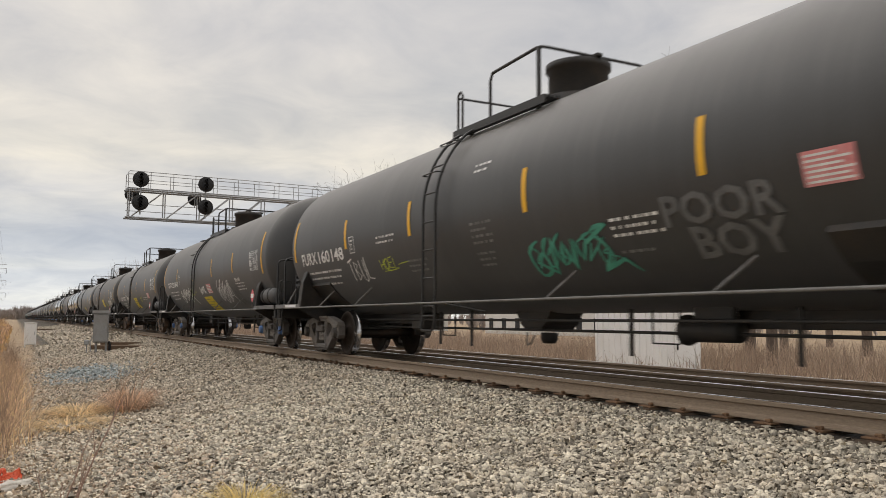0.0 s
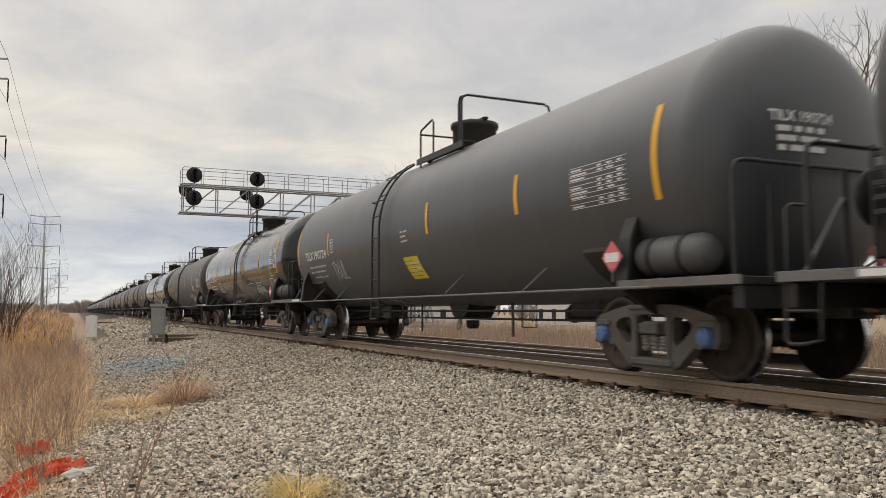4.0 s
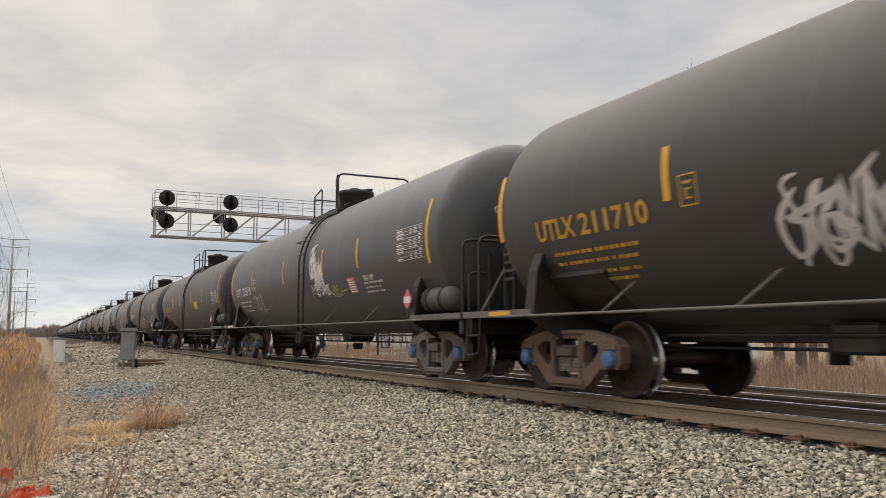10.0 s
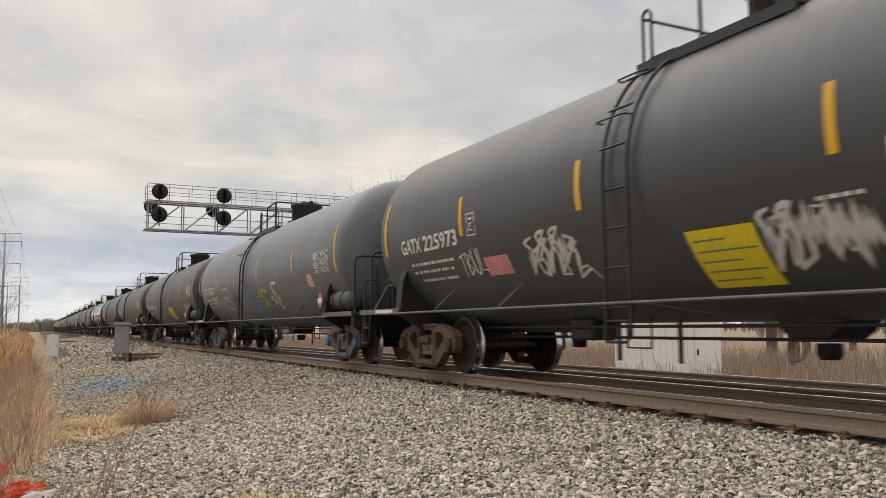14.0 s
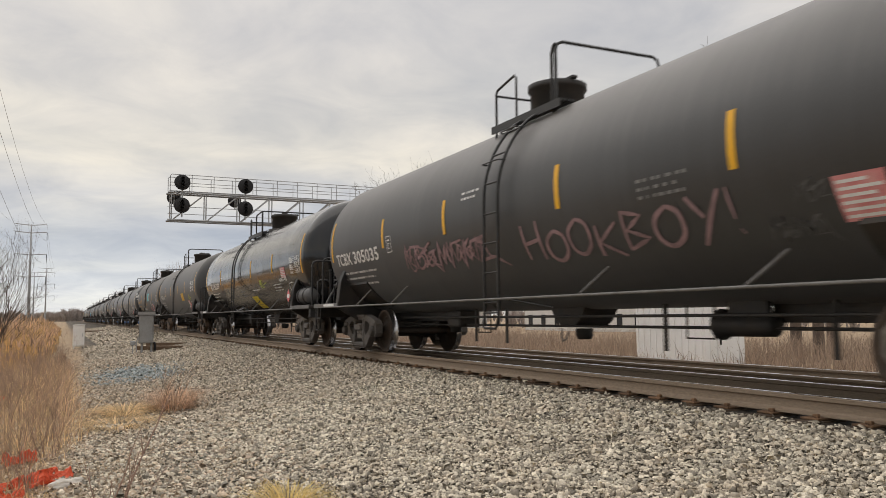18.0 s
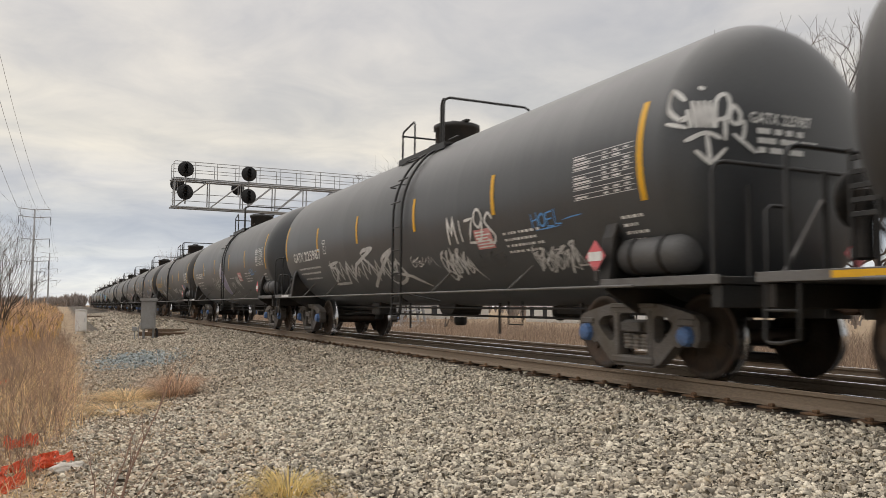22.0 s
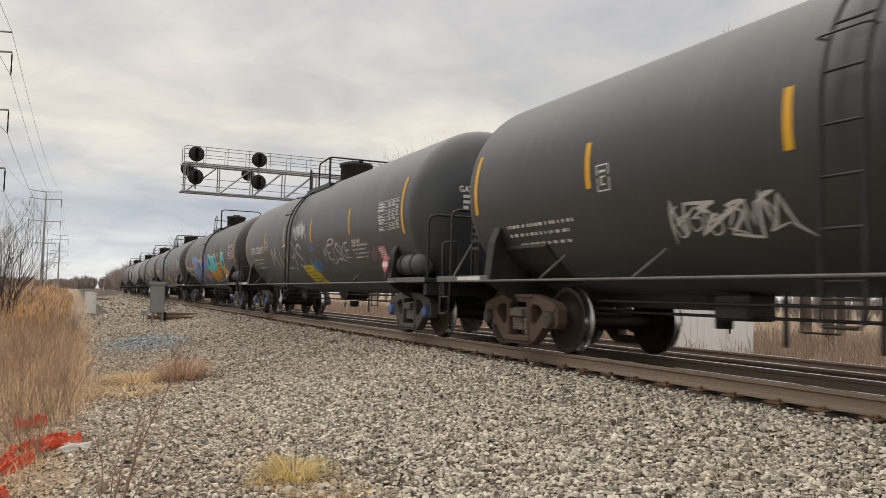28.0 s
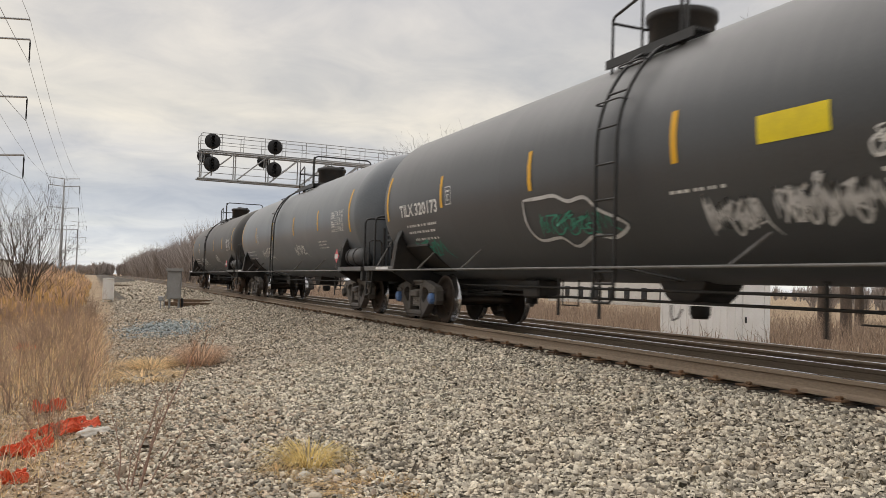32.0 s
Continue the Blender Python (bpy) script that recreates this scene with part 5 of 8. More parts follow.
    for kind, colour, args in spec["art"]:
        if kind == "hand":
            by_hand(car, colour, rnd, *args)
            continue
        g = Geo()
        if kind == "tag":
            u, a, w, h, n, thick = args
            for line in scribble(rnd, u, a, w, h, n):
                stroke(g, line, thick * rnd.uniform(0.7, 1.1), 0.008 + rnd.uniform(0, 0.003))
            if h > 0.25:
                for line in scribble(rnd, u + w * 0.04, a + h * 0.1, w * 0.92, h * 0.8, n + 2):
                    stroke(g, line, thick * rnd.uniform(0.5, 0.9), 0.0075 + rnd.uniform(0, 0.003))
        elif kind == "line":
            thick, line = args
            stroke(g, smooth_line(line, 4) if len(line) > 2 else line, thick, 0.0145)
        elif kind == "words":
            text, u, a, h, w = args
            lettering(g, text, u, a, h, w, 0.009, 0.03)
        elif kind == "patch":
            rect(g, *args, 0.0055, 0, 3, 6)
        elif kind == "shape":
            lift, pts = args
            polygon(g, smooth_line(pts + pts[:1], 3)[:-1], lift)
        elif kind == "bars":
            u, a, w, rows = args
            small_bars(g, u, a, w, rows, 0.035, 0.055, rnd)
        mark = part({"bars": "stencil", "words": "stencil", "patch": "painted_patch"}.get(kind, "sprayed_tag"), g, VINYL[colour], car)
        if kind == "bars":
            tagged(mark, kind="stuff")
    return car


def on_head(points):
    """Flat (across, height) places brought onto the leading head of the car in hand."""
    out = []
    for x, z in points:
        q = min(0.985, math.hypot(x, z - Z_TANK) / (R_TANK + SWELL[0]))
        out.append((x, uy(SEAM) - dish(q * R_TANK) - 0.012, z))
    return out


def head_tag(car):
    """A word sprayed on the near half of the leading head, underlined, with an arrow below and a tail."""
    lines = [[(-1.38, 2.87), (-1.43, 3.0), (-1.5, 2.8), (-1.44, 2.66), (-1.4, 2.71)], [(-1.54, 2.64), (-1.4, 2.58)],
             [(-1.25, 3.02), (-1.2, 3.0)], [(-1.15, 2.58), (-1.12, 2.86), (-1.02, 2.95), (-0.98, 2.86), (-1.03, 2.7), (-1.13, 2.67)],
             [(-1.05, 2.71), (-1.06, 2.45)], [(-0.95, 2.84), (-0.88, 2.74), (-0.92, 2.63), (-1.0, 2.68), (-0.95, 2.84)],
             [(-1.43, 2.44), (-1.25, 2.53), (-1.1, 2.47)], [(-1.24, 2.51), (-1.21, 2.2)], [(-1.35, 2.35), (-1.21, 2.21)], [(-1.21, 2.21), (-1.05, 2.38)],
             [(-0.93, 2.62), (-0.84, 2.66), (-0.87, 2.47)], [(-0.98, 2.53), (-0.71, 2.34)]]
    lines += [[(-1.38 + 0.05 * k, 2.78 + 0.09 * (k > 0)), (-1.37 + 0.047 * k, 2.58)] for k in range(5)]
    for line in lines:
        g, p = Geo(), [Vector(q) for q in (smooth_line(line, 4) if len(line) > 2 else [Vector(line[0]).lerp(Vector(line[1]), k / 4) for k in range(5)])]
        n, edge = len(p), [[], []]
        for k, q in enumerate(p):
            t = (p[min(k + 1, n - 1)] - p[max(k - 1, 0)]).normalized()
            w = 0.022 if 0 < k < n - 1 else 0.013
            edge[0].append((q.x - t.y * w, q.y + t.x * w)); edge[1].append((q.x + t.y * w, q.y - t.x * w))
        g.add(on_head(edge[0] + edge[1]), [(k, k + 1, n + k + 1, n + k) for k in range(n - 1)], True)
        part("sprayed_stroke", g, VINYL["white"], car)


def head_words(car, text, ink):
    """Mark and figures on the leading head, high up beside the middle."""
    g = Geo()
    lettering(g, text, 0, 0, 0.17, 1.25)
    flat = []
    for x, y, z in g.v:
        s = uy(0) - y                       # distance along the words
        h = R_TANK * math.asin(max(-1, min(1, (z - Z_TANK) / R_TANK)))
        flat.append((s * 0.66 - 0.78, h * 0.66 + 2.66))
    for row in range(3):
        x = -0.70
        while x < -0.10:
            w = 0.10 + 0.07 * ((row * 7 + int(x * 20)) % 3)
            z = 2.55 - row * 0.10
            flat += [(x, z), (x + w, z), (x + w, z + 0.06), (x, z + 0.06)]
            g.f.append((len(flat) - 4, len(flat) - 3, len(flat) - 2, len(flat) - 1)); g.s.append(False)
            x += w + 0.05
    g.v = on_head(flat)
    tagged(part("head_lettering", g, VINYL[ink], car), kind="stuff")


# ---- the cars in order, leading car first: marks, signs and sprayed paint, by their place along and up the shell ----
SPECS = []


def wagon(label, paint, **more):
    SPECS.append(dict(label=label, paint=paint, art=[], **more))


def paint_on(kind, colour, *args):
    SPECS[-1]["art"].append((kind, colour, args))


wagon('black tank car with large grey lettering sprayed low on the shell', 'plain', stripes=(3.12, 5.93, 9.24, 12.15), ladder=6.92, dome=8.45, top=('long', 6.54, 7.52, 8.82),
      mark='FURX 160148', ink='white', place=(0.5, -0.46, 0.25, 2.49), red_label=(13.24, -0.55, 0.48, 0.29), table=(14.6, -0.38, 0.75, 0.5), lead=15.0)
paint_on('bars', 'white', 4.63, -0.21, 0.8, 2)
paint_on('bars', 'dim', 7.9, -0.31, 0.55, 4)
paint_on('bars', 'white', 10.79, -0.57, 0.77, 3)
paint_on('bars', 'dim', 10.8, -0.95, 0.59, 1)
paint_on('bars', 'dim', 5.66, -0.7, 0.72, 3)
paint_on('bars', 'dim', 7.9, -0.74, 0.46, 3)
paint_on('bars', 'white', 7.97, 0.52, 0.46, 2)
paint_on('hand', 'white', 'TBUL', 3.05, -0.91, 1.03, 0.4, 0.034, False)
paint_on('hand', 'lime', 'HOEL', 4.54, -0.77, 0.72, 0.2, 0.026, True)
paint_on('tag', 'teal', 9.08, -1.13, 1.67, 0.58, 4, 0.05)
paint_on('words', 'grey', 'POOR', 11.59, -0.71, 0.31, 1.41)
paint_on('words', 'grey', 'BOY', 11.86, -1.09, 0.35, 1.1)
wagon('black tank car with white and silver sprayed tags', 'plain', stripes=(2.9, 5.88, 9.02, 11.82), ladder=6.4, dome=7.4, top=('long', 6.06, 6.97, 8.1), caps='blue',
      mark='GATX 220847', ink='white', place=(0.92, -0.38, 0.19, 2.14), sign=(6.7, -1.52, 1.59, 0.63), red_label=(7.96, -0.79, 0.64, 0.32), table=(13.81, -0.33, 0.87, 0.48))
paint_on('tag', 'white', 3.14, -1.07, 2.15, 0.68, 4, 0.06)
paint_on('hand', 'lime', 'HOEL', 5.06, -0.75, 0.72, 0.17, 0.026, True)
paint_on('tag', 'white', 6.79, -0.78, 0.85, 0.3, 3, 0.03)
paint_on('tag', 'silver', 9.41, -1.13, 1.73, 0.73, 4, 0.06)
paint_on('tag', 'grey', 10.98, -1.35, 1.09, 0.78, 4, 0.07)
paint_on('bars', 'white', 11.9, -0.62, 0.99, 3)
paint_on('words', 'white', 'FRA WP', 11.96, -0.54, 0.1, 0.57)
paint_on('bars', 'dim', 8.7, -0.65, 0.9, 1)
wagon('dusty black tank car with a faint sprayed tag', 'plain', stripes=(3.29, 6.61, 8.6, 11.76), ladder=7.2, dome=8.5, top=('long', 6.82, 7.58, 8.92), ends=(0.08, 14.92), truck='rusty',
      mark='SHQX 71502', ink='white', place=(1.45, -0.61, 0.23, 2.21), sign=(6.94, -1.18, 1.53, 0.64), red_label=(12.09, -0.67, 0.67, 0.27), table=(13.56, -0.3, 1.19, 0.55))
paint_on('tag', 'white', 4.18, -0.78, 0.89, 0.48, 4, 0.04)
paint_on('hand', 'lime', 'HOEL', 9.54, -0.75, 0.72, 0.19, 0.026, True)
paint_on('bars', 'white', 10.66, -0.63, 1.38, 2)
paint_on('tag', 'grey', 8.03, -1, 1.34, 0.37, 3, 0.03)
paint_on('bars', 'dim', 10.69, -1.05, 0.83, 1)
wagon('dull black tank car with one white tag', 'matt', stripes=(2.95, 5.92, 9.1, 12), sign=(7.4, -0.84, 1.43, 0.55))
paint_on('tag', 'white', 11.25, -1.06, 2.29, 0.77, 4, 0.07)
paint_on('hand', 'lime', 'HOEL', 9.88, -0.85, 0.72, 0.28, 0.026, True)
wagon('satin black tank car with a small yellow warning sign', 'satin', stripes=(2.8, 6.03, 8.86, 12), caps='blue',
      mark='TILX 190724', ink='white', place=(0.78, -0.3, 0.21, 1.91), sign=(7.41, -1.1, 0.91, 0.48))
paint_on('hand', 'white', 'TBUL', 2.98, -0.88, 0.97, 0.41, 0.034, False)
paint_on('bars', 'white', 7.65, -0.15, 0.34, 3)
paint_on('patch', 'white', 7.71, -0.96, 0.42, 0.22)
wagon('glossy black tank car with faint grey tags', 'gloss', stripes=(3.14, 6.56, 9.23, 12), ladder=8.4, dome=7.55, top=('hoop', 7.38, 8.78), ends=(0.32, 14.68),
      mark='TILX 320163', ink='white', place=(1.09, -0.33, 0.22, 1.94), red_label=(13.92, -0.90, 0.48, 0.27), table=(13.74, -0.27, 1.08, 0.60))
paint_on('hand', 'white', 'TBUL', 3.36, -0.84, 0.92, 0.46, 0.034, False)
paint_on('tag', 'grey', 1.42, -1.16, 1.59, 0.42, 3, 0.04)
paint_on('tag', 'grey', 6.27, -1.08, 1.42, 0.47, 6, 0.04)
paint_on('hand', 'lime', 'HOEL', 13.53, -0.49, 0.72, 0.17, 0.03, True)
paint_on('tag', 'silver', 10.73, -1.1, 1.4, 0.34, 5, 0.05)
paint_on('line', 'white', 0.025, ((13.33, -0.61), (13.83, -0.6), (13.83, -0.9), (13.37, -0.9), (13.33, -0.61)))
paint_on('line', 'white', 0.020, ((13.55, -0.62), (13.58, -0.89)))
paint_on('bars', 'white', 9.87, -0.67, 0.66, 1)
paint_on('bars', 'white', 11.07, -0.68, 0.88, 2)
wagon('matt black tank car with amber lettering and silver tags', 'matt', stripes=(3.32, 5.98, 9.02, 12), ladder=7.0, dome=8.12, top=('long', 5.84, 7.29, 8.81), ends=(0.12, 14.99), placard='white', truck='rusty',
      mark='UTLX 213279', ink='amber', place=(1.08, -0.41, 0.23, 2.07), red_label=(12.07, -0.58, 0.58, 0.3), table=(13.77, -0.42, 1.09, 0.46))
paint_on('hand', 'white', 'TBUL', 3.39, -0.94, 0.97, 0.38, 0.034, False)
paint_on('tag', 'grey', 4.76, -1.14, 1.15, 0.31, 4, 0.03)
paint_on('bars', 'amber', 8.01, -0.77, 0.78, 3)
paint_on('tag', 'silver', 9.73, -1.01, 1.75, 0.33, 5, 0.03)
paint_on('hand', 'lime', 'HOEL', 12.86, -0.68, 0.69, 0.21, 0.026, True)
wagon('glossy black tank car with a silver sprayed tag', 'gloss', stripes=(3.19, 5.58, 8.64, 11.49), ladder=8.1, dome=7.1, top=('hoop', 6.57, 8.35), ends=(-0.12, 15.24), placard='white',
      mark='CTCX 731686', ink='white', place=(0.91, -0.46, 0.23, 2.14), red_label=(10.88, -0.88, 0.57, 0.3), table=(14.03, -0.35, 1.12, 0.47))
paint_on('tag', 'grey', 3.3, -0.89, 1.89, 0.39, 5, 0.03)
paint_on('tag', 'silver', 5.14, -1.22, 1.3, 0.64, 4, 0.05)
paint_on('hand', 'lime', 'HOEL', 8.61, -0.7, 0.54, 0.19, 0.026, True)
paint_on('line', 'lime', 0.030, ((9.13, -0.63), (9.53, -0.61)))
paint_on('bars', 'white', 10.5, -0.55, 0.82, 1)
paint_on('bars', 'white', 12.4, -0.58, 0.87, 2)
wagon('matt black tank car with amber lettering and a yellow patch', 'matt', stripes=(3.64, 5.86, 9.09, 11.62), ladder=7.0, dome=8.12, top=('long', 5.88, 7.15, 8.8), ends=(0.07, 15.02), placard='white', truck='rusty', caps='blue',
      mark='UTLX 210210', ink='amber', place=(1.15, -0.4, 0.21, 1.97), red_label=(12.22, -1.02, 0.72, 0.29), table=(13.76, -0.42, 1.06, 0.40))
paint_on('hand', 'white', 'TBUL', 2.71, -0.91, 1.02, 0.4, 0.034, False)
paint_on('tag', 'silver', 4.58, -1.18, 1.34, 0.64, 4, 0.05)
paint_on('patch', 'sign', 9.83, -0.47, 0.86, 0.28)
paint_on('tag', 'grey', 10.04, -0.95, 0.45, 0.36, 3, 0.03)
paint_on('hand', 'lime', 'HOEL', 11.77, -0.59, 0.66, 0.21, 0.026, True)
paint_on('bars', 'amber', 7.72, -0.89, 0.39, 1)
wagon('matt black tank car with amber lettering and lime chalk marks', 'matt', stripes=(2.99, 6.01, 9.2, 11.79), ladder=7.6, dome=6.55, top=('short', 5.5, 7.8, 8.46), ends=(-0.27, 14.57), placard='white', truck='rusty', caps='blue',
      mark='UTLX 211710', ink='amber', place=(0.65, -0.45, 0.25, 2.08), table=(13.37, -0.41, 1.05, 0.40))
paint_on('tag', 'silver', 4.26, -1.19, 1.98, 1.01, 5, 0.07)
paint_on('bars', 'amber', 6.42, -0.55, 0.89, 4)
paint_on('tag', 'white', 8.45, -0.86, 0.93, 0.41, 4, 0.04)
paint_on('patch', 'sign', 9.91, -0.45, 0.85, 0.3)
paint_on('hand', 'lime', 'HOEL', 11.23, -0.58, 0.65, 0.23, 0.026, True)
paint_on('line', 'lime', 0.035, ((11.88, -0.52), (12.43, -0.47)))
paint_on('hand', 'lime', 'SMOKING', 11.23, -0.77, 1.16, 0.18, 0.024, False)
paint_on('hand', 'lime', 'CLUB', 11.45, -0.95, 0.62, 0.15, 0.024, True)
paint_on('line', 'lime', 0.035, ((10.79, -0.68), (11.18, -0.73)))
paint_on('line', 'lime', 0.035, ((10.97, -0.57), (10.96, -0.85)))
paint_on('line', 'lime', 0.035, ((11.11, -0.59), (10.82, -0.83)))
paint_on('line', 'lime', 0.030, ((12.48, -0.57), (12.47, -0.74), (12.61, -0.79), (12.72, -0.7), (12.77, -0.47)))
paint_on('line', 'lime', 0.030, ((12.55, -0.64), (12.61, -0.48)))
paint_on('line', 'lime', 0.030, ((12.62, -0.66), (12.7, -0.47)))
paint_on('bars', 'amber', 13.29, -0.75, 0.32, 4)
wagon('satin black tank car with a white sprayed figure amidships', 'satin', stripes=(2.78, 6.26, 9.53, 11.76), ladder=8.16, dome=7.42, top=('hoop', 6.85, 8.7), ends=(0, 15.05), placard='white', caps='blue',
      mark='GATX 225919', ink='white', place=(0.68, -0.39, 0.24, 1.94), red_label=(11.06, -0.76, 0.41, 0.32), table=(13.8, -0.33, 1.10, 0.53))
paint_on('hand', 'white', 'TBUL', 2.74, -0.93, 1.19, 0.47, 0.034, False)
paint_on('tag', 'white', 8.64, -0.34, 0.53, 0.9, 1, 0.07)
paint_on('tag', 'white', 8.93, -0.66, 0.62, 0.9, 2, 0.07)
paint_on('tag', 'white', 8.5, -0.75, 1.38, 0.34, 4, 0.03)
paint_on('hand', 'lime', 'HOEL', 9.96, -0.75, 0.57, 0.21, 0.026, True)
paint_on('line', 'lime', 0.030, ((10.51, -0.68), (10.89, -0.67)))
paint_on('bars', 'white', 11.95, -0.61, 0.95, 3)
paint_on('words', 'white', 'FRA WP', 12, -0.55, 0.11, 0.53)
paint_on('tag', 'grey', 13.03, -0.86, 0.36, 0.21, 4, 0.02)
wagon('clean matt black tank car with amber lettering', 'matt', stripes=(3.58, 5.88, 8.98, 11.6), ladder=7.9, dome=6.75, top=('short', 6.01, 8.2, 8.84), ends=(0.04, 15), placard='white', truck='rusty', caps='blue',
      mark='UTLX 206813', ink='amber', place=(1.03, -0.46, 0.25, 2.12), table=(13.73, -0.44, 1.11, 0.45))
paint_on('bars', 'amber', 6.36, -0.53, 0.72, 4)
paint_on('patch', 'sign', 9.71, -0.53, 0.82, 0.31)
paint_on('tag', 'pink', 9.92, -0.5, 0.43, 0.25, 2, 0.02)
paint_on('bars', 'amber', 12.98, -0.75, 0.46, 4)
wagon('black tank car crowded with silver and pale blue tags', 'plain', stripes=(3.29, 6.17, 8.73, 11.6), ladder=8.0, dome=6.7, top=('hoop', 6.17, 8.2), ends=(0.15, 14.9), placard='white', caps='blue',
      mark='CBTX 737722', ink='white', place=(0.5, -0.41, 0.26, 2.48), red_label=(9.37, -0.87, 0.39, 0.27), table=(13.51, -0.24, 1.12, 0.44))
paint_on('bars', 'white', 6.67, 0.49, 0.5, 2)
paint_on('bars', 'dim', 4.87, -0.13, 0.8, 3)
paint_on('tag', 'sky', 1.82, -0.93, 1.36, 0.43, 4, 0.04)
paint_on('hand', 'white', 'TBUL', 3.03, -0.91, 0.96, 0.35, 0.034, False)
paint_on('tag', 'silver', 4.37, -1.23, 1.67, 0.63, 5, 0.05)
paint_on('tag', 'silver', 6.25, -1.25, 1.48, 0.79, 5, 0.07)
paint_on('tag', 'white', 7.9, -0.83, 1.03, 0.48, 3, 0.04)
paint_on('bars', 'dim', 10.22, -0.18, 0.59, 4)
paint_on('tag', 'silver', 10.81, -1.16, 1.75, 0.59, 6, 0.05)
paint_on('hand', 'white', 'HOEL', 12.25, -0.64, 0.66, 0.18, 0.028, True)
paint_on('tag', 'sky', 12.57, -1.14, 1.1, 0.37, 4, 0.03)
paint_on('hand', 'silver', 'OZEC', 13.15, -0.83, 0.91, 0.36, 0.05, False)
wagon('satin black tank car with silver tags and a warning sign', 'satin', stripes=(2.82, 5.67, 8.96, 12), ends=(0, 15.15), ladder=6.46, dome=7.45, top=('long', 6.17, 7.06, 8.1), truck='rusty',
      mark='GATX 225973', ink='white', place=(0.71, -0.38, 0.23, 2), sign=(7.09, -1.38, 1.11, 0.68), table=(13.97, -0.35, 1.11, 0.51))
paint_on('hand', 'white', 'TBUL', 2.6, -0.84, 0.75, 0.34, 0.034, False)
paint_on('patch', 'pink', 3.3, -0.91, 0.65, 0.28)
paint_on('tag', 'silver', 4.37, -1.09, 1.18, 0.67, 4, 0.06)
paint_on('tag', 'silver', 8.08, -1.21, 1.12, 0.71, 5, 0.06)
paint_on('bars', 'white', 8.76, -0.61, 0.51, 1)
paint_on('hand', 'white', 'UNO', 9.4, -0.62, 1.22, 0.42, 0.055, False)
paint_on('hand', 'white', 'TOP', 10.8, -0.66, 0.92, 0.40, 0.055, False)
paint_on('bars', 'white', 11.9, -0.62, 0.99, 3)
paint_on('words', 'white', 'FRA WP', 11.96, -0.54, 0.1, 0.57)
paint_on('hand', 'white', 'HOEL', 13.35, -0.52, 0.72, 0.19, 0.03, True)
wagon('faded grey tank car with silver frames sprayed on it', 'grey', stripes=(2.46, 5.48, 8.43, 12), ladder=6.85, dome=8.1, top=('long', 6.27, 7.06, 8.1), ends=(-0.46, 15.18), caps='blue',
      mark='CTCX 732573', ink='white', place=(0.5, -0.38, 0.23, 1.73), table=(13.73, -0.38, 1.05, 0.44), red_label=(13.07, -0.67, 0.42, 0.31))
paint_on('tag', 'white', 1.87, -0.82, 0.75, 0.34, 3, 0.03)
paint_on('tag', 'silver', 2.58, -0.89, 0.84, 0.28, 3, 0.02)
paint_on('line', 'silver', 0.050, ((3.54, -0.32), (4.4, -0.33), (4.42, -0.94), (3.57, -0.88), (3.54, -0.32)))
paint_on('tag', 'silver', 3.56, -0.78, 0.8, 0.29, 2, 0.03)
paint_on('tag', 'grey', 4.97, -1.07, 0.79, 0.56, 3, 0.05)
paint_on('line', 'blue', 0.05, ((7.06, -0.24), (7.07, -0.5), (7.11, -0.71), (7.18, -0.9), (7.2, -1.06), (7.34, -1.11), (7.6, -1.07), (7.81, -0.93), (7.91, -0.67), (7.79, -0.56), (7.51, -0.49), (7.23, -0.49), (7.01, -0.39)))
paint_on('line', 'blue', 0.045, ((6.8, -0.4), (7.09, -0.31), (7.23, -0.17), (7.35, -0.28), (7.55, -0.25)))
paint_on('line', 'blue', 0.045, ((7.81, -0.53), (7.95, -0.38), (7.98, -0.53)))
paint_on('line', 'blue', 0.06, ((7.98, -0.65), (8.03, -0.82), (7.91, -0.94), (8.04, -0.99)))
paint_on('line', 'sky', 0.03, ((7.1, -0.64), (7.62, -0.64), (7.95, -0.67)))
paint_on('line', 'sky', 0.03, ((7.18, -0.75), (7.64, -0.76), (7.97, -0.78)))
paint_on('line', 'sky', 0.03, ((7.22, -0.9), (7.63, -0.91), (7.92, -0.93)))
paint_on('line', 'sky', 0.03, ((7.19, -1), (7.57, -0.99), (7.79, -1)))
paint_on('line', 'lime', 0.055, ((8.18, -0.71), (8.35, -0.61), (8.47, -0.51), (8.57, -0.54), (8.68, -0.68), (8.78, -0.82), (8.94, -0.9), (9, -1), (8.88, -1.16), (8.68, -1.21), (8.34, -1.17), (8.16, -1.08), (8.18, -0.9), (8.18, -0.77)))
paint_on('line', 'lime', 0.05, ((8.65, -0.6), (8.78, -0.53), (8.97, -0.57), (9.18, -0.61), (9.17, -0.55), (8.92, -0.52)))
paint_on('shape', 'lime', 0.0085, ((8.47, -1.01), (8.64, -0.89), (8.76, -0.86), (8.8, -0.96), (8.66, -1.03)))
paint_on('shape', 'lime', 0.0085, ((8.44, -0.65), (8.55, -0.65), (8.58, -0.73), (8.47, -0.75)))
paint_on('line', 'white', 0.075, ((10.38, -0.4), (10.17, -0.41), (9.91, -0.42), (9.92, -0.68), (9.96, -0.95), (10, -1.07), (9.87, -1.17)))
paint_on('line', 'white', 0.06, ((10, -1.07), (10.1, -1.11), (10.15, -1.15)))
paint_on('line', 'white', 0.05, ((9.47, -0.69), (9.46, -0.8), (9.54, -0.82), (9.66, -0.74), (9.57, -0.87), (9.71, -0.86), (9.62, -0.99), (9.74, -0.92), (9.84, -0.93)))
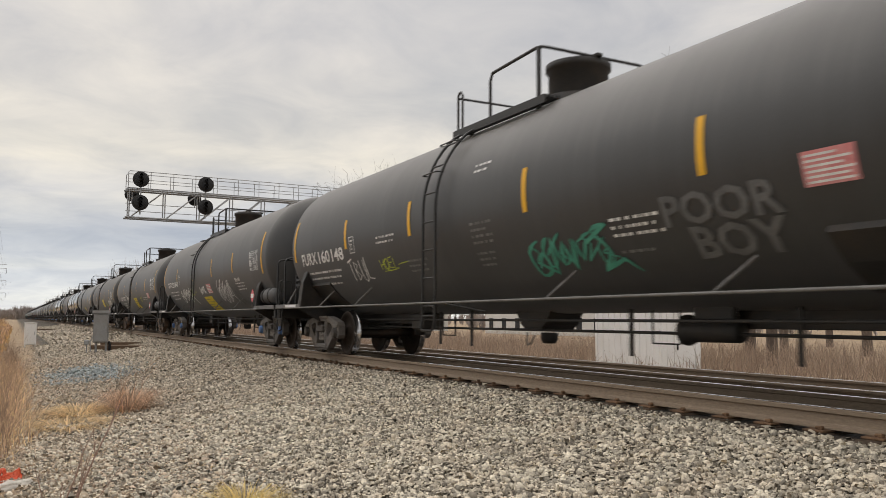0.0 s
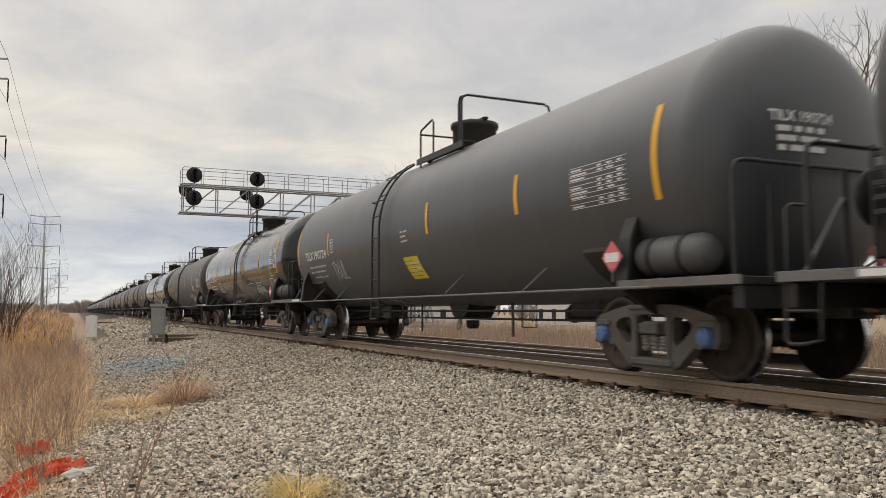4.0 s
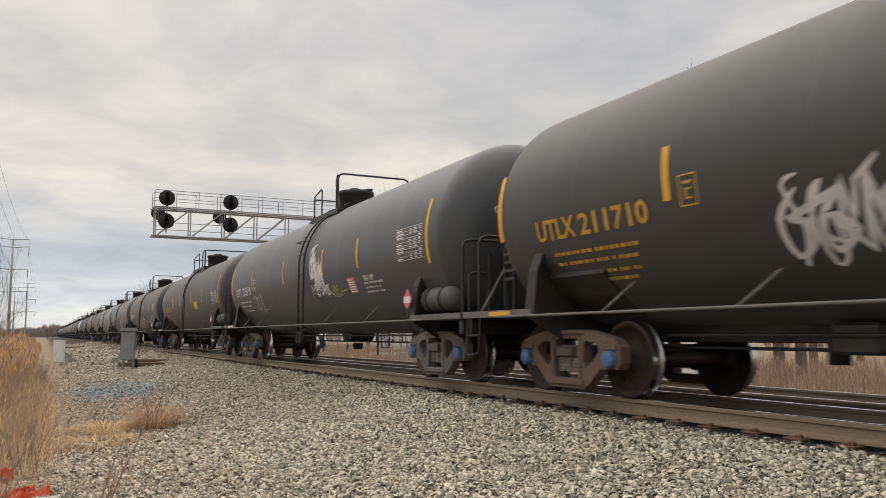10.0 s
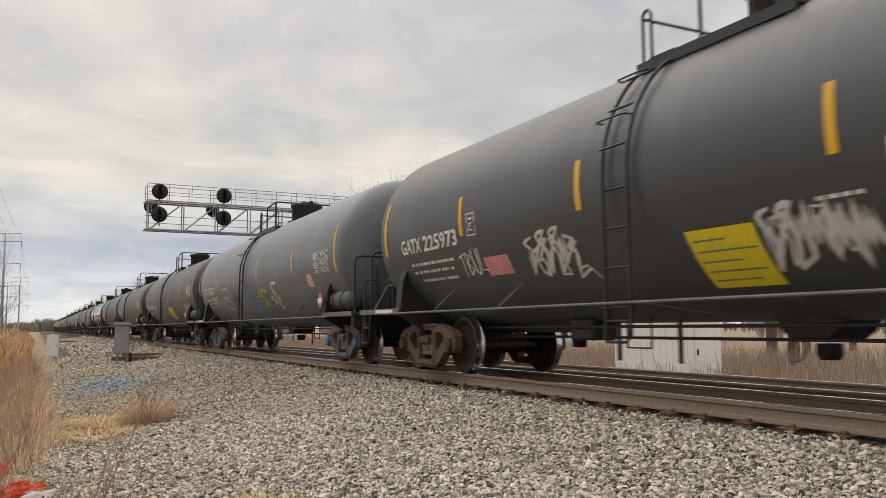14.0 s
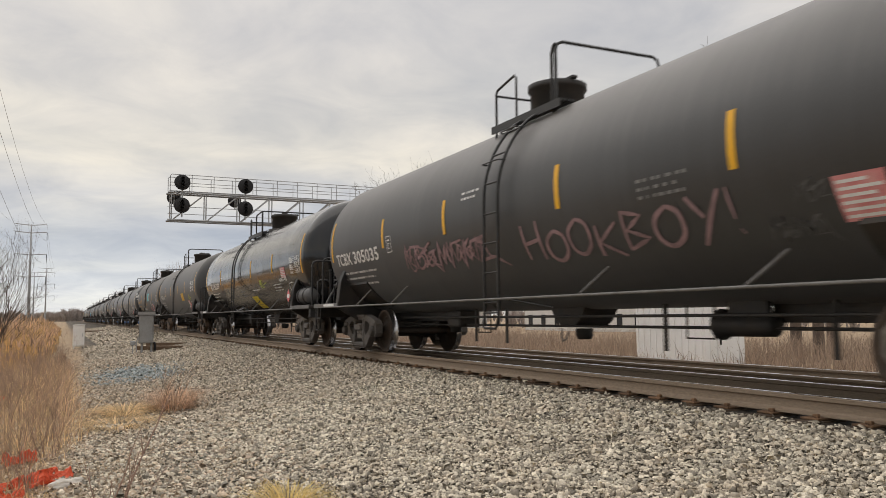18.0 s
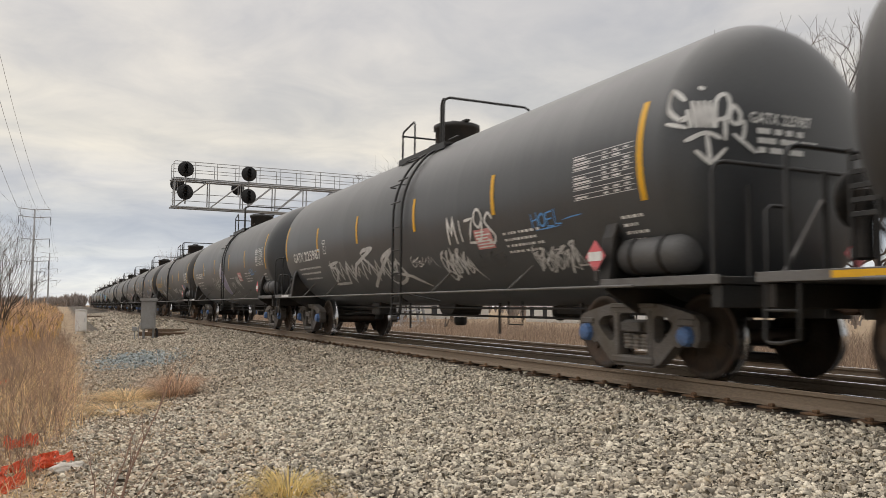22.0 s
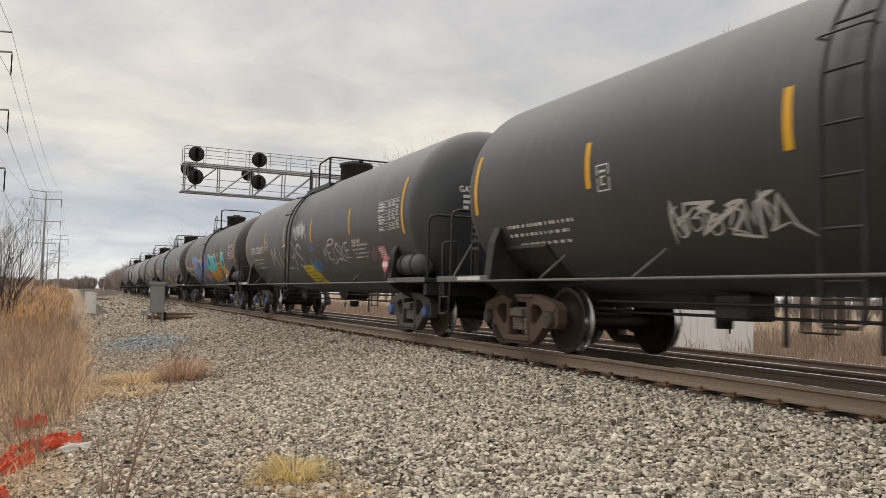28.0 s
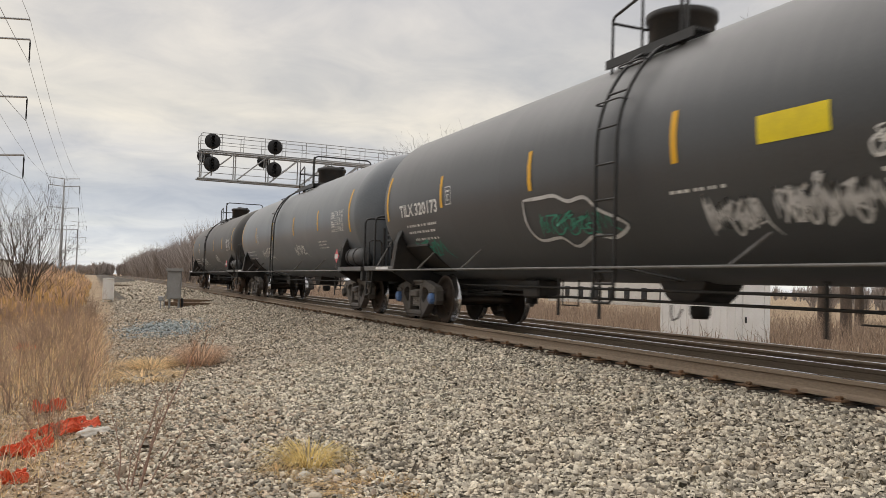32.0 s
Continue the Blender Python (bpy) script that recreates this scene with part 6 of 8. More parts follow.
paint_on('line', 'white', 0.04, ((10.07, -0.56), (9.99, -0.65), (10.03, -0.7), (10.1, -0.69), (10.08, -0.62)))
paint_on('line', 'white', 0.10, ((10.25, -0.74), (10.18, -0.85), (10.22, -0.91)))
wagon('plain black tank car with large white markings', 'plain', stripes=(2.95, 5.93, 9.16, 11.97), ladder=7.1, dome=8.2, top=('long', 6.93, 7.64, 8.7), ends=(-0.23, 15.31),
      mark='WFRX 160361', ink='white', place=(0.24, -0.54, 0.25, 2.52), sign=(7.72, -1.26, 1.58, 0.67), red_label=(12.85, -0.93, 0.32, 0.38), table=(13.87, -0.25, 1.10, 0.43))
paint_on('tag', 'white', 2.92, -0.86, 1.08, 0.59, 2, 0.05)
paint_on('bars', 'white', 8.01, -0.27, 0.62, 3)
paint_on('bars', 'dim', 10.59, -0.21, 0.85, 3)
paint_on('bars', 'dim', 10.57, -0.61, 0.66, 1)
paint_on('tag', 'white', 13.3, -0.76, 0.74, 0.23, 4, 0.02)
wagon('black tank car with blue tags at its trailing end', 'plain', stripes=(2.92, 5.92, 9.1, 12), caps='blue',
      mark='GBRX 703526', ink='white', place=(0.03, -0.42, 0.26, 2.61))
paint_on('tag', 'blue', 0.65, -0.93, 1.55, 0.81, 4, 0.07)
paint_on('tag', 'sky', 1.01, -1.16, 1.39, 0.41, 4, 0.04)
paint_on('hand', 'blue', 'STOKE', 2.7, -0.74, 1.3, 0.36, 0.05, True)
paint_on('bars', 'white', 3.88, -0.24, 0.63, 2)
paint_on('bars', 'dim', 3.9, -0.53, 0.56, 1)
wagon('black tank car with a long rose-coloured sprayed tag', 'plain', stripes=(3.2, 5.96, 9.26, 12.16), ends=(0, 15.3), ladder=7.8, dome=7.1, top=('hoop', 6.75, 8.45),
      mark='TCBX 305035', ink='white', place=(0.32, -0.47, 0.26, 2.62), red_label=(13.18, -0.92, 0.47, 0.41), table=(14.02, -0.23, 1.12, 0.45))
paint_on('tag', 'rose', 4.14, -0.87, 3.21, 0.56, 7, 0.05)
paint_on('hand', 'rose', 'HOOKBOY', 8.24, -0.92, 3.7, 0.44, 0.06, False)
paint_on('line', 'rose', 0.06, ((12.06, -0.42), (12.08, -0.74)))
paint_on('line', 'rose', 0.06, ((12.09, -0.84), (12.12, -0.9)))
paint_on('bars', 'white', 6.65, 0.27, 0.57, 2)
paint_on('bars', 'dim', 10.83, -0.2, 0.77, 3)
paint_on('tag', 'grey', 12.79, -0.7, 0.36, 0.24, 3, 0.02)
paint_on('tag', 'grey', 12.38, -1.06, 0.62, 0.27, 4, 0.02)
wagon('glossy black tank car with white stencilled boxes', 'gloss', stripes=(3.32, 5.85, 8.95, 11.96), ends=(0, 15.25), ladder=6.62, dome=7.45, top=('long', 6.15, 7.09, 8.09),
      mark='TILX 362209', ink='white', place=(1.01, -0.43, 0.24, 1.97), sign=(7.94, -1.47, 1.13, 0.54), red_label=(12.98, -0.49, 0.51, 0.31), table=(14.05, -0.41, 1.11, 0.44))
paint_on('tag', 'grey', 2.73, -0.94, 1.02, 0.48, 3, 0.04)
paint_on('bars', 'dim', 6.81, -0.72, 0.55, 3)
paint_on('bars', 'white', 8.76, -0.73, 1.11, 1)
paint_on('hand', 'lime', 'HOEL', 10.03, -0.64, 0.59, 0.23, 0.026, True)
paint_on('line', 'lime', 0.030, ((10.6, -0.57), (10.97, -0.52)))
paint_on('bars', 'white', 11.78, -0.66, 0.92, 3)
paint_on('words', 'white', 'AARST-445', 12.6, -0.57, 0.11, 0.91)
paint_on('line', 'white', 0.025, ((13.53, -0.68), (14.06, -0.65), (14.02, -0.95), (13.54, -0.94), (13.53, -0.68)))
paint_on('line', 'white', 0.020, ((13.81, -0.68), (13.78, -0.95)))
wagon('black tank car with a gold patch on the shell', 'plain', stripes=(3.02, 5.76, 8.96, 11.56), ladder=7.7, dome=6.9, top=('hoop', 6.4, 8.1), ends=(-0.07, 15.06), truck='rusty',
      mark='CTCX 381473', ink='white', place=(0.77, -0.43, 0.24, 1.95), red_label=(11.85, -0.96, 0.61, 0.28), table=(13.63, -0.27, 1.10, 0.45))
paint_on('tag', 'dim', 3.01, -0.8, 1.32, 0.62, 3, 0.05)
paint_on('patch', 'gold', 9.95, -0.66, 0.92, 0.38)
paint_on('hand', 'lime', 'HOEL', 12.5, -0.63, 0.57, 0.21, 0.026, True)
paint_on('line', 'lime', 0.030, ((13.07, -0.55), (13.39, -0.55)))
paint_on('bars', 'white', 12.71, -0.79, 0.48, 1)
paint_on('bars', 'dim', 8.61, -1.1, 0.58, 1)
wagon('black tank car with amber lettering and a cyan patch', 'matt', stripes=(3.24, 5.97, 9.1, 11.31), ladder=7.76, dome=6.68, top=('short', 5.9, 8.04, 8.77), ends=(0.07, 14.94), truck='rusty',
      mark='UTLX 213277', ink='amber', place=(0.99, -0.38, 0.21, 2.04), red_label=(10.93, -0.84, 0.63, 0.31), table=(13.68, -0.45, 1.08, 0.43))
paint_on('tag', 'white', 4.15, -0.94, 0.98, 0.42, 4, 0.04)
paint_on('tag', 'silver', 5.4, -1.01, 0.64, 0.29, 3, 0.03)
paint_on('bars', 'amber', 6.26, -0.34, 0.74, 4)
paint_on('bars', 'amber', 6.33, -0.81, 0.75, 4)
paint_on('patch', 'cyan', 8.24, -0.29, 0.94, 0.55)
paint_on('tag', 'silver', 9.93, -0.72, 0.44, 0.42, 1, 0.04)
paint_on('tag', 'silver', 10.02, -1.26, 0.67, 0.49, 3, 0.04)
paint_on('tag', 'silver', 10.47, -1.61, 0.57, 0.24, 3, 0.02)
paint_on('tag', 'pink', 8.96, -1.2, 0.81, 0.53, 3, 0.04)
paint_on('hand', 'blue', 'HOEL', 11.74, -0.55, 0.72, 0.18, 0.026, True)
paint_on('tag', 'grey', 12.48, -0.98, 0.62, 0.31, 4, 0.03)
wagon('satin black tank car with long silver tags and a sprayed head', 'satin', stripes=(2.95, 5.87, 8.93, 11.8), ladder=8.35, dome=7.47, top=('hoop', 6.85, 8.8), ends=(-0.05, 15.11), caps='blue', head_tag=True,
      mark='GATX 225987', ink='white', place=(0.72, -0.44, 0.23, 2.47), red_label=(11.14, -0.74, 0.52, 0.3), table=(13.87, -0.32, 1.13, 0.50))
paint_on('tag', 'silver', 3.27, -1.26, 4.79, 0.81, 4, 0.07)
paint_on('tag', 'white', 8.42, -0.93, 0.97, 0.24, 4, 0.02)
paint_on('tag', 'silver', 9.66, -1.2, 1.05, 0.58, 3, 0.05)
paint_on('hand', 'white', 'MIZ9S', 10.24, -0.59, 1.56, 0.37, 0.05, False)
paint_on('tag', 'grey', 10.74, -1.07, 1.14, 0.27, 4, 0.02)
paint_on('bars', 'white', 11.99, -0.58, 0.96, 4)
paint_on('hand', 'blue', 'HOEL', 12.79, -0.55, 0.72, 0.17, 0.026, True)
paint_on('tag', 'silver', 12.5, -1.23, 1.12, 0.51, 5, 0.04)
paint_on('bars', 'white', 14.65, -0.61, 0.39, 4)
wagon('satin black tank car with a lilac sprayed shape', 'satin', stripes=(2.93, 5.82, 9.09, 12), ladder=8.27, dome=7.42, top=('hoop', 6.78, 8.75), ends=(-0.09, 15.16), caps='blue',
      mark='GATX 225852', ink='white', place=(0.76, -0.37, 0.21, 2), red_label=(10.55, -0.73, 0.6, 0.31), table=(13.81, -0.31, 1.10, 0.51))
paint_on('tag', 'grey', 2.67, -1.05, 1.88, 0.38, 6, 0.03)
paint_on('hand', 'silver', 'CHAKO', 5, -0.98, 1.9, 0.48, 0.045, False)
paint_on('shape', 'lilac', 0.008, ((6.86, -0.5), (7.46, 0.08), (7.58, -0.17), (7.94, -0.28), (8.09, -0.51), (8.02, -0.89), (7.57, -1.33), (7.17, -1.18), (7.04, -0.88), (7.12, -0.47)))
paint_on('line', 'white', 0.050, ((6.87, -0.48), (7.23, -0.47), (7.53, 0.06), (6.87, -0.48)))
paint_on('line', 'white', 0.040, ((7.54, -0.2), (7.94, -0.28), (8.09, -0.51), (8.02, -0.89), (7.57, -1.33), (7.17, -1.18)))
paint_on('tag', 'silver', 8.66, -0.99, 0.78, 0.28, 4, 0.02)
paint_on('tag', 'silver', 8.77, -1.29, 0.59, 0.2, 3, 0.02)
paint_on('bars', 'white', 9, -0.59, 0.84, 1)
paint_on('tag', 'silver', 9.93, -0.98, 0.58, 0.52, 3, 0.04)
paint_on('bars', 'white', 11.82, -0.51, 1.01, 4)
paint_on('hand', 'blue', 'HOEL', 12.61, -0.54, 0.72, 0.17, 0.026, True)
paint_on('bars', 'white', 14.66, -0.62, 0.39, 4)
wagon('black tank car with amber lettering and an outlined silver shape', 'matt', stripes=(3.01, 6.16, 9.14, 11.82), ladder=7.8, dome=7.1, top=('short', 6.18, 8.33, 9.0), ends=(-0.15, 15.21), truck='rusty',
      mark='UTLX 213237', ink='amber', place=(0.83, -0.43, 0.24, 2.05), red_label=(12.63, -0.8, 0.49, 0.28), table=(13.97, -0.44, 1.12, 0.52))
paint_on('tag', 'silver', 2.64, -1.1, 1.03, 0.42, 4, 0.04)
paint_on('line', 'silver', 0.040, ((4.5, -0.47), (5.07, -0.04), (5.07, -0.38), (5.51, -0.51), (5.61, -0.88), (5.11, -1.29), (4.56, -1.14), (4.44, -0.81), (4.64, -0.48)))
paint_on('tag', 'silver', 4.71, -1.01, 0.66, 0.46, 2, 0.04)
paint_on('bars', 'amber', 6.41, -0.35, 0.88, 4)
paint_on('tag', 'grey', 5.49, -1.08, 1.54, 0.43, 5, 0.04)
paint_on('tag', 'silver', 8.47, -0.98, 1.7, 0.38, 6, 0.03)
paint_on('tag', 'silver', 10.61, -1.14, 1.17, 0.5, 5, 0.04)
paint_on('hand', 'blue', 'HOEL', 13.11, -0.72, 0.72, 0.19, 0.026, True)
wagon('black tank car with huge silver outlined letters', 'plain', stripes=(3.22, 6.07, 9.22, 12.22), ladder=8.55, dome=7.7, top=('hoop', 7.12, 9.0), ends=(0.18, 15.43), caps='blue',
      mark='GATX 221002', ink='white', place=(1.11, -0.38, 0.22, 2.04), red_label=(13.24, -0.56, 0.45, 0.30), table=(14.16, -0.33, 1.13, 0.52))
paint_on('tag', 'grey', 0.99, -1.11, 2.18, 0.38, 7, 0.03)
paint_on('hand', 'silver', 'MIZ9S', 3.55, -1.19, 4.25, 0.68, 0.05, False)
paint_on('tag', 'silver', 8.83, -1.1, 0.97, 0.37, 4, 0.03)
paint_on('bars', 'white', 9.32, -0.61, 0.85, 1)
paint_on('hand', 'blue', 'HOEL', 10.6, -0.69, 0.72, 0.19, 0.026, True)
paint_on('bars', 'white', 12.53, -0.44, 0.53, 4)
wagon('black tank car with big silver letters and dim markings', 'plain', stripes=(3.08, 5.86, 9.16, 12.06), ends=(0, 15.3), ladder=7.98, dome=7.0, top=('hoop', 6.67, 8.35), caps='blue',
      mark='TCBX 305056', ink='dim', place=(0.26, -0.43, 0.22, 2.62), red_label=(13.28, -0.85, 0.44, 0.29), table=(13.92, -0.23, 1.14, 0.47))
paint_on('hand', 'white', 'TBUL', 2.74, -0.83, 0.9, 0.37, 0.034, False)
paint_on('hand', 'silver', 'MIZ9S', 3.78, -1.15, 3.97, 0.62, 0.05, False)
paint_on('tag', 'silver', 8.36, -0.96, 1, 0.33, 4, 0.03)
paint_on('tag', 'rose', 9.7, -0.73, 0.94, 0.29, 5, 0.03)
paint_on('tag', 'silver', 10.35, -0.78, 0.71, 0.39, 2, 0.03)
paint_on('tag', 'silver', 10.7, -1.29, 1.35, 0.81, 3, 0.07)
paint_on('hand', 'blue', 'HOEL', 12.28, -0.71, 0.72, 0.19, 0.026, True)
paint_on('bars', 'white', 6.58, 0.29, 0.51, 2)
paint_on('bars', 'dim', 10.79, -0.16, 0.71, 2)
wagon('plain matt black tank car with a few pale tags', 'plain', stripes=(2.95, 5.92, 9.1, 12), truck='rusty')
paint_on('tag', 'silver', 4.2, -1.05, 1.6, 0.5, 4, 0.04)
paint_on('tag', 'white', 9.4, -0.95, 1, 0.35, 3, 0.03)
paint_on('bars', 'white', 11.9, -0.6, 0.9, 3)
wagon('satin black tank car with big silver letters and rose tag', 'satin', stripes=(3.01, 5.61, 8.6, 11.83), ladder=6.45, dome=7.46, top=('long', 6.01, 6.96, 8.06), ends=(-0.05, 15.08), caps='blue',
      mark='GATX 226013', ink='white', place=(0.89, -0.34, 0.23, 1.96), sign=(6.79, -1.53, 1.69, 0.66), red_label=(13.43, -0.92, 0.42, 0.30), table=(13.78, -0.33, 1.16, 0.55))
paint_on('hand', 'silver', 'MIZ9S', 3.79, -0.9, 3.76, 0.63, 0.05, False)
paint_on('tag', 'silver', 6.77, -0.15, 1.29, 0.46, 8, 0.04)
paint_on('tag', 'grey', 1.28, -1.08, 1.04, 0.28, 4, 0.02)
paint_on('hand', 'blue', 'HOEL', 8.24, -0.47, 0.72, 0.18, 0.026, True)
paint_on('tag', 'blue', 7.97, -1.12, 1.07, 0.42, 3, 0.04)
paint_on('hand', 'silver', 'MEISKE', 9.52, -0.80, 2.1, 0.34, 0.045, False)
paint_on('line', 'silver', 0.035, ((10.05, -0.36), (10.35, -0.30), (10.6, -0.34), (10.4, -0.42), (10.1, -0.42), (10.05, -0.36)))
paint_on('line', 'silver', 0.030, ((10.03, -0.8), (10.19, -0.91), (10.71, -0.78), (11.31, -0.91)))
paint_on('bars', 'white', 11.87, -0.55, 1.02, 4)
paint_on('words', 'white', 'FRA WP', 11.94, -0.5, 0.1, 0.55)
paint_on('tag', 'rose', 12.87, -0.94, 0.69, 0.34, 3, 0.03)
wagon('black tank car with a colourful blue, orange and gold mural', 'plain', stripes=(2.95, 5.92, 9.1, 12), ends=(0, 15.17), ladder=7.77, dome=6.85, top=('hoop', 6.17, 8.15), caps='blue',
      mark='SHQX 71215', ink='white', place=(1, -0.62, 0.21, 2.15), red_label=(12.76, -1.07, 0.38, 0.26), table=(13.86, -0.32, 1.16, 0.55))
paint_on('tag', 'white', 0.06, -0.53, 1.01, 0.31, 3, 0.03)
paint_on('tag', 'gold', 1.91, -0.58, 0.5, 0.39, 2, 0.03)
paint_on('tag', 'blue', 2.95, -1.15, 2.0, 0.85, 4, 0.12)
paint_on('tag', 'blue', 5.5, -1.1, 2.3, 1.1, 4, 0.14)
paint_on('shape', 'purple', 0.007, ((4.55, -0.45), (4.9, -0.25), (5.3, -0.3), (5.7, -0.5), (6.2, -0.45), (6.35, -0.9), (6.0, -1.15), (5.3, -1.1), (4.7, -1.2)))
paint_on('tag', 'blue', 4.7, -1.05, 1.4, 0.6, 4, 0.09)
paint_on('shape', 'blue', 0.0085, ((2.85, -0.03), (4.21, 0.17), (4.7, -0.21), (4.69, -0.58), (4.63, -1.39), (3.78, -1.29), (3.11, -0.89), (3.1, -0.52)))
paint_on('shape', 'blue', 0.0085, ((6.06, -0.37), (6.69, -0.09), (7.36, 0.09), (7.66, 0.1), (7.97, -0.17), (7.95, -0.48), (7.91, -1.0), (7.53, -1.25), (6.89, -1.38), (6.33, -1.22), (6.12, -1.0), (6.24, -0.65)))
paint_on('line', 'orange', 0.16, ((3.08, -0.02), (3.07, -0.39), (3.03, -0.89)))
paint_on('line', 'orange', 0.13, ((3.9, -0.03), (3.95, -0.35), (3.3, -0.44)))
paint_on('line', 'orange', 0.12, ((4.4, -0.47), (4.4, -0.97), (4.39, -1.38)))
paint_on('line', 'orange', 0.14, ((6.18, -0.28), (6.37, -0.59), (6.17, -1.0)))
paint_on('line', 'orange', 0.13, ((6.87, -0.06), (7.16, -0.03), (7.17, -0.38)))
paint_on('line', 'orange', 0.2, ((6.83, -0.55), (6.91, -0.91), (6.82, -1.29)))
paint_on('line', 'orange', 0.2, ((7.21, -0.62), (7.25, -0.94), (7.15, -1.22)))
paint_on('line', 'orange', 0.1, ((7.5, 0.06), (7.39, -0.13), (7.42, -0.41)))
paint_on('line', 'orange', 0.14, ((7.57, -0.66), (7.37, -1.16)))
paint_on('line', 'orange', 0.16, ((7.79, -0.66), (7.82, -0.96), (7.63, -1.18)))
paint_on('tag', 'sky', 3.2, -1.1, 4.4, 0.9, 9, 0.03)
paint_on('line', 'white', 0.05, ((4.6, 0.05), (4.9, -0.15), (5.2, -0.02), (5.6, -0.22), (6.0, -0.1), (6.6, -0.3)))
paint_on('line', 'white', 0.030, ((4.92, -0.11), (5.7, -0.13), (6.01, -0.31), (6.68, -0.31), (7.41, -0.47)))
paint_on('line', 'white', 0.030, ((2.95, -0.92), (4.43, -0.34), (5.31, -0.15)))
paint_on('shape', 'cyan', 0.009, ((8.14, -0.44), (8.35, -0.11), (8.82, 0.02), (9.08, -0.1), (9.18, -0.33), (9.17, -0.71), (8.71, -0.72), (8.2, -0.78)))
paint_on('shape', 'cyan', 0.010, ((9.15, -0.15), (9.57, -0.06), (9.95, -0.11), (9.98, -0.38), (9.83, -0.72), (9.18, -0.79), (9.06, -0.6)))
paint_on('shape', 'cyan', 0.011, ((9.97, -0.11), (10.38, 0.01), (10.77, -0.22), (10.81, -0.47), (10.65, -0.65), (10.27, -0.72), (9.9, -0.72)))
paint_on('shape', 'gold', 0.009, ((8.56, -0.71), (9.79, -0.7), (9.64, -1.07), (9.22, -1.26), (8.38, -1.28), (8.38, -1)))
paint_on('shape', 'gold', 0.010, ((9.9, -0.69), (10.69, -0.58), (10.78, -0.89), (10.47, -1.18), (9.73, -1.21), (9.76, -0.99)))
paint_on('shape', 'orange', 0.013, ((8.68, -0.81), (8.95, -0.8), (8.79, -1.13), (8.48, -1.2)))
paint_on('shape', 'orange', 0.013, ((10.09, -0.8), (10.37, -0.78), (10.26, -1.06), (10, -1.09)))
paint_on('shape', 'black', 0.014, ((8.6, -0.2), (8.86, -0.17), (8.93, -0.36), (8.75, -0.49), (8.6, -0.41)))
paint_on('shape', 'black', 0.014, ((10.37, -0.18), (10.58, -0.17), (10.63, -0.33), (10.45, -0.4), (10.36, -0.32)))
paint_on('line', 'white', 0.045, ((8.01, -0.6), (8.25, -0.12), (8.74, 0.07), (9.2, -0.08), (9.62, -0.03), (9.95, -0.08), (10.38, 0.04), (10.81, -0.22), (10.88, -0.51), (10.79, -0.6), (10.79, -0.93), (10.48, -1.23), (9.67, -1.27), (9.13, -1.34), (8.22, -1.35), (8.3, -1), (8.01, -0.6)))
paint_on('shape', 'gold', 0.010, ((10.95, -0.42), (11.7, -0.39), (11.52, -0.67), (11.07, -1.04), (10.9, -0.95), (10.89, -0.7)))
paint_on('line', 'black', 0.060, ((10.94, -0.54), (11.62, -0.52)))
paint_on('line', 'black', 0.060, ((10.91, -0.72), (11.46, -0.7)))
paint_on('line', 'black', 0.050, ((10.92, -0.87), (11.27, -0.86)))
paint_on('shape', 'gold', 0.010, ((11.02, 0.03), (11.24, 0.07), (11.32, -0.07), (11.18, -0.17), (11.04, -0.1)))
paint_on('tag', 'grey', 10.6, -0.1, 1.24, 0.46, 3, 0.04)
paint_on('shape', 'cyan', 0.010, ((12, -0.01), (12.72, -0.06), (12.75, -0.35), (12.67, -0.58), (12.41, -0.59), (12.06, -0.59), (11.99, -0.39)))
paint_on('shape', 'gold', 0.010, ((11.98, -0.57), (12.68, -0.57), (12.81, -0.86), (12.61, -1.08), (12.2, -1.16), (11.96, -0.93)))
paint_on('shape', 'orange', 0.012, ((12.4, -0.71), (12.66, -0.67), (12.71, -0.86), (12.51, -0.99), (12.38, -0.88)))
paint_on('shape', 'black', 0.014, ((12.26, -0.36), (12.51, -0.36), (12.51, -0.55), (12.27, -0.57)))
paint_on('line', 'white', 0.050, ((11.98, 0.01), (12.74, -0.04), (12.78, -0.35), (12.71, -0.57), (12.85, -0.86), (12.63, -1.12), (12.16, -1.22), (11.9, -0.97), (11.77, -0.67), (11.84, -0.4), (11.98, 0.01)))
paint_on('tag', 'silver', 12.78, -0.68, 0.47, 0.21, 3, 0.02)
wagon('satin black tank car with silver letters and a cyan patch', 'satin', stripes=(2.88, 5.52, 9.08, 12), ends=(0, 15.23), ladder=6.6, dome=7.46, top=('long', 6.17, 6.98, 8.1),
      mark='GATX 223160', ink='white', place=(0.76, -0.39, 0.23, 1.97), sign=(6.87, -1.44, 1.22, 0.64), table=(13.95, -0.37, 1.13, 0.53), red_label=(13.58, -0.98, 0.39, 0.25))
paint_on('hand', 'silver', 'MIZ9S', 3.25, -1.2, 3.25, 0.65, 0.05, False)
paint_on('tag', 'sky', 3, -1.13, 0.88, 0.4, 3, 0.03)
paint_on('patch', 'cyan', 6.9, -0.07, 0.87, 0.47)
paint_on('tag', 'blue', 6.98, -0.01, 0.75, 0.33, 3, 0.03)
paint_on('tag', 'silver', 6.84, -0.67, 0.76, 0.39, 5, 0.03)
paint_on('tag', 'silver', 7.89, -0.85, 0.8, 0.29, 4, 0.03)
paint_on('bars', 'white', 8.87, -0.61, 0.73, 1)
paint_on('line', 'silver', 0.060, ((9.44, -0.67), (9.5, -0.12), (9.71, -0.43), (10.12, -0.09), (10.08, -0.75)))
paint_on('line', 'silver', 0.055, ((10.29, -0.2), (10.4, -0.75)))
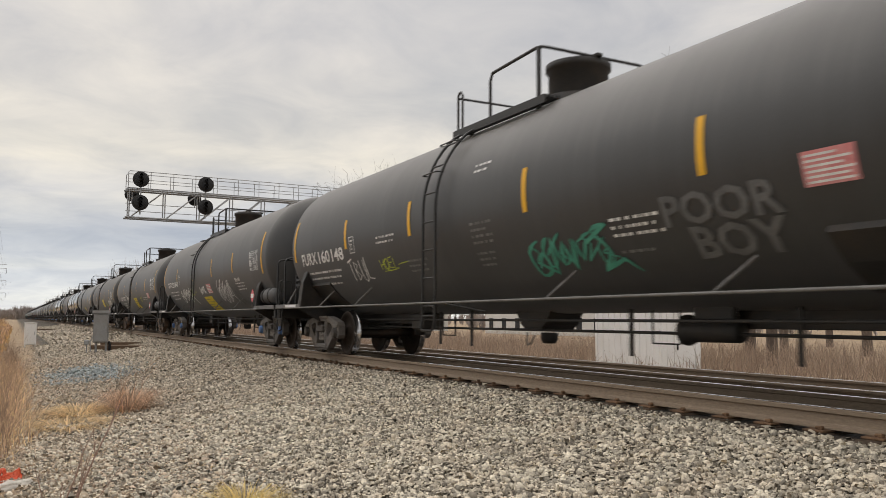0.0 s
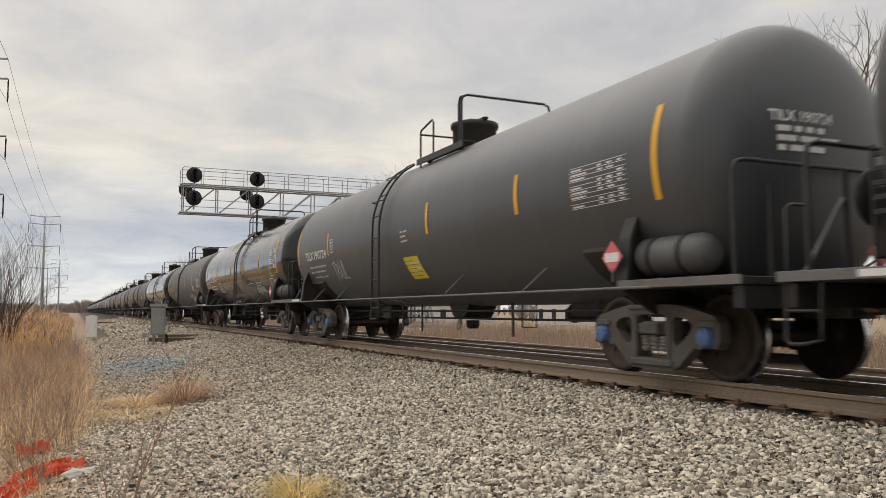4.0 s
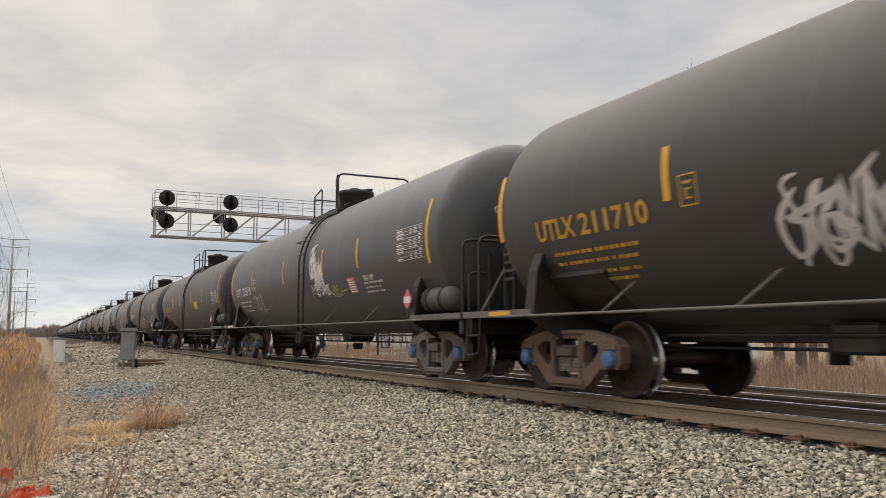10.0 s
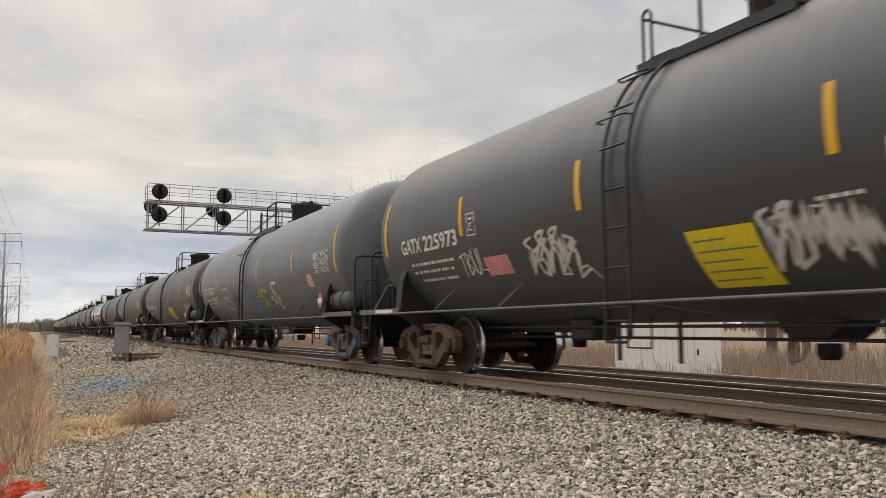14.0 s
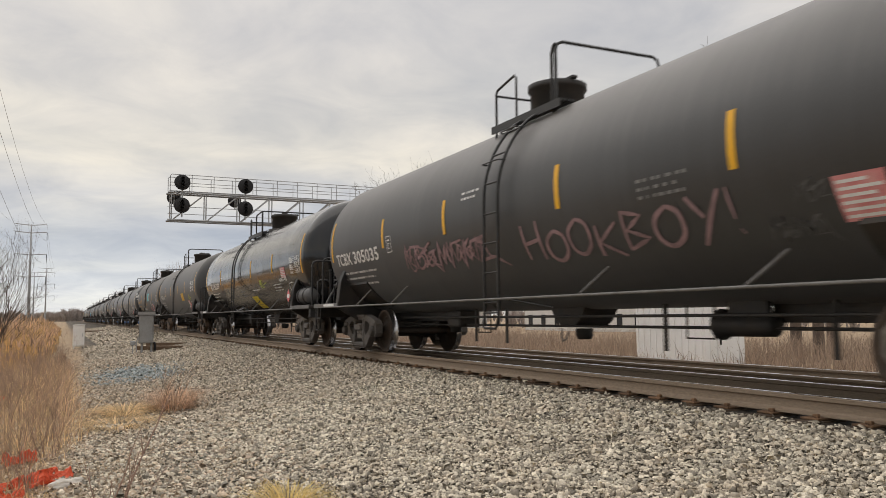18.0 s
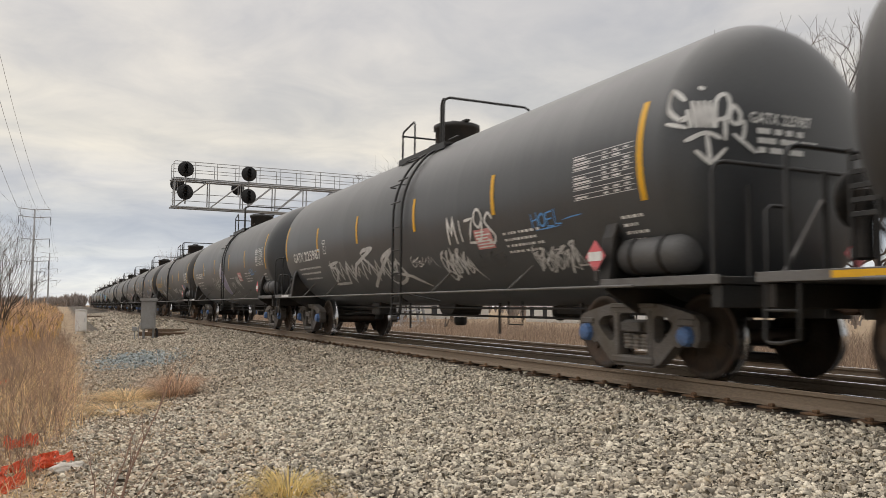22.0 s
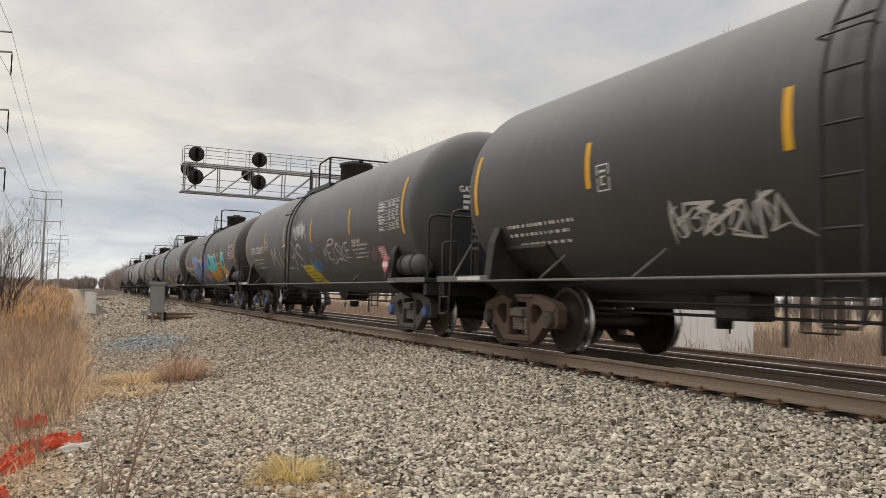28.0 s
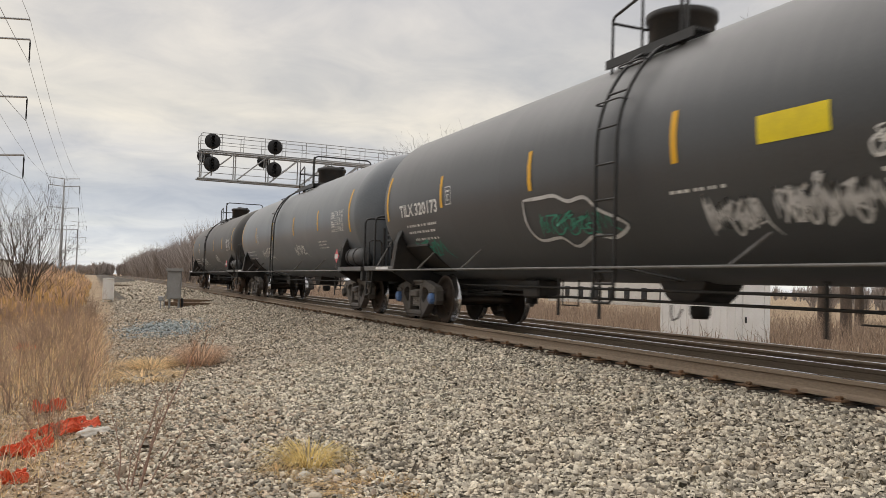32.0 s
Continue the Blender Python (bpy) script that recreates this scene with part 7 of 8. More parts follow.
paint_on('line', 'silver', 0.055, ((10.66, -0.25), (11.05, -0.26), (10.8, -0.84), (11.13, -0.91)))
paint_on('line', 'silver', 0.060, ((11.97, -0.71), (11.64, -0.76), (11.45, -0.59), (11.58, -0.32), (11.86, -0.27), (12.06, -0.4), (11.95, -0.75), (11.6, -1.0), (11.45, -1.12), (11.7, -1.16), (11.94, -1.09), (11.5, -1.35), (11.15, -1.5)))
paint_on('line', 'silver', 0.060, ((13.04, -0.95), (13.02, -0.72), (12.79, -0.42), (12.47, -0.33), (12.2, -0.47), (12.17, -0.69), (12.5, -1.08), (12.93, -1.31), (13.0, -1.36), (12.61, -1.2), (12.25, -0.95)))
paint_on('hand', 'blue', 'HOEL', 12.9, -0.42, 0.8, 0.19, 0.045, True)
wagon('blue-grey black tank car with a silver sprayed outline', 'satin', stripes=(2.77, 5.88, 8.92, 12), ends=(0, 15.08), ladder=7.92, dome=7.25, top=('hoop', 7.0, 8.45), caps='blue',
      mark='TILX 320173', ink='white', place=(0.75, -0.33, 0.23, 1.88), red_label=(13.63, -0.83, 0.40, 0.29), table=(13.3, -0.27, 1.08, 0.44))
paint_on('tag', 'teal', 0.96, -1.23, 1.4, 0.44, 3, 0.04)
paint_on('line', 'silver', 0.050, ((5.69, -0.4), (6.17, -0.4), (6.53, -0.4), (6.83, -0.5), (7.22, -0.48), (7.44, -0.66), (7.76, -0.8), (7.88, -0.92), (7.5, -1.06), (7.14, -1), (6.6, -1.16), (6.34, -1), (5.8, -1.02), (5.62, -0.78), (5.69, -0.4)))
paint_on('tag', 'teal', 5.92, -0.97, 1.68, 0.35, 5, 0.03)
paint_on('bars', 'white', 8.8, -0.6, 0.82, 1)
paint_on('patch', 'sign', 10.12, -0.25, 0.8, 0.26)
paint_on('tag', 'silver', 9.21, -1.11, 0.77, 0.46, 5, 0.04)
paint_on('tag', 'silver', 10.13, -1.07, 1.14, 0.47, 7, 0.04)
paint_on('tag', 'white', 11.25, -0.57, 1.06, 0.33, 4, 0.03)
paint_on('patch', 'blue', 12.3, -0.57, 0.47, 0.18)
paint_on('line', 'blue', 0.040, ((12.74, -0.53), (13.14, -0.5)))
paint_on('bars', 'white', 11.32, -0.64, 0.91, 3)
paint_on('line', 'white', 0.030, ((13.12, -0.6), (13.59, -0.58), (13.61, -0.9), (13.11, -0.9), (13.12, -0.6)))
paint_on('line', 'white', 0.020, ((13.37, -0.59), (13.33, -0.89)))
paint_on('bars', 'white', 14.67, -0.65, 0.35, 4)
wagon('faded grey tank car with white tags', 'grey', stripes=(2.95, 5.92, 9.1, 12))
paint_on('tag', 'white', 3.6, -1, 1.8, 0.5, 4, 0.04)
paint_on('tag', 'white', 8.8, -0.95, 1.3, 0.4, 4, 0.04)
paint_on('bars', 'white', 11.8, -0.6, 0.9, 3)
wagon('dull black last tank car of the train with tags', 'matt', stripes=(2.95, 5.92, 9.1, 12), truck='rusty')
paint_on('tag', 'silver', 3.4, -1.1, 2.2, 0.6, 5, 0.05)
paint_on('tag', 'white', 9.2, -0.95, 1.2, 0.4, 3, 0.03)

SPEED = 16.7888      # metres a second, towards the camera
STARTS = (17.49, 35.09, 53.22, 70.98, 88.82, 106.28, 123.64, 141.49, 159.13, 177.00, 194.52, 212.30, 230.49, 248.13, 266.04, 283.84, 302.20, 319.82, 337.74, 356.04, 373.29, 391.17, 409.06, 427.18, 445.11, 463.00, 481.02, 498.99, 517.05, 535.03, 552.89, 570.61, 588.58)     # trailing stripe of each car at the start
CARS = [tank_car(k, spec) for k, spec in enumerate(SPECS)]
for k, c in enumerate(CARS):
    c.location = (TRACK, STARTS[k] - HALF, 0)


# ---- dry plants ----
def blades(name, x, y, height, width, lean, mat, label, category, base=None, droop=0.35):
    """Many thin dry blades: each bends once and ends in a point."""
    n = len(x)
    z = ground_z(x, y) - 0.03 if base is None else base
    a, b = rng.uniform(0, 6.283, n), rng.uniform(0, 6.283, n)
    l = lean * np.abs(rng.normal(0.6, 0.5, n)) * height
    dx, dy = np.cos(a) * l, np.sin(a) * l
    wx, wy = np.cos(b) * width / 2, np.sin(b) * width / 2
    mid = 0.55
    v = np.empty((n, 5, 3))
    v[:, 0] = np.stack([x - wx, y - wy, z], -1)
    v[:, 1] = np.stack([x + wx, y + wy, z], -1)
    v[:, 2] = np.stack([x + dx * 0.35 - wx * 0.8, y + dy * 0.35 - wy * 0.8, z + height * mid], -1)
    v[:, 3] = np.stack([x + dx * 0.35 + wx * 0.8, y + dy * 0.35 + wy * 0.8, z + height * mid], -1)
    v[:, 4] = np.stack([x + dx, y + dy, z + height * (1 - droop * np.clip(lean, 0, 1) * rng.uniform(0, 1, n))], -1)
    tri = np.array([(0, 1, 3), (0, 3, 2), (2, 3, 4)])
    ob = soup(name, v.reshape(-1, 3), (tri[None] + (np.arange(n) * 5)[:, None, None]).reshape(-1, 3), mat)
    return tagged(ob, label, category, kind="stuff")


def field(n, x0, x1, y0, y1, power=1.5):
    return rng.uniform(x0, x1, n), y0 + (y1 - y0) * rng.uniform(0, 1, n) ** power


def clumped(x, y, scale, seed):
    return np.array([noise.noise(Vector((a * scale, b * scale, seed))) for a, b in zip(x, y)])


# tall tan reeds beyond the near weeds
x, y = field(46000, -15, 0.45, 26, 105, 1.25)
c = clumped(x, y, 0.45, 5)
edge = -0.45 + 0.15 * np.sin(y * 0.5) - np.clip(31 - y, 0, 8) * 0.10
keep = (x < edge + 0.25 * c) & (c > -0.45)
x, y, c = x[keep], y[keep], c[keep]
h_reed = np.clip(1.22 + 0.55 * c + rng.normal(0, 0.22, len(x)), 0.4, 2.3) * np.clip((y - 22) / 10, 0.4, 1) * np.clip((0.1 - x) / 1.6, 0.35, 1) * np.where(x < -2.6 - 0.03 * (y - 30), 0.42, 1)
blades("reed_bed", x, y, h_reed, 0.016 + 0.0004 * y, 0.42, REED, "tall tan dry reeds standing in a dense bed", "reeds")
top = rng.uniform(0, 1, len(x)) < 0.22
blades("reed_plumes", x[top] + rng.normal(0, 0.03, top.sum()), y[top], 0.26 + rng.uniform(0, 0.12, top.sum()), 0.055, 0.7, WEED, "feathery brown seed plumes of dry reeds", "reeds",
       base=ground_z(x[top], y[top]) + h_reed[top] * 0.86)
# near weeds, mixed and lower, thick along the edge of the gravel and thin in the field behind
x, y = field(25000, -6.5, 0.85, 4.6, 32, 1.1)
c = clumped(x, y, 0.8, 11)
edge = 0.02 + 0.14 * np.sin(y * 1.1) + 0.22 * c + np.clip(y - 9.5, 0, 4) * 0.07 - np.clip(9.5 - y, 0, 5) * 0.16 - np.clip(y - 20, 0, 12) * 0.03
deep = np.clip((edge - x) / 1.5, 0, 1.6)
keep = (x < edge) & (c > -0.30 + 0.15 * deep)
x, y, c, edge, deep = x[keep], y[keep], c[keep], edge[keep], deep[keep]
hw = np.clip(0.17 + np.clip(y - 10, 0, 5) * 0.05 + 0.40 * c + 0.28 * deep * (1.35 - deep) + rng.normal(0, 0.13, len(x)), 0.05, 0.85)
hw = np.where(y < 10.5, np.minimum(hw, 0.16 + 0.22 * np.clip(edge - x, 0, 1)), hw)
pick = rng.uniform(0, 1, len(x)) < 0.40 + 0.25 * deep
blades("dry_weeds", x[pick], y[pick], hw[pick] * 0.85, 0.010, 1.5, STRAW, "tangled straw-coloured dry weeds and grass", "weeds")
blades("red_brown_weeds", x[~pick], y[~pick], hw[~pick] * 1.1, 0.008, 1.2, WEED, "reddish-brown dead weed stems", "weeds")
# long straw lying tangled at the foot of the weeds
x, y = field(11000, -3.2, 0.45, 4.6, 17, 1.0)
c = clumped(x, y, 1.1, 13)
keep = (x < -0.10 + 0.3 * c + np.clip(y - 9.5, 0, 5) * 0.09 - np.clip(9.5 - y, 0, 5) * 0.13) & (c > -0.35)
x, y = x[keep], y[keep]
blades("lying_straw", x, y, rng.uniform(0.06, 0.20, len(x)), 0.0065, 2.4, STRAW, "long pale straw lying tangled under the weeds", "straw", droop=0.7)
# thin low weeds where the growth meets the gravel
x, y = field(5200, -0.7, 0.55, 12.5, 31, 1.0)
c = clumped(x, y, 0.9, 17)
keep = (c > -0.1) & (x < 0.2 + 0.35 * c)
x, y = x[keep], y[keep]
blades("edge_weeds", x, y, np.clip(rng.normal(0.26, 0.11, len(x)), 0.06, 0.6), 0.006, 0.9, WEED, "thin pinkish dead weeds at the edge of the gravel", "weeds")
# flattened straw on the path
x, y = field(26000, -1.8, 2.6, 4.6, 30, 1.25)
c = clumped(x, y, 0.7, 21)
keep = ((c > 0.0) | (x < -0.2)) & (x < 1.9 + 0.5 * c)
x, y = x[keep], y[keep]
blades("trodden_straw", x, y, rng.uniform(0.03, 0.10, len(x)), 0.009, 2.2, STRAW, "short trodden straw lying on the gravel", "straw", droop=0.8)


def tuft(x0, y0, radius, height, n, mat, name, label, category, lean=0.8, width=0.007):
    r, a = radius * 0.35 * np.sqrt(rng.uniform(0, 1, n)), rng.uniform(0, 6.283, n)
    x, y = x0 + r * np.cos(a), y0 + r * np.sin(a)
    h_ = height * rng.uniform(0.45, 1.0, n)
    z = ground_z(x, y) - 0.02
    out = rng.uniform(0.25, 1.0, n) * radius * lean
    w = width / 2
    v = np.empty((n, 7, 3))
    ca, sa = np.cos(a), np.sin(a)
    for k, (f, zz, ww) in enumerate(((0, 0, 1), (0.32, 0.62, 0.9), (0.70, 0.86, 0.6))):
        v[:, 2 * k] = np.stack([x + out * f * ca - sa * w * ww, y + out * f * sa + ca * w * ww, z + h_ * zz], -1)
        v[:, 2 * k + 1] = np.stack([x + out * f * ca + sa * w * ww, y + out * f * sa - ca * w * ww, z + h_ * zz], -1)
    v[:, 6] = np.stack([x + out * 1.1 * ca, y + out * 1.1 * sa, z + h_ * rng.uniform(0.08, 0.75, n)], -1)
    tri = np.array([(0, 1, 3), (0, 3, 2), (2, 3, 5), (2, 5, 4), (4, 5, 6)])
    ob = soup(name, v.reshape(-1, 3), (tri[None] + (np.arange(n) * 7)[:, None, None]).reshape(-1, 3), mat)
    return tagged(ob, label, category)


tuft(1.74, 6.70, 0.46, 0.24, 360, TUFT, "grass_tuft", "yellow dry grass tuft arching over the gravel", "grass tuft", 1.05, 0.006)
tuft(2.05, 5.75, 0.62, 0.06, 420, STRAW, "grass_tuft", "low tan grass tuft flattened on the gravel", "grass tuft")
tuft(1.90, 6.15, 0.42, 0.07, 260, STRAW, "straw_patch", "flat patch of trodden straw between stones", "straw", 1.2)
tuft(1.45, 6.55, 0.22, 0.10, 120, STRAW, "straw_patch", "flat patch of trodden straw between stones", "straw", 1.2)
tuft(1.78, 14.64, 0.80, 0.46, 800, WEED, "weed_clump", "bushy reddish-brown dead weed clump on the gravel", "weeds", 0.9, 0.006)
tuft(1.0, 14.7, 0.95, 0.20, 620, STRAW, "weed_clump", "low straw-coloured weed clump on the gravel", "weeds", 0.9, 0.010)
tuft(0.75, 13.2, 0.9, 0.16, 420, STRAW, "straw_patch", "flat patch of trodden straw between stones", "straw", 1.0, 0.010)


# ---- woody plants ----
def branch(g, rnd, p, d, length, r, depth, spread, up, sides=5):
    """A limb in bent segments, with forks."""
    pts = [p.copy()]
    for _ in range(3):
        d = (d + Vector((rnd.gauss(0, 0.13), rnd.gauss(0, 0.13), rnd.gauss(0, 0.07) + up))).normalized()
        p = p + d * (length / 3)
        pts.append(p.copy())
    g.tube(pts, r, sides, r * 0.62, caps=False)
    if depth == 0:
        return
    for k in range(rnd.choice((2, 3, 3, 4))):
        base = pts[rnd.choice((1, 2, 3, 3))]
        side = Vector((rnd.gauss(0, 1), rnd.gauss(0, 1), rnd.gauss(0, 0.45)))
        nd = (d + side.normalized() * spread).normalized()
        branch(g, rnd, base, nd, length * rnd.uniform(0.55, 0.8), r * rnd.uniform(0.42, 0.6), depth - 1, spread, up, max(3, sides - 1))


def tree_meshes(seed, height, depth=5):
    rnd = random.Random(seed)
    trunk, crown = Geo(), Geo()
    pts = [Vector((0, 0, -0.3))]
    for k in range(5):
        pts.append(Vector((rnd.gauss(0, 0.08) * k, rnd.gauss(0, 0.08) * k, height * 0.13 * (k + 1))))
    trunk.tube(pts, height * 0.020, 8, height * 0.011, caps=False)
    for k in range(2, 6):
        for _ in range(2 if k < 5 else 3):
            w = rnd.uniform(0, 6.283)
            d = Vector((math.cos(w), math.sin(w), rnd.uniform(0.5, 1.4))).normalized()
            branch(crown, rnd, pts[k], d, height * rnd.uniform(0.20, 0.30), height * 0.0075, depth - 1, 0.75, 0.06)
    return trunk.mesh("trunk", BARK, False), crown.mesh("crown", BARK, False)


TREES = [tree_meshes(s, 12, 5) for s in (3, 8, 15)]


def bare_tree(k, x, y, scale, turn, label="tall leafless tree with fine grey-brown twigs"):
    t = new("bare_tree")
    t.location, t.rotation_euler, t.scale = (x, y, float(ground_z(x, y))), (0, 0, radians(turn)), (scale,) * 3
    put("trunk", TREES[k][0], t)
    put("crown", TREES[k][1], t)
    tagged(t, label, "tree", "leafless trees beyond the tracks")


for k, (x, y, s, a) in enumerate(((26, 21.5, 0.95, 10), (30, 26, 1.1, 140), (36, 29, 1.0, 250), (27, 15, 0.9, 70), (40, 27, 1.15, 20), (33, 80, 1.40, 200), (33, 35, 0.8, 300), (45, 52, 1.1, 33),
                                   (37, 96, 1.1, 80), (30, 130, 1.0, 120), (38, 45, 0.8, 180), (52, 38, 1.1, 90), (31, 64, 0.75, 10))):
    bare_tree(k % 3, x, y, s, a)


def shrub(x, y, height, stems, seed, name, label, mat, spread=0.33, r=0.022, depth=3):
    rnd = random.Random(seed)
    g = Geo()
    z = float(ground_z(x, y))
    for k in range(stems):
        w = rnd.uniform(0, 6.283)
        d = Vector((math.cos(w) * spread * rnd.uniform(0.2, 1), math.sin(w) * spread * rnd.uniform(0.2, 1), 1)).normalized()
        branch(g, rnd, Vector((rnd.gauss(0, 0.06), rnd.gauss(0, 0.06), -0.05)), d, height * rnd.uniform(0.42, 0.6), r * rnd.uniform(0.6, 1), depth, 0.42, 0.05, 4)
    ob = put(name, g.mesh(name, mat, False), None, (x, y, z))
    return tagged(ob, label, "shrub")


shrub(-2.09, 30.1, 3.3, 17, 5, "bare_shrub", "leafless many-stemmed shrub rising from the reeds", BARK, 0.26, 0.032, 4)
shrub(-3.3, 38, 3.0, 7, 6, "bare_shrub", "leafless many-stemmed shrub rising from the reeds", BARK, 0.3, 0.022, 3)


def seedling():
    """A slender leafless seedling: one long leaning stem, a few thin ones and short side twigs."""
    rnd = random.Random(23)
    g = Geo()
    for dx, dy, lx, hgt, r in ((0.0, 0.0, 0.40, 1.10, 0.010), (-0.05, 0.03, 0.26, 0.86, 0.008), (0.03, -0.04, 0.12, 0.66, 0.007), (-0.08, 0.02, -0.10, 0.60, 0.007), (0.06, 0.05, 0.34, 0.55, 0.006), (-0.02, -0.05, -0.26, 0.34, 0.005), (0.02, 0.06, 0.20, 0.74, 0.006), (-0.06, -0.03, 0.05, 0.48, 0.006), (0.05, -0.02, 0.42, 0.30, 0.005)):
        pts = [Vector((dx + lx * f ** 1.2 + rnd.gauss(0, 0.012), dy + rnd.gauss(0, 0.012), hgt * f - 0.04)) for f in (0, 0.2, 0.4, 0.6, 0.8, 1.0)]
        g.tube(pts, r, 5, r * 0.35, caps=False)
        for k in (1, 2, 3, 4):
            d = Vector((rnd.uniform(-0.7, 0.9), rnd.uniform(-0.5, 0.5), 0.8)).normalized() * hgt * rnd.uniform(0.10, 0.24)
            g.tube([pts[k], pts[k] + d * 0.5, pts[k] + d + Vector((0, 0, 0.02))], r * 0.5, 4, r * 0.2, caps=False)
    x, y = 0.36, 6.55
    tagged(put("bare_seedling", g.mesh("bare_seedling", SEEDLING, False), None, (x, y, float(ground_z(x, y)))), "thin reddish leafless seedling leaning out of the gravel", "shrub")


seedling()
shrub(-0.35, 8.8, 0.9, 6, 14, "bare_seedling", "thin reddish leafless seedling among the weeds", WEED, 0.5, 0.006, 2)
shrub(1.5, 14.2, 0.9, 6, 15, "bare_seedling", "thin reddish leafless seedling beside the weed clump", WEED, 0.6, 0.009, 2)


def weed_stalks():
    rnd = random.Random(41)
    label = "dry brown branching weed stalk among straw"
    kinds = [shrub(-1.0, 12 + k, 0.85, 4 + k % 3, 60 + k, "weed_stalk", label, STALK, 0.55, 0.0085, 3) for k in range(6)]
    for ob in kinds:
        tagged(ob, label, "weed", "dead weed stalks beside the path")
    for k in range(84):
        y = rnd.uniform(8.5, 29)
        x = rnd.uniform(-2.4, -0.15 + 0.03 * min(6, y - 8.5))
        q = rnd.uniform(0.55, 1.15) * (0.6 if y < 10.5 else 1.0)
        ob = copy_thing(kinds[k % 6], pose(x, y, float(ground_z(x, y)), 0, 0, rnd.uniform(0, 360)))
        ob.scale = (q, q, q)


weed_stalks()


def woods(name, n, where, height, label, strands=42, wide=0.12):
    """A far wood: every tree a sheaf of thin trunks and rising twigs with gaps between."""
    xs, ys = where(n)
    hs = height(xs, ys) * rng.uniform(0.7, 1.12, n)
    t = np.repeat(np.arange(n), strands)
    m = len(t)
    f = rng.uniform(0.12, 0.85, m)
    a = rng.uniform(0, 6.283, m)
    reach = hs[t] * rng.uniform(0.06, 0.26, m)
    p0 = np.stack([xs[t] + rng.normal(0, 0.25, m), ys[t] + rng.normal(0, 0.25, m), -1.3 + hs[t] * f * 0.6], -1)
    p1 = p0 + np.stack([np.cos(a) * reach, np.sin(a) * reach, hs[t] * rng.uniform(0.18, 0.42, m)], -1)
    p1[:, 2] = np.minimum(p1[:, 2], -1.2 + hs[t])
    w = wide * rng.uniform(0.5, 1.3, m) * (1 + (ys[t] / 400.0))
    v = np.empty((m, 3, 3))
    v[:, 0] = p0 - np.stack([w, 0 * w, 0 * w], -1)
    v[:, 1] = p0 + np.stack([w, 0 * w, 0 * w], -1)
    v[:, 2] = p1
    tr = np.empty((n, 3, 3))
    q = np.stack([xs, ys, np.full(n, -1.5)], -1)
    ww = (wide * 1.6 * (1 + ys / 400.0))[:, None]
    tr[:, 0] = q - ww * np.array([1, 0, 0]); tr[:, 1] = q + ww * np.array([1, 0, 0]); tr[:, 2] = q + np.stack([0 * hs, 0 * hs, hs * 0.95], -1)
    verts = np.concatenate([v.reshape(-1, 3), tr.reshape(-1, 3)])
    ob = soup(name, verts, np.arange(len(verts)).reshape(-1, 3), WOODS)
    return tagged(ob, label, "woods", kind="stuff")


woods("leafless_wood", 900, lambda n: (21 + 26 * rng.uniform(0, 1, n) ** 1.3 + 6 * rng.uniform(0, 1, n), 165 + 500 * rng.uniform(0, 1, n) ** 1.4), lambda x, y: 16.0 + 0.004 * (y - 165), "dense leafless brown wood beside the far tracks", 150, 0.05)
woods("far_wood", 620, lambda n: (rng.uniform(-260, 90, n), rng.uniform(640, 860, n)), lambda x, y: 11.5 + 2.0 * np.sin(x * 0.03) + 1.5 * np.sin(x * 0.11), "low leafless wood along the horizon", 110, 0.15)
woods("side_wood", 420, lambda n: (rng.uniform(60, 240, n), rng.uniform(-10, 330, n)), lambda x, y: 6.0 + 0 * x, "leafless brown wood beyond the scrub", 60, 0.09)

# unseen belt of trees, added to darken what the tank flanks reflect
woods("field_wood", 1000, lambda n: (rng.uniform(-84, -58, n), rng.uniform(-160, 330, n)), lambda x, y: 9.5 + 0 * x, "leafless wood added out of view beyond the field", 56, 0.34)

# scrub along the far side of the tracks
x, y = field(28000, 16.2, 30, 4, 110, 1.2)
c = clumped(x, y, 0.3, 31)
blades("brown_scrub", x, y, np.clip(0.85 + 0.5 * c + (x - 17) * 0.03 + rng.normal(0, 0.2, len(x)), 0.2, 1.7), 0.020, 0.7, FARSCRUB, "reddish-brown dead scrub along the far embankment", "scrub")
x, y = field(9000, 14.0, 19, 3, 80, 1.2)
blades("embankment_grass", x, y, np.clip(rng.normal(0.38, 0.14, len(x)), 0.1, 0.9), 0.022, 0.6, FARSCRUB, "tan dry grass at the foot of the far embankment", "grass")


# ---- lineside things ----
def cabinet():
    c = new("white_cabinet")
    c.location = (0.66, 43.3, -0.70)
    g = Geo().box(-0.26, 0.26, -0.22, 0.22, 0.14, 1.17, 0.02)
    part("cabinet_body", g, WHITEBOX, c)
    part("cabinet_lid", Geo().prism([(-0.29, 1.17), (0.29, 1.17), (0.29, 1.20), (0.0, 1.235), (-0.29, 1.20)], -0.25, 0.25, "y"), WHITEBOX, c)
    door = part("cabinet_door", Geo().box(-0.23, 0.23, -0.245, -0.222, 0.18, 1.13, 0.008), WHITEBOX, c)
    part("door_handle", Geo().tube([(0.17, -0.25, 0.62), (0.17, -0.275, 0.64), (0.17, -0.275, 0.76), (0.17, -0.25, 0.78)], 0.01, 5), GALV, door)
    for x in (-0.21, 0.21):
        for y in (-0.17, 0.17):
            part("cabinet_leg", Geo().box(x - 0.025, x + 0.025, y - 0.025, y + 0.025, -0.08, 0.14, 0.005), WHITEBOX, c)
    tagged(c, "white enamelled steel cabinet on four short legs", "cabinet")


cabinet()


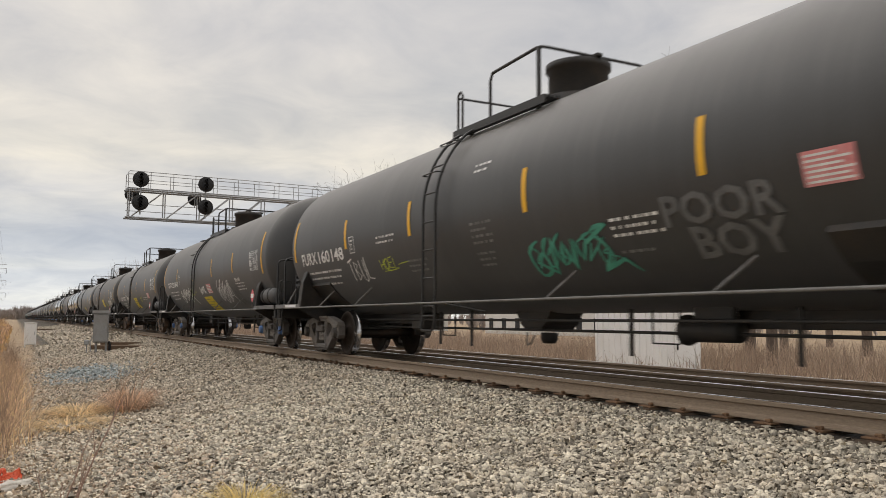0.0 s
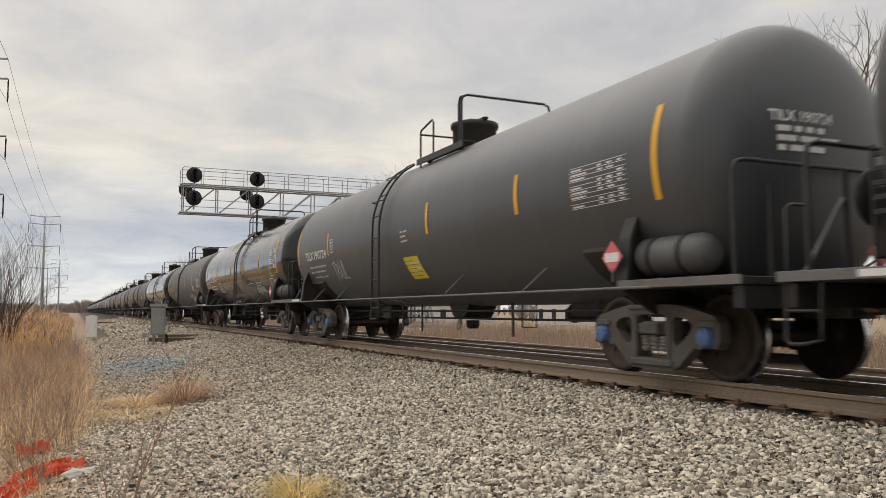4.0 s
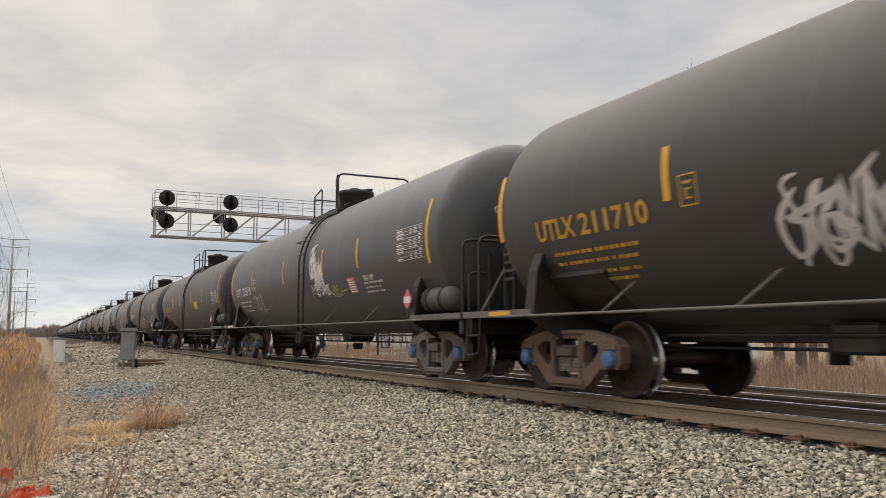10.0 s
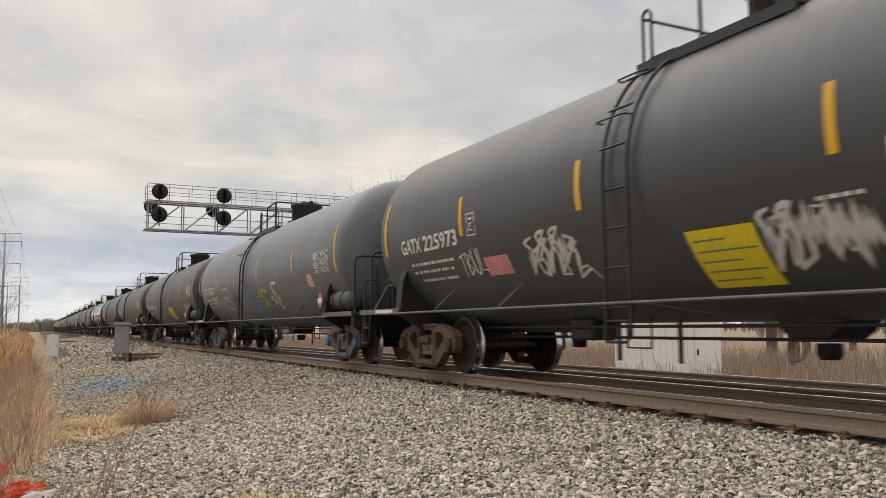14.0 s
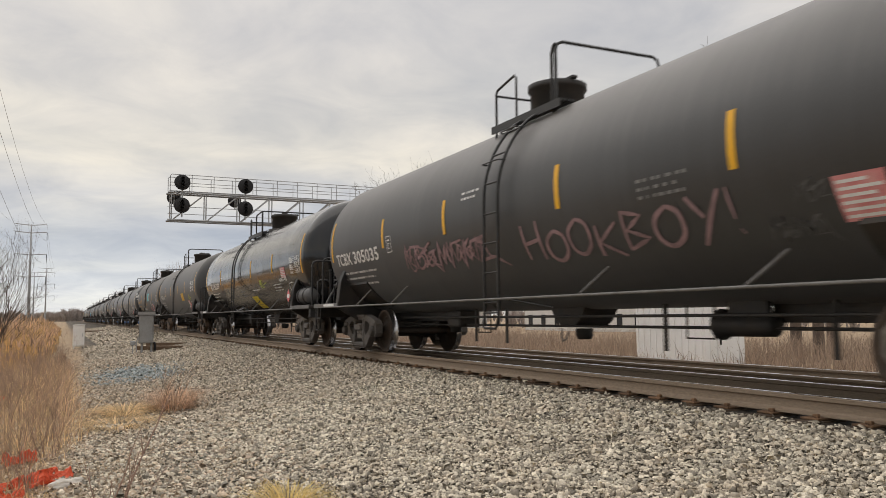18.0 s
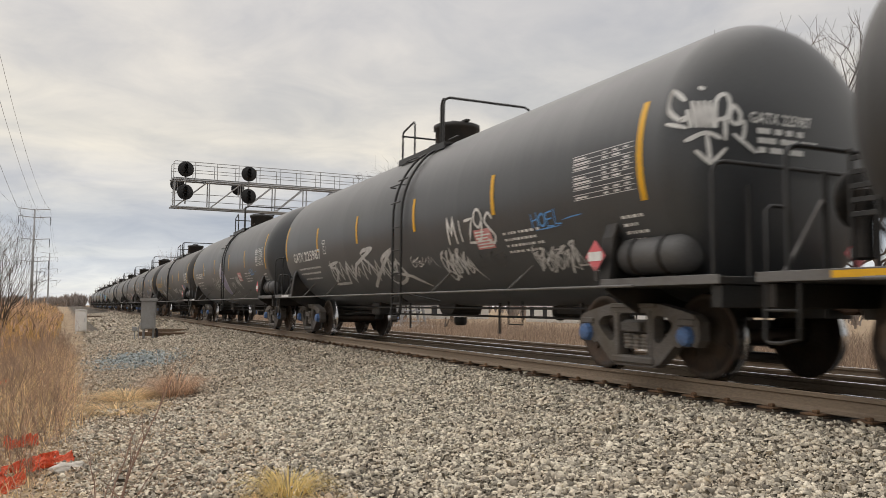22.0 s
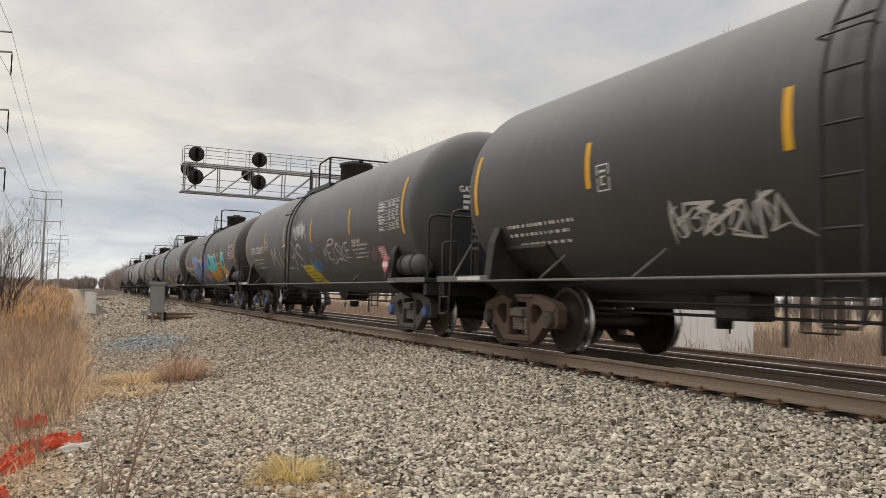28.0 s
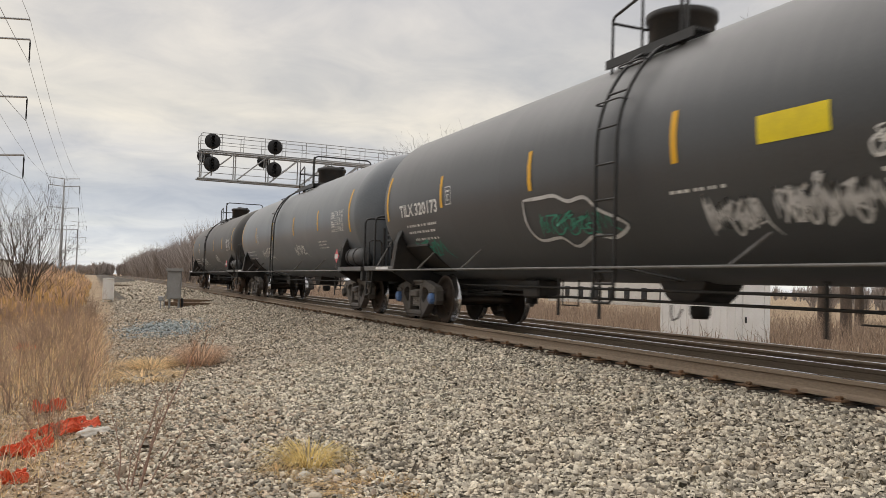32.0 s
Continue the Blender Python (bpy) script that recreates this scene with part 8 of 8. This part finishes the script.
def relay_box():
    c = new("relay_cabinet")
    c.location, c.rotation_euler = (2.95, 33.7, -0.50), (0, 0, radians(-8))
    part("cabinet_body", Geo().box(-0.27, 0.27, -0.20, 0.20, 0.30, 1.42, 0.015), GREYBOX, c)
    part("rain_hood", Geo().prism([(-0.32, 1.42), (0.32, 1.42), (0.31, 1.54), (-0.31, 1.54)], -0.27, 0.25, "y"), GREYBOX, c)
    door = part("cabinet_door", Geo().box(-0.24, 0.24, -0.222, -0.203, 0.34, 1.38, 0.006), GREYBOX, c)
    part("door_hasp", Geo().box(0.16, 0.20, -0.245, -0.222, 0.80, 0.92, 0.006), GALV, door)
    for x in (-0.16, 0.20):
        part("support_post", Geo().tube([(x, 0.0, -0.1), (x, 0.0, 0.32)], 0.045, 8), GALV, c)
    part("conduit", Geo().tube([(0.33, 0.05, -0.05), (0.33, 0.05, 0.22), (0.29, 0.05, 0.34)], 0.05, 8), SIGNALBLACK, c)
    part("conduit", Geo().tube([(-0.34, -0.1, -0.05), (-0.36, -0.1, 0.35), (-0.26, -0.1, 0.55)], 0.022, 6), GALV, c)
    jb = part("junction_box", Geo().box(-0.58, -0.40, -0.1, 0.1, 0.22, 0.40, 0.02), GALV, c)
    part("junction_post", Geo().tube([(-0.49, 0, -0.1), (-0.49, 0, 0.24)], 0.025, 6), GALV, jb)
    tagged(c, "grey relay cabinet with a rain hood on posts", "cabinet")


relay_box()
for k, (x, y, l, a) in enumerate(((3.75, 35.2, 2.1, 68), (4.35, 36.6, 2.3, 74), (3.9, 34.2, 1.6, 82))):
    ob = part("timber_baulk", Geo().box(-l / 2, l / 2, -0.11, 0.11, 0.0, 0.17, 0.015), TIMBER, None, "", (x, y, float(ground_z(x, y)) - 0.02), (0, 0, a - 90))
    tagged(ob, "old brown timber baulk lying by the cabinet", "timber", "timber baulks by the cabinet")
for k in range(4):
    ob = part("crossing_plank", Geo().box(-2.4, 2.4, -0.13, 0.13, 0.0, 0.14, 0.012), TIMBER, None, "", (3.9, 88.6 + k * 0.29, float(ground_z(3.9, 88.6)) - 0.03), (0, 0, 1.0))
    tagged(ob, "weathered plank of a ground-level foot crossing", "plank", "planks of the foot crossing")


def shed():
    s = new("signal_shed")
    x0, x1, y0, y1, zb, zt = 16.5, 18.02, 17.45, 20.48, -1.15, 1.75
    s.location = (x0, y0, zb)
    w, l, hgt = x1 - x0, y1 - y0, zt - zb
    part("shed_wall", Geo().box(0, w, 0, l, 0, hgt, 0.01), SHEDWALL, s)
    part("shed_roof", Geo().prism([(-0.10, hgt), (w + 0.10, hgt), (w + 0.10, hgt + 0.06), (w / 2, hgt + 0.24), (-0.10, hgt + 0.06)], -0.1, l + 0.1, "y"), SHEDWALL, s)
    for k in range(11):
        part("wall_rib", Geo().box(-0.022, 0.002, 0.10 + k * 0.28, 0.13 + k * 0.28, 0.05, hgt - 0.03, 0.004), SHEDWALL, s)
    for k in range(3):
        part("wall_rib", Geo().box(0.18 + k * 0.55, 0.21 + k * 0.55, -0.022, 0.002, 0.05, hgt - 0.03, 0.004), SHEDWALL, s)
    door = part("shed_door", Geo().box(0.45, 1.25, -0.035, -0.004, 0.12, 2.15, 0.006), SHEDWALL, s)
    part("door_handle", Geo().box(0.52, 0.57, -0.075, -0.035, 1.05, 1.22, 0.01), SIGNALBLACK, door)
    for x in (0.05, w - 0.05):
        part("shed_skid", Geo().box(x - 0.06, x + 0.06, -0.05, l + 0.05, -0.15, 0.0, 0.01), TIMBER, s)
    tagged(s, "white ribbed sheet-metal signal shed beyond the tracks", "shed")


shed()


def gantry():
    g0 = new("signal_gantry")
    y = 56.0
    g0.location = (0, y, 0)
    xa, xb, zb, zt = 6.12, 24.6, 7.36, 9.22
    for yy in (-0.45, 0.45):
        for z in (zb, zt):
            part("truss_chord", Geo().tube([(xa - 0.12, yy, z), (xb, yy, z)], 0.065, 8), GALV, g0)
        k = 0
        x = xa + 0.12
        while x < xb:
            part("truss_post", Geo().tube([(x, yy, zb), (x, yy, zt)], 0.040, 6), GALV, g0)
            if x + 2.25 < xb:
                part("truss_diagonal", Geo().tube([(x + 0.15, yy, zb + 0.08), (x + 2.1, yy, zt - 0.08)], 0.045, 6), GALV, g0)
            x += 2.25
            k += 1
    deck = Geo()
    for q in range(9):
        deck.box(xa, xb, -0.40 + q * 0.10, -0.36 + q * 0.10, zt + 0.10, zt + 0.14)
    part("walkway_grating", deck, GALV, g0)
    for yy in (-0.62, 0.62):
        hand = part("walkway_handrail", Geo().tube([(xa, yy, zt + 0.1), (xa, yy, zt + 1.10), (xa + 0.1, yy, zt + 1.2), (xb, yy, zt + 1.2)], 0.026, 6), GALV, g0)
        part("mid_rail", Geo().tube([(xa, yy, zt + 0.65), (xb, yy, zt + 0.65)], 0.02, 5), GALV, hand)
        x = xa + 1.4
        while x < xb:
            part("rail_post", Geo().tube([(x, yy, zt + 0.05), (x, yy, zt + 1.2)], 0.022, 5), GALV, hand)
            x += 1.45
    for z in (zb + 0.55, zb + 1.05):
        part("back_rail", Geo().tube([(xa, 0.62, z), (xb, 0.62, z)], 0.022, 5), GALV, g0)
    for x, zs, back in ((6.88, (9.88, 8.33), True), (11.08, (9.88, 8.32), True)):
        mast = part("signal_mast", Geo().tube([(x + 0.02, -0.58, zb + 0.2), (x + 0.02, -0.58, 10.2)], 0.055, 8), GALV, g0)
        for z in zs:
            head = part("signal_head", Geo().lathe([(-0.78, 0.0), (-0.78, 0.50), (-0.76, 0.52), (-0.72, 0.52), (-0.70, 0.50), (-0.70, 0.0)], 32, "y", (x, 0, z)), SIGNALBLACK, g0, "round black signal target")
            for wz in (0.24, -0.24):
                part("lamp_hood", Geo().lathe([(-0.98, 0.12), (-0.80, 0.13), (-0.78, 0.11)], 12, "y", (x, 0, z + wz)), SIGNALBLACK, head)
            part("lamp_hood", Geo().lathe([(-0.98, 0.12), (-0.80, 0.13), (-0.78, 0.11)], 12, "y", (x, 0, z)), SIGNALBLACK, head)
        if back:
            xx = x - 0.36 if x < 8 else x - 0.46
            part("signal_head", Geo().lathe([(0.72, 0.0), (0.72, 0.46), (0.78, 0.46), (0.80, 0.0)], 28, "y", (xx, 0, zs[1] + 0.70)), SIGNALBLACK, g0, "round black signal target")
            part("signal_arm", Geo().tube([(xx, 0.6, zs[1] + 0.1), (xx, 0.6, zs[1] + 0.95)], 0.04, 6), GALV, g0)
    # tower on a flared lattice foot
    for sx in (-0.7, 0.7):
        for sy in (-0.5, 0.5):
            part("tower_leg", Geo().tube([(23.6 + sx * 1.6, sy * 1.5, -1.2), (23.6 + sx, sy, 1.2), (23.6 + sx, sy, zt)], 0.11, 8), GALV, g0)
    for z in (-0.3, 0.5, 1.3, 2.8, 4.4, 6.0):
        for sy in (-0.5, 0.5):
            part("tower_brace", Geo().tube([(22.6 if z < 1 else 22.9, sy, z), (24.6 if z < 1 else 24.3, sy, z)], 0.05, 6), GALV, g0)
            part("tower_brace", Geo().tube([(22.9, sy, z), (24.3, sy, z + 1.4)], 0.04, 6), GALV, g0)
    part("tower_footing", Geo().box(21.9, 25.3, -1.1, 1.1, -1.3, -0.55, 0.05), HOUSEWALL, g0)
    tagged(g0, "galvanised lattice signal gantry with round black signal heads", "signal gantry")


gantry()


def pylon(x, y, hgt, yaw):
    p = new("transmission_pole")
    p.location, p.rotation_euler = (x, y, -1.1), (0, 0, radians(yaw))
    part("pole_shaft", Geo().lathe([(0, 0.48), (hgt * 0.5, 0.33), (hgt, 0.17), (hgt + 0.02, 0.0)], 12, "z"), GALV, p)
    for k, (dz, half) in enumerate(((0.15, 3.9), (2.3, 4.0), (8.5, 4.0), (14.7, 4.0))):
        z = hgt - dz
        arm = part("crossarm", Geo().tube([(-half, 0, z + 0.25), (0, 0, z - 0.1), (half, 0, z + 0.25)], 0.11, 6), GALV, p)
        if k:
            for s in (-1, 1):
                part("insulator", Geo().lathe([(z + 0.2, 0.03), (z - 0.2, 0.09), (z - 1.0, 0.06), (z - 1.8, 0.09), (z - 2.3, 0.03)], 6, "z", (s * half, 0, 0)), SIGNALBLACK, arm)
    tagged(p, "tall grey steel transmission pole with four crossarms", "power pole", "transmission poles along the field")


POLES = ((-13.4, -60, 28.6), (-11.45, 95, 28.6), (-9.1, 250, 28.6), (-9.2, 466, 29.0))
for x, y, hgt in POLES[1:]:
    pylon(x, y, hgt, 0)
pylon(-16.5, 520, 29.5, 0)
for half, dz in ((-4, 4.6), (4, 4.6), (-4, 10.8), (4, 10.8), (-4, 17.0), (4, 17.0), (-3.9, -0.05), (3.9, -0.05)):
    g = Geo()
    for (xa, ya, ha), (xb, yb, hb) in zip(POLES, POLES[1:]):
        pts = []
        for k in range(17):
            t = k / 16
            pts.append((xa + half + (xb - xa) * t, ya + (yb - ya) * t, (ha - dz - 1.1) * (1 - t) + (hb - dz - 1.1) * t - 5.0 * 4 * t * (1 - t) * 0.6))
        g.tube(pts, 0.022, 4, caps=False)
    tagged(part("power_cable", g, WIRE, None), "thin grey overhead power cable sagging between poles", "cable", "overhead power cables")


# ---- litter and stones at the edge of the weeds ----
def netting(x, y, w, l, seed, a):
    """A crumpled scrap of plastic fence mesh: a net of thin strips over a wavy sheet."""
    rnd = random.Random(seed)
    g = Geo()
    nx, ny = 18, 12
    grid = {}
    for i in range(nx + 1):
        for j in range(ny + 1):
            u, v = i / nx - 0.5, j / ny - 0.5
            z = 0.05 + 0.05 * math.sin(v * 14 + seed + 3 * u) + 0.09 * noise.noise(Vector((u * 3 + seed, v * 2.2, 1))) + 0.03 * noise.noise(Vector((u * 9, v * 9 + seed, 2)))
            ragged = 1 + 0.22 * noise.noise(Vector((u * 4 + seed, v * 4, 7)))
            grid[i, j] = (u * w * ragged + rnd.gauss(0, 0.004), v * l * ragged + rnd.gauss(0, 0.004), max(0.012, z * (1.3 - 1.6 * abs(v))))
    for i in range(nx + 1):
        g.tube([grid[i, j] for j in range(ny + 1)], 0.005, 4, caps=False, smooth=False)
    for j in range(ny + 1):
        g.tube([grid[i, j] for i in range(nx + 1)], 0.006, 4, caps=False, smooth=False)
    for i in range(nx):
        for j in range(ny):
            if rnd.random() < 0.82:
                g.add([grid[i, j], grid[i + 1, j], grid[i + 1, j + 1], grid[i, j + 1]], [(0, 1, 2, 3)], True)
    ob = put("plastic_netting", g.mesh("plastic_netting", NET, False), None, (x, y, float(ground_z(x, y)) + 0.0), (0, 0, a))
    tagged(ob, "crumpled scrap of bright orange plastic safety netting", "netting", "orange netting scraps")


netting(-0.20, 9.25, 0.75, 0.36, 3, 52)
netting(-0.50, 8.35, 0.50, 0.30, 5, 70)
netting(-0.42, 10.7, 0.34, 0.26, 7, 10)
netting(-1.23, 19.0, 0.42, 0.40, 9, 40)
netting(-0.52, 7.2, 0.18, 0.16, 11, 15)


def rock(x, y, sx, sy, sz, seed, label):
    bm = bmesh.new()
    bmesh.ops.create_icosphere(bm, subdivisions=3, radius=1)
    for v in bm.verts:
        f = 1 + 0.28 * noise.noise(v.co * 1.3 + Vector((seed, 0, 0))) + 0.10 * noise.noise(v.co * 3.7 + Vector((0, seed, 0)))
        v.co = Vector((v.co.x * sx * f, v.co.y * sy * f, v.co.z * sz * f))
    me = bpy.data.meshes.new("rock")
    bm.to_mesh(me); bm.free()
    me.materials.append(PALEROCK)
    tagged(put("rock", me, None, (x, y, float(ground_z(x, y)) + sz * 0.3), (0, 0, seed * 40)), label, "rock", "pale rocks by the path")


rock(0.02, 8.95, 0.13, 0.09, 0.06, 1, "pale broken rock beside the orange netting")
rock(0.16, 9.05, 0.08, 0.07, 0.05, 2, "pale broken rock beside the orange netting")
rock(1.62, 6.35, 0.055, 0.045, 0.035, 4, "small pale rock beside the grass tuft")
rock(1.86, 6.30, 0.05, 0.04, 0.035, 5, "small pale rock beside the grass tuft")


# ---- far buildings ----
def house(x, y, w, l, hgt, roof, label, floors=1, rows=5):
    hs = new("house")
    hs.location = (x, y, -1.2)
    part("house_wall", Geo().box(0, w, 0, l, 0, hgt, 0.02), HOUSEWALL, hs)
    part("house_roof", Geo().prism([(-0.4, hgt), (w + 0.4, hgt), (w / 2, hgt + roof)], -0.4, l + 0.4, "y"), ROOF, hs)
    for f in range(floors):
        for k in range(rows):
            yy = l * (k + 0.5) / rows
            part("house_window", Geo().box(-0.05, 0.02, yy - 0.5, yy + 0.5, 0.9 + f * 2.7, 2.2 + f * 2.7, 0.01), GLASS, hs)
        for k in range(3):
            xx = w * (k + 0.5) / 3
            part("house_window", Geo().box(xx - 0.5, xx + 0.5, -0.05, 0.02, 0.9 + f * 2.7, 2.2 + f * 2.7, 0.01), GLASS, hs)
    tagged(hs, label, "house", "pale buildings in the distance")


house(-34, 205, 16, 12, 4.2, 1.5, "long low white building beyond the reed field", 1, 4)
house(58, 70, 14, 26, 5.4, 2.2, "pale two-storey building beyond the scrub", 2, 8)
house(52, 118, 12, 18, 3.2, 1.8, "low pale building beyond the scrub", 1, 5)
house(70, 22, 14, 22, 5.6, 2.2, "pale two-storey building behind leafless trees", 2, 6)



# ---- what moves: every car of the train, and its wheels while it is near ----
def motions():
    for k, c in enumerate(CARS):
        walk(c, [(t, pose(TRACK, STARTS[k] - HALF - SPEED * t, 0)) for t in (0, 8, 16, 24, 32)])
    step = 1 / FPS
    for ws, number, y in WHEELS:
        here = STARTS[number] - HALF
        t0 = max(0.0, min(32.0, (here - 34) / SPEED))
        t1 = max(0.0, min(32.0, (here + 4) / SPEED))
        f0, f1 = math.ceil(t0 * FPS), math.floor(t1 * FPS)
        rows = []
        turn = SPEED / 0.457
        if f0 > 0:
            rows.append((0.0, pose(0, y, 0.457, 0)))
        for f in range(f0, f1 + 1):
            rows.append((f * step, pose(0, y, 0.457, math.degrees(turn * (f - f0) * step))))
        if f1 < 32 * FPS:
            last = rows[-1][1] if rows else pose(0, y, 0.457)
            rows.append((32.0, last))
        walk(ws, rows)


motions()
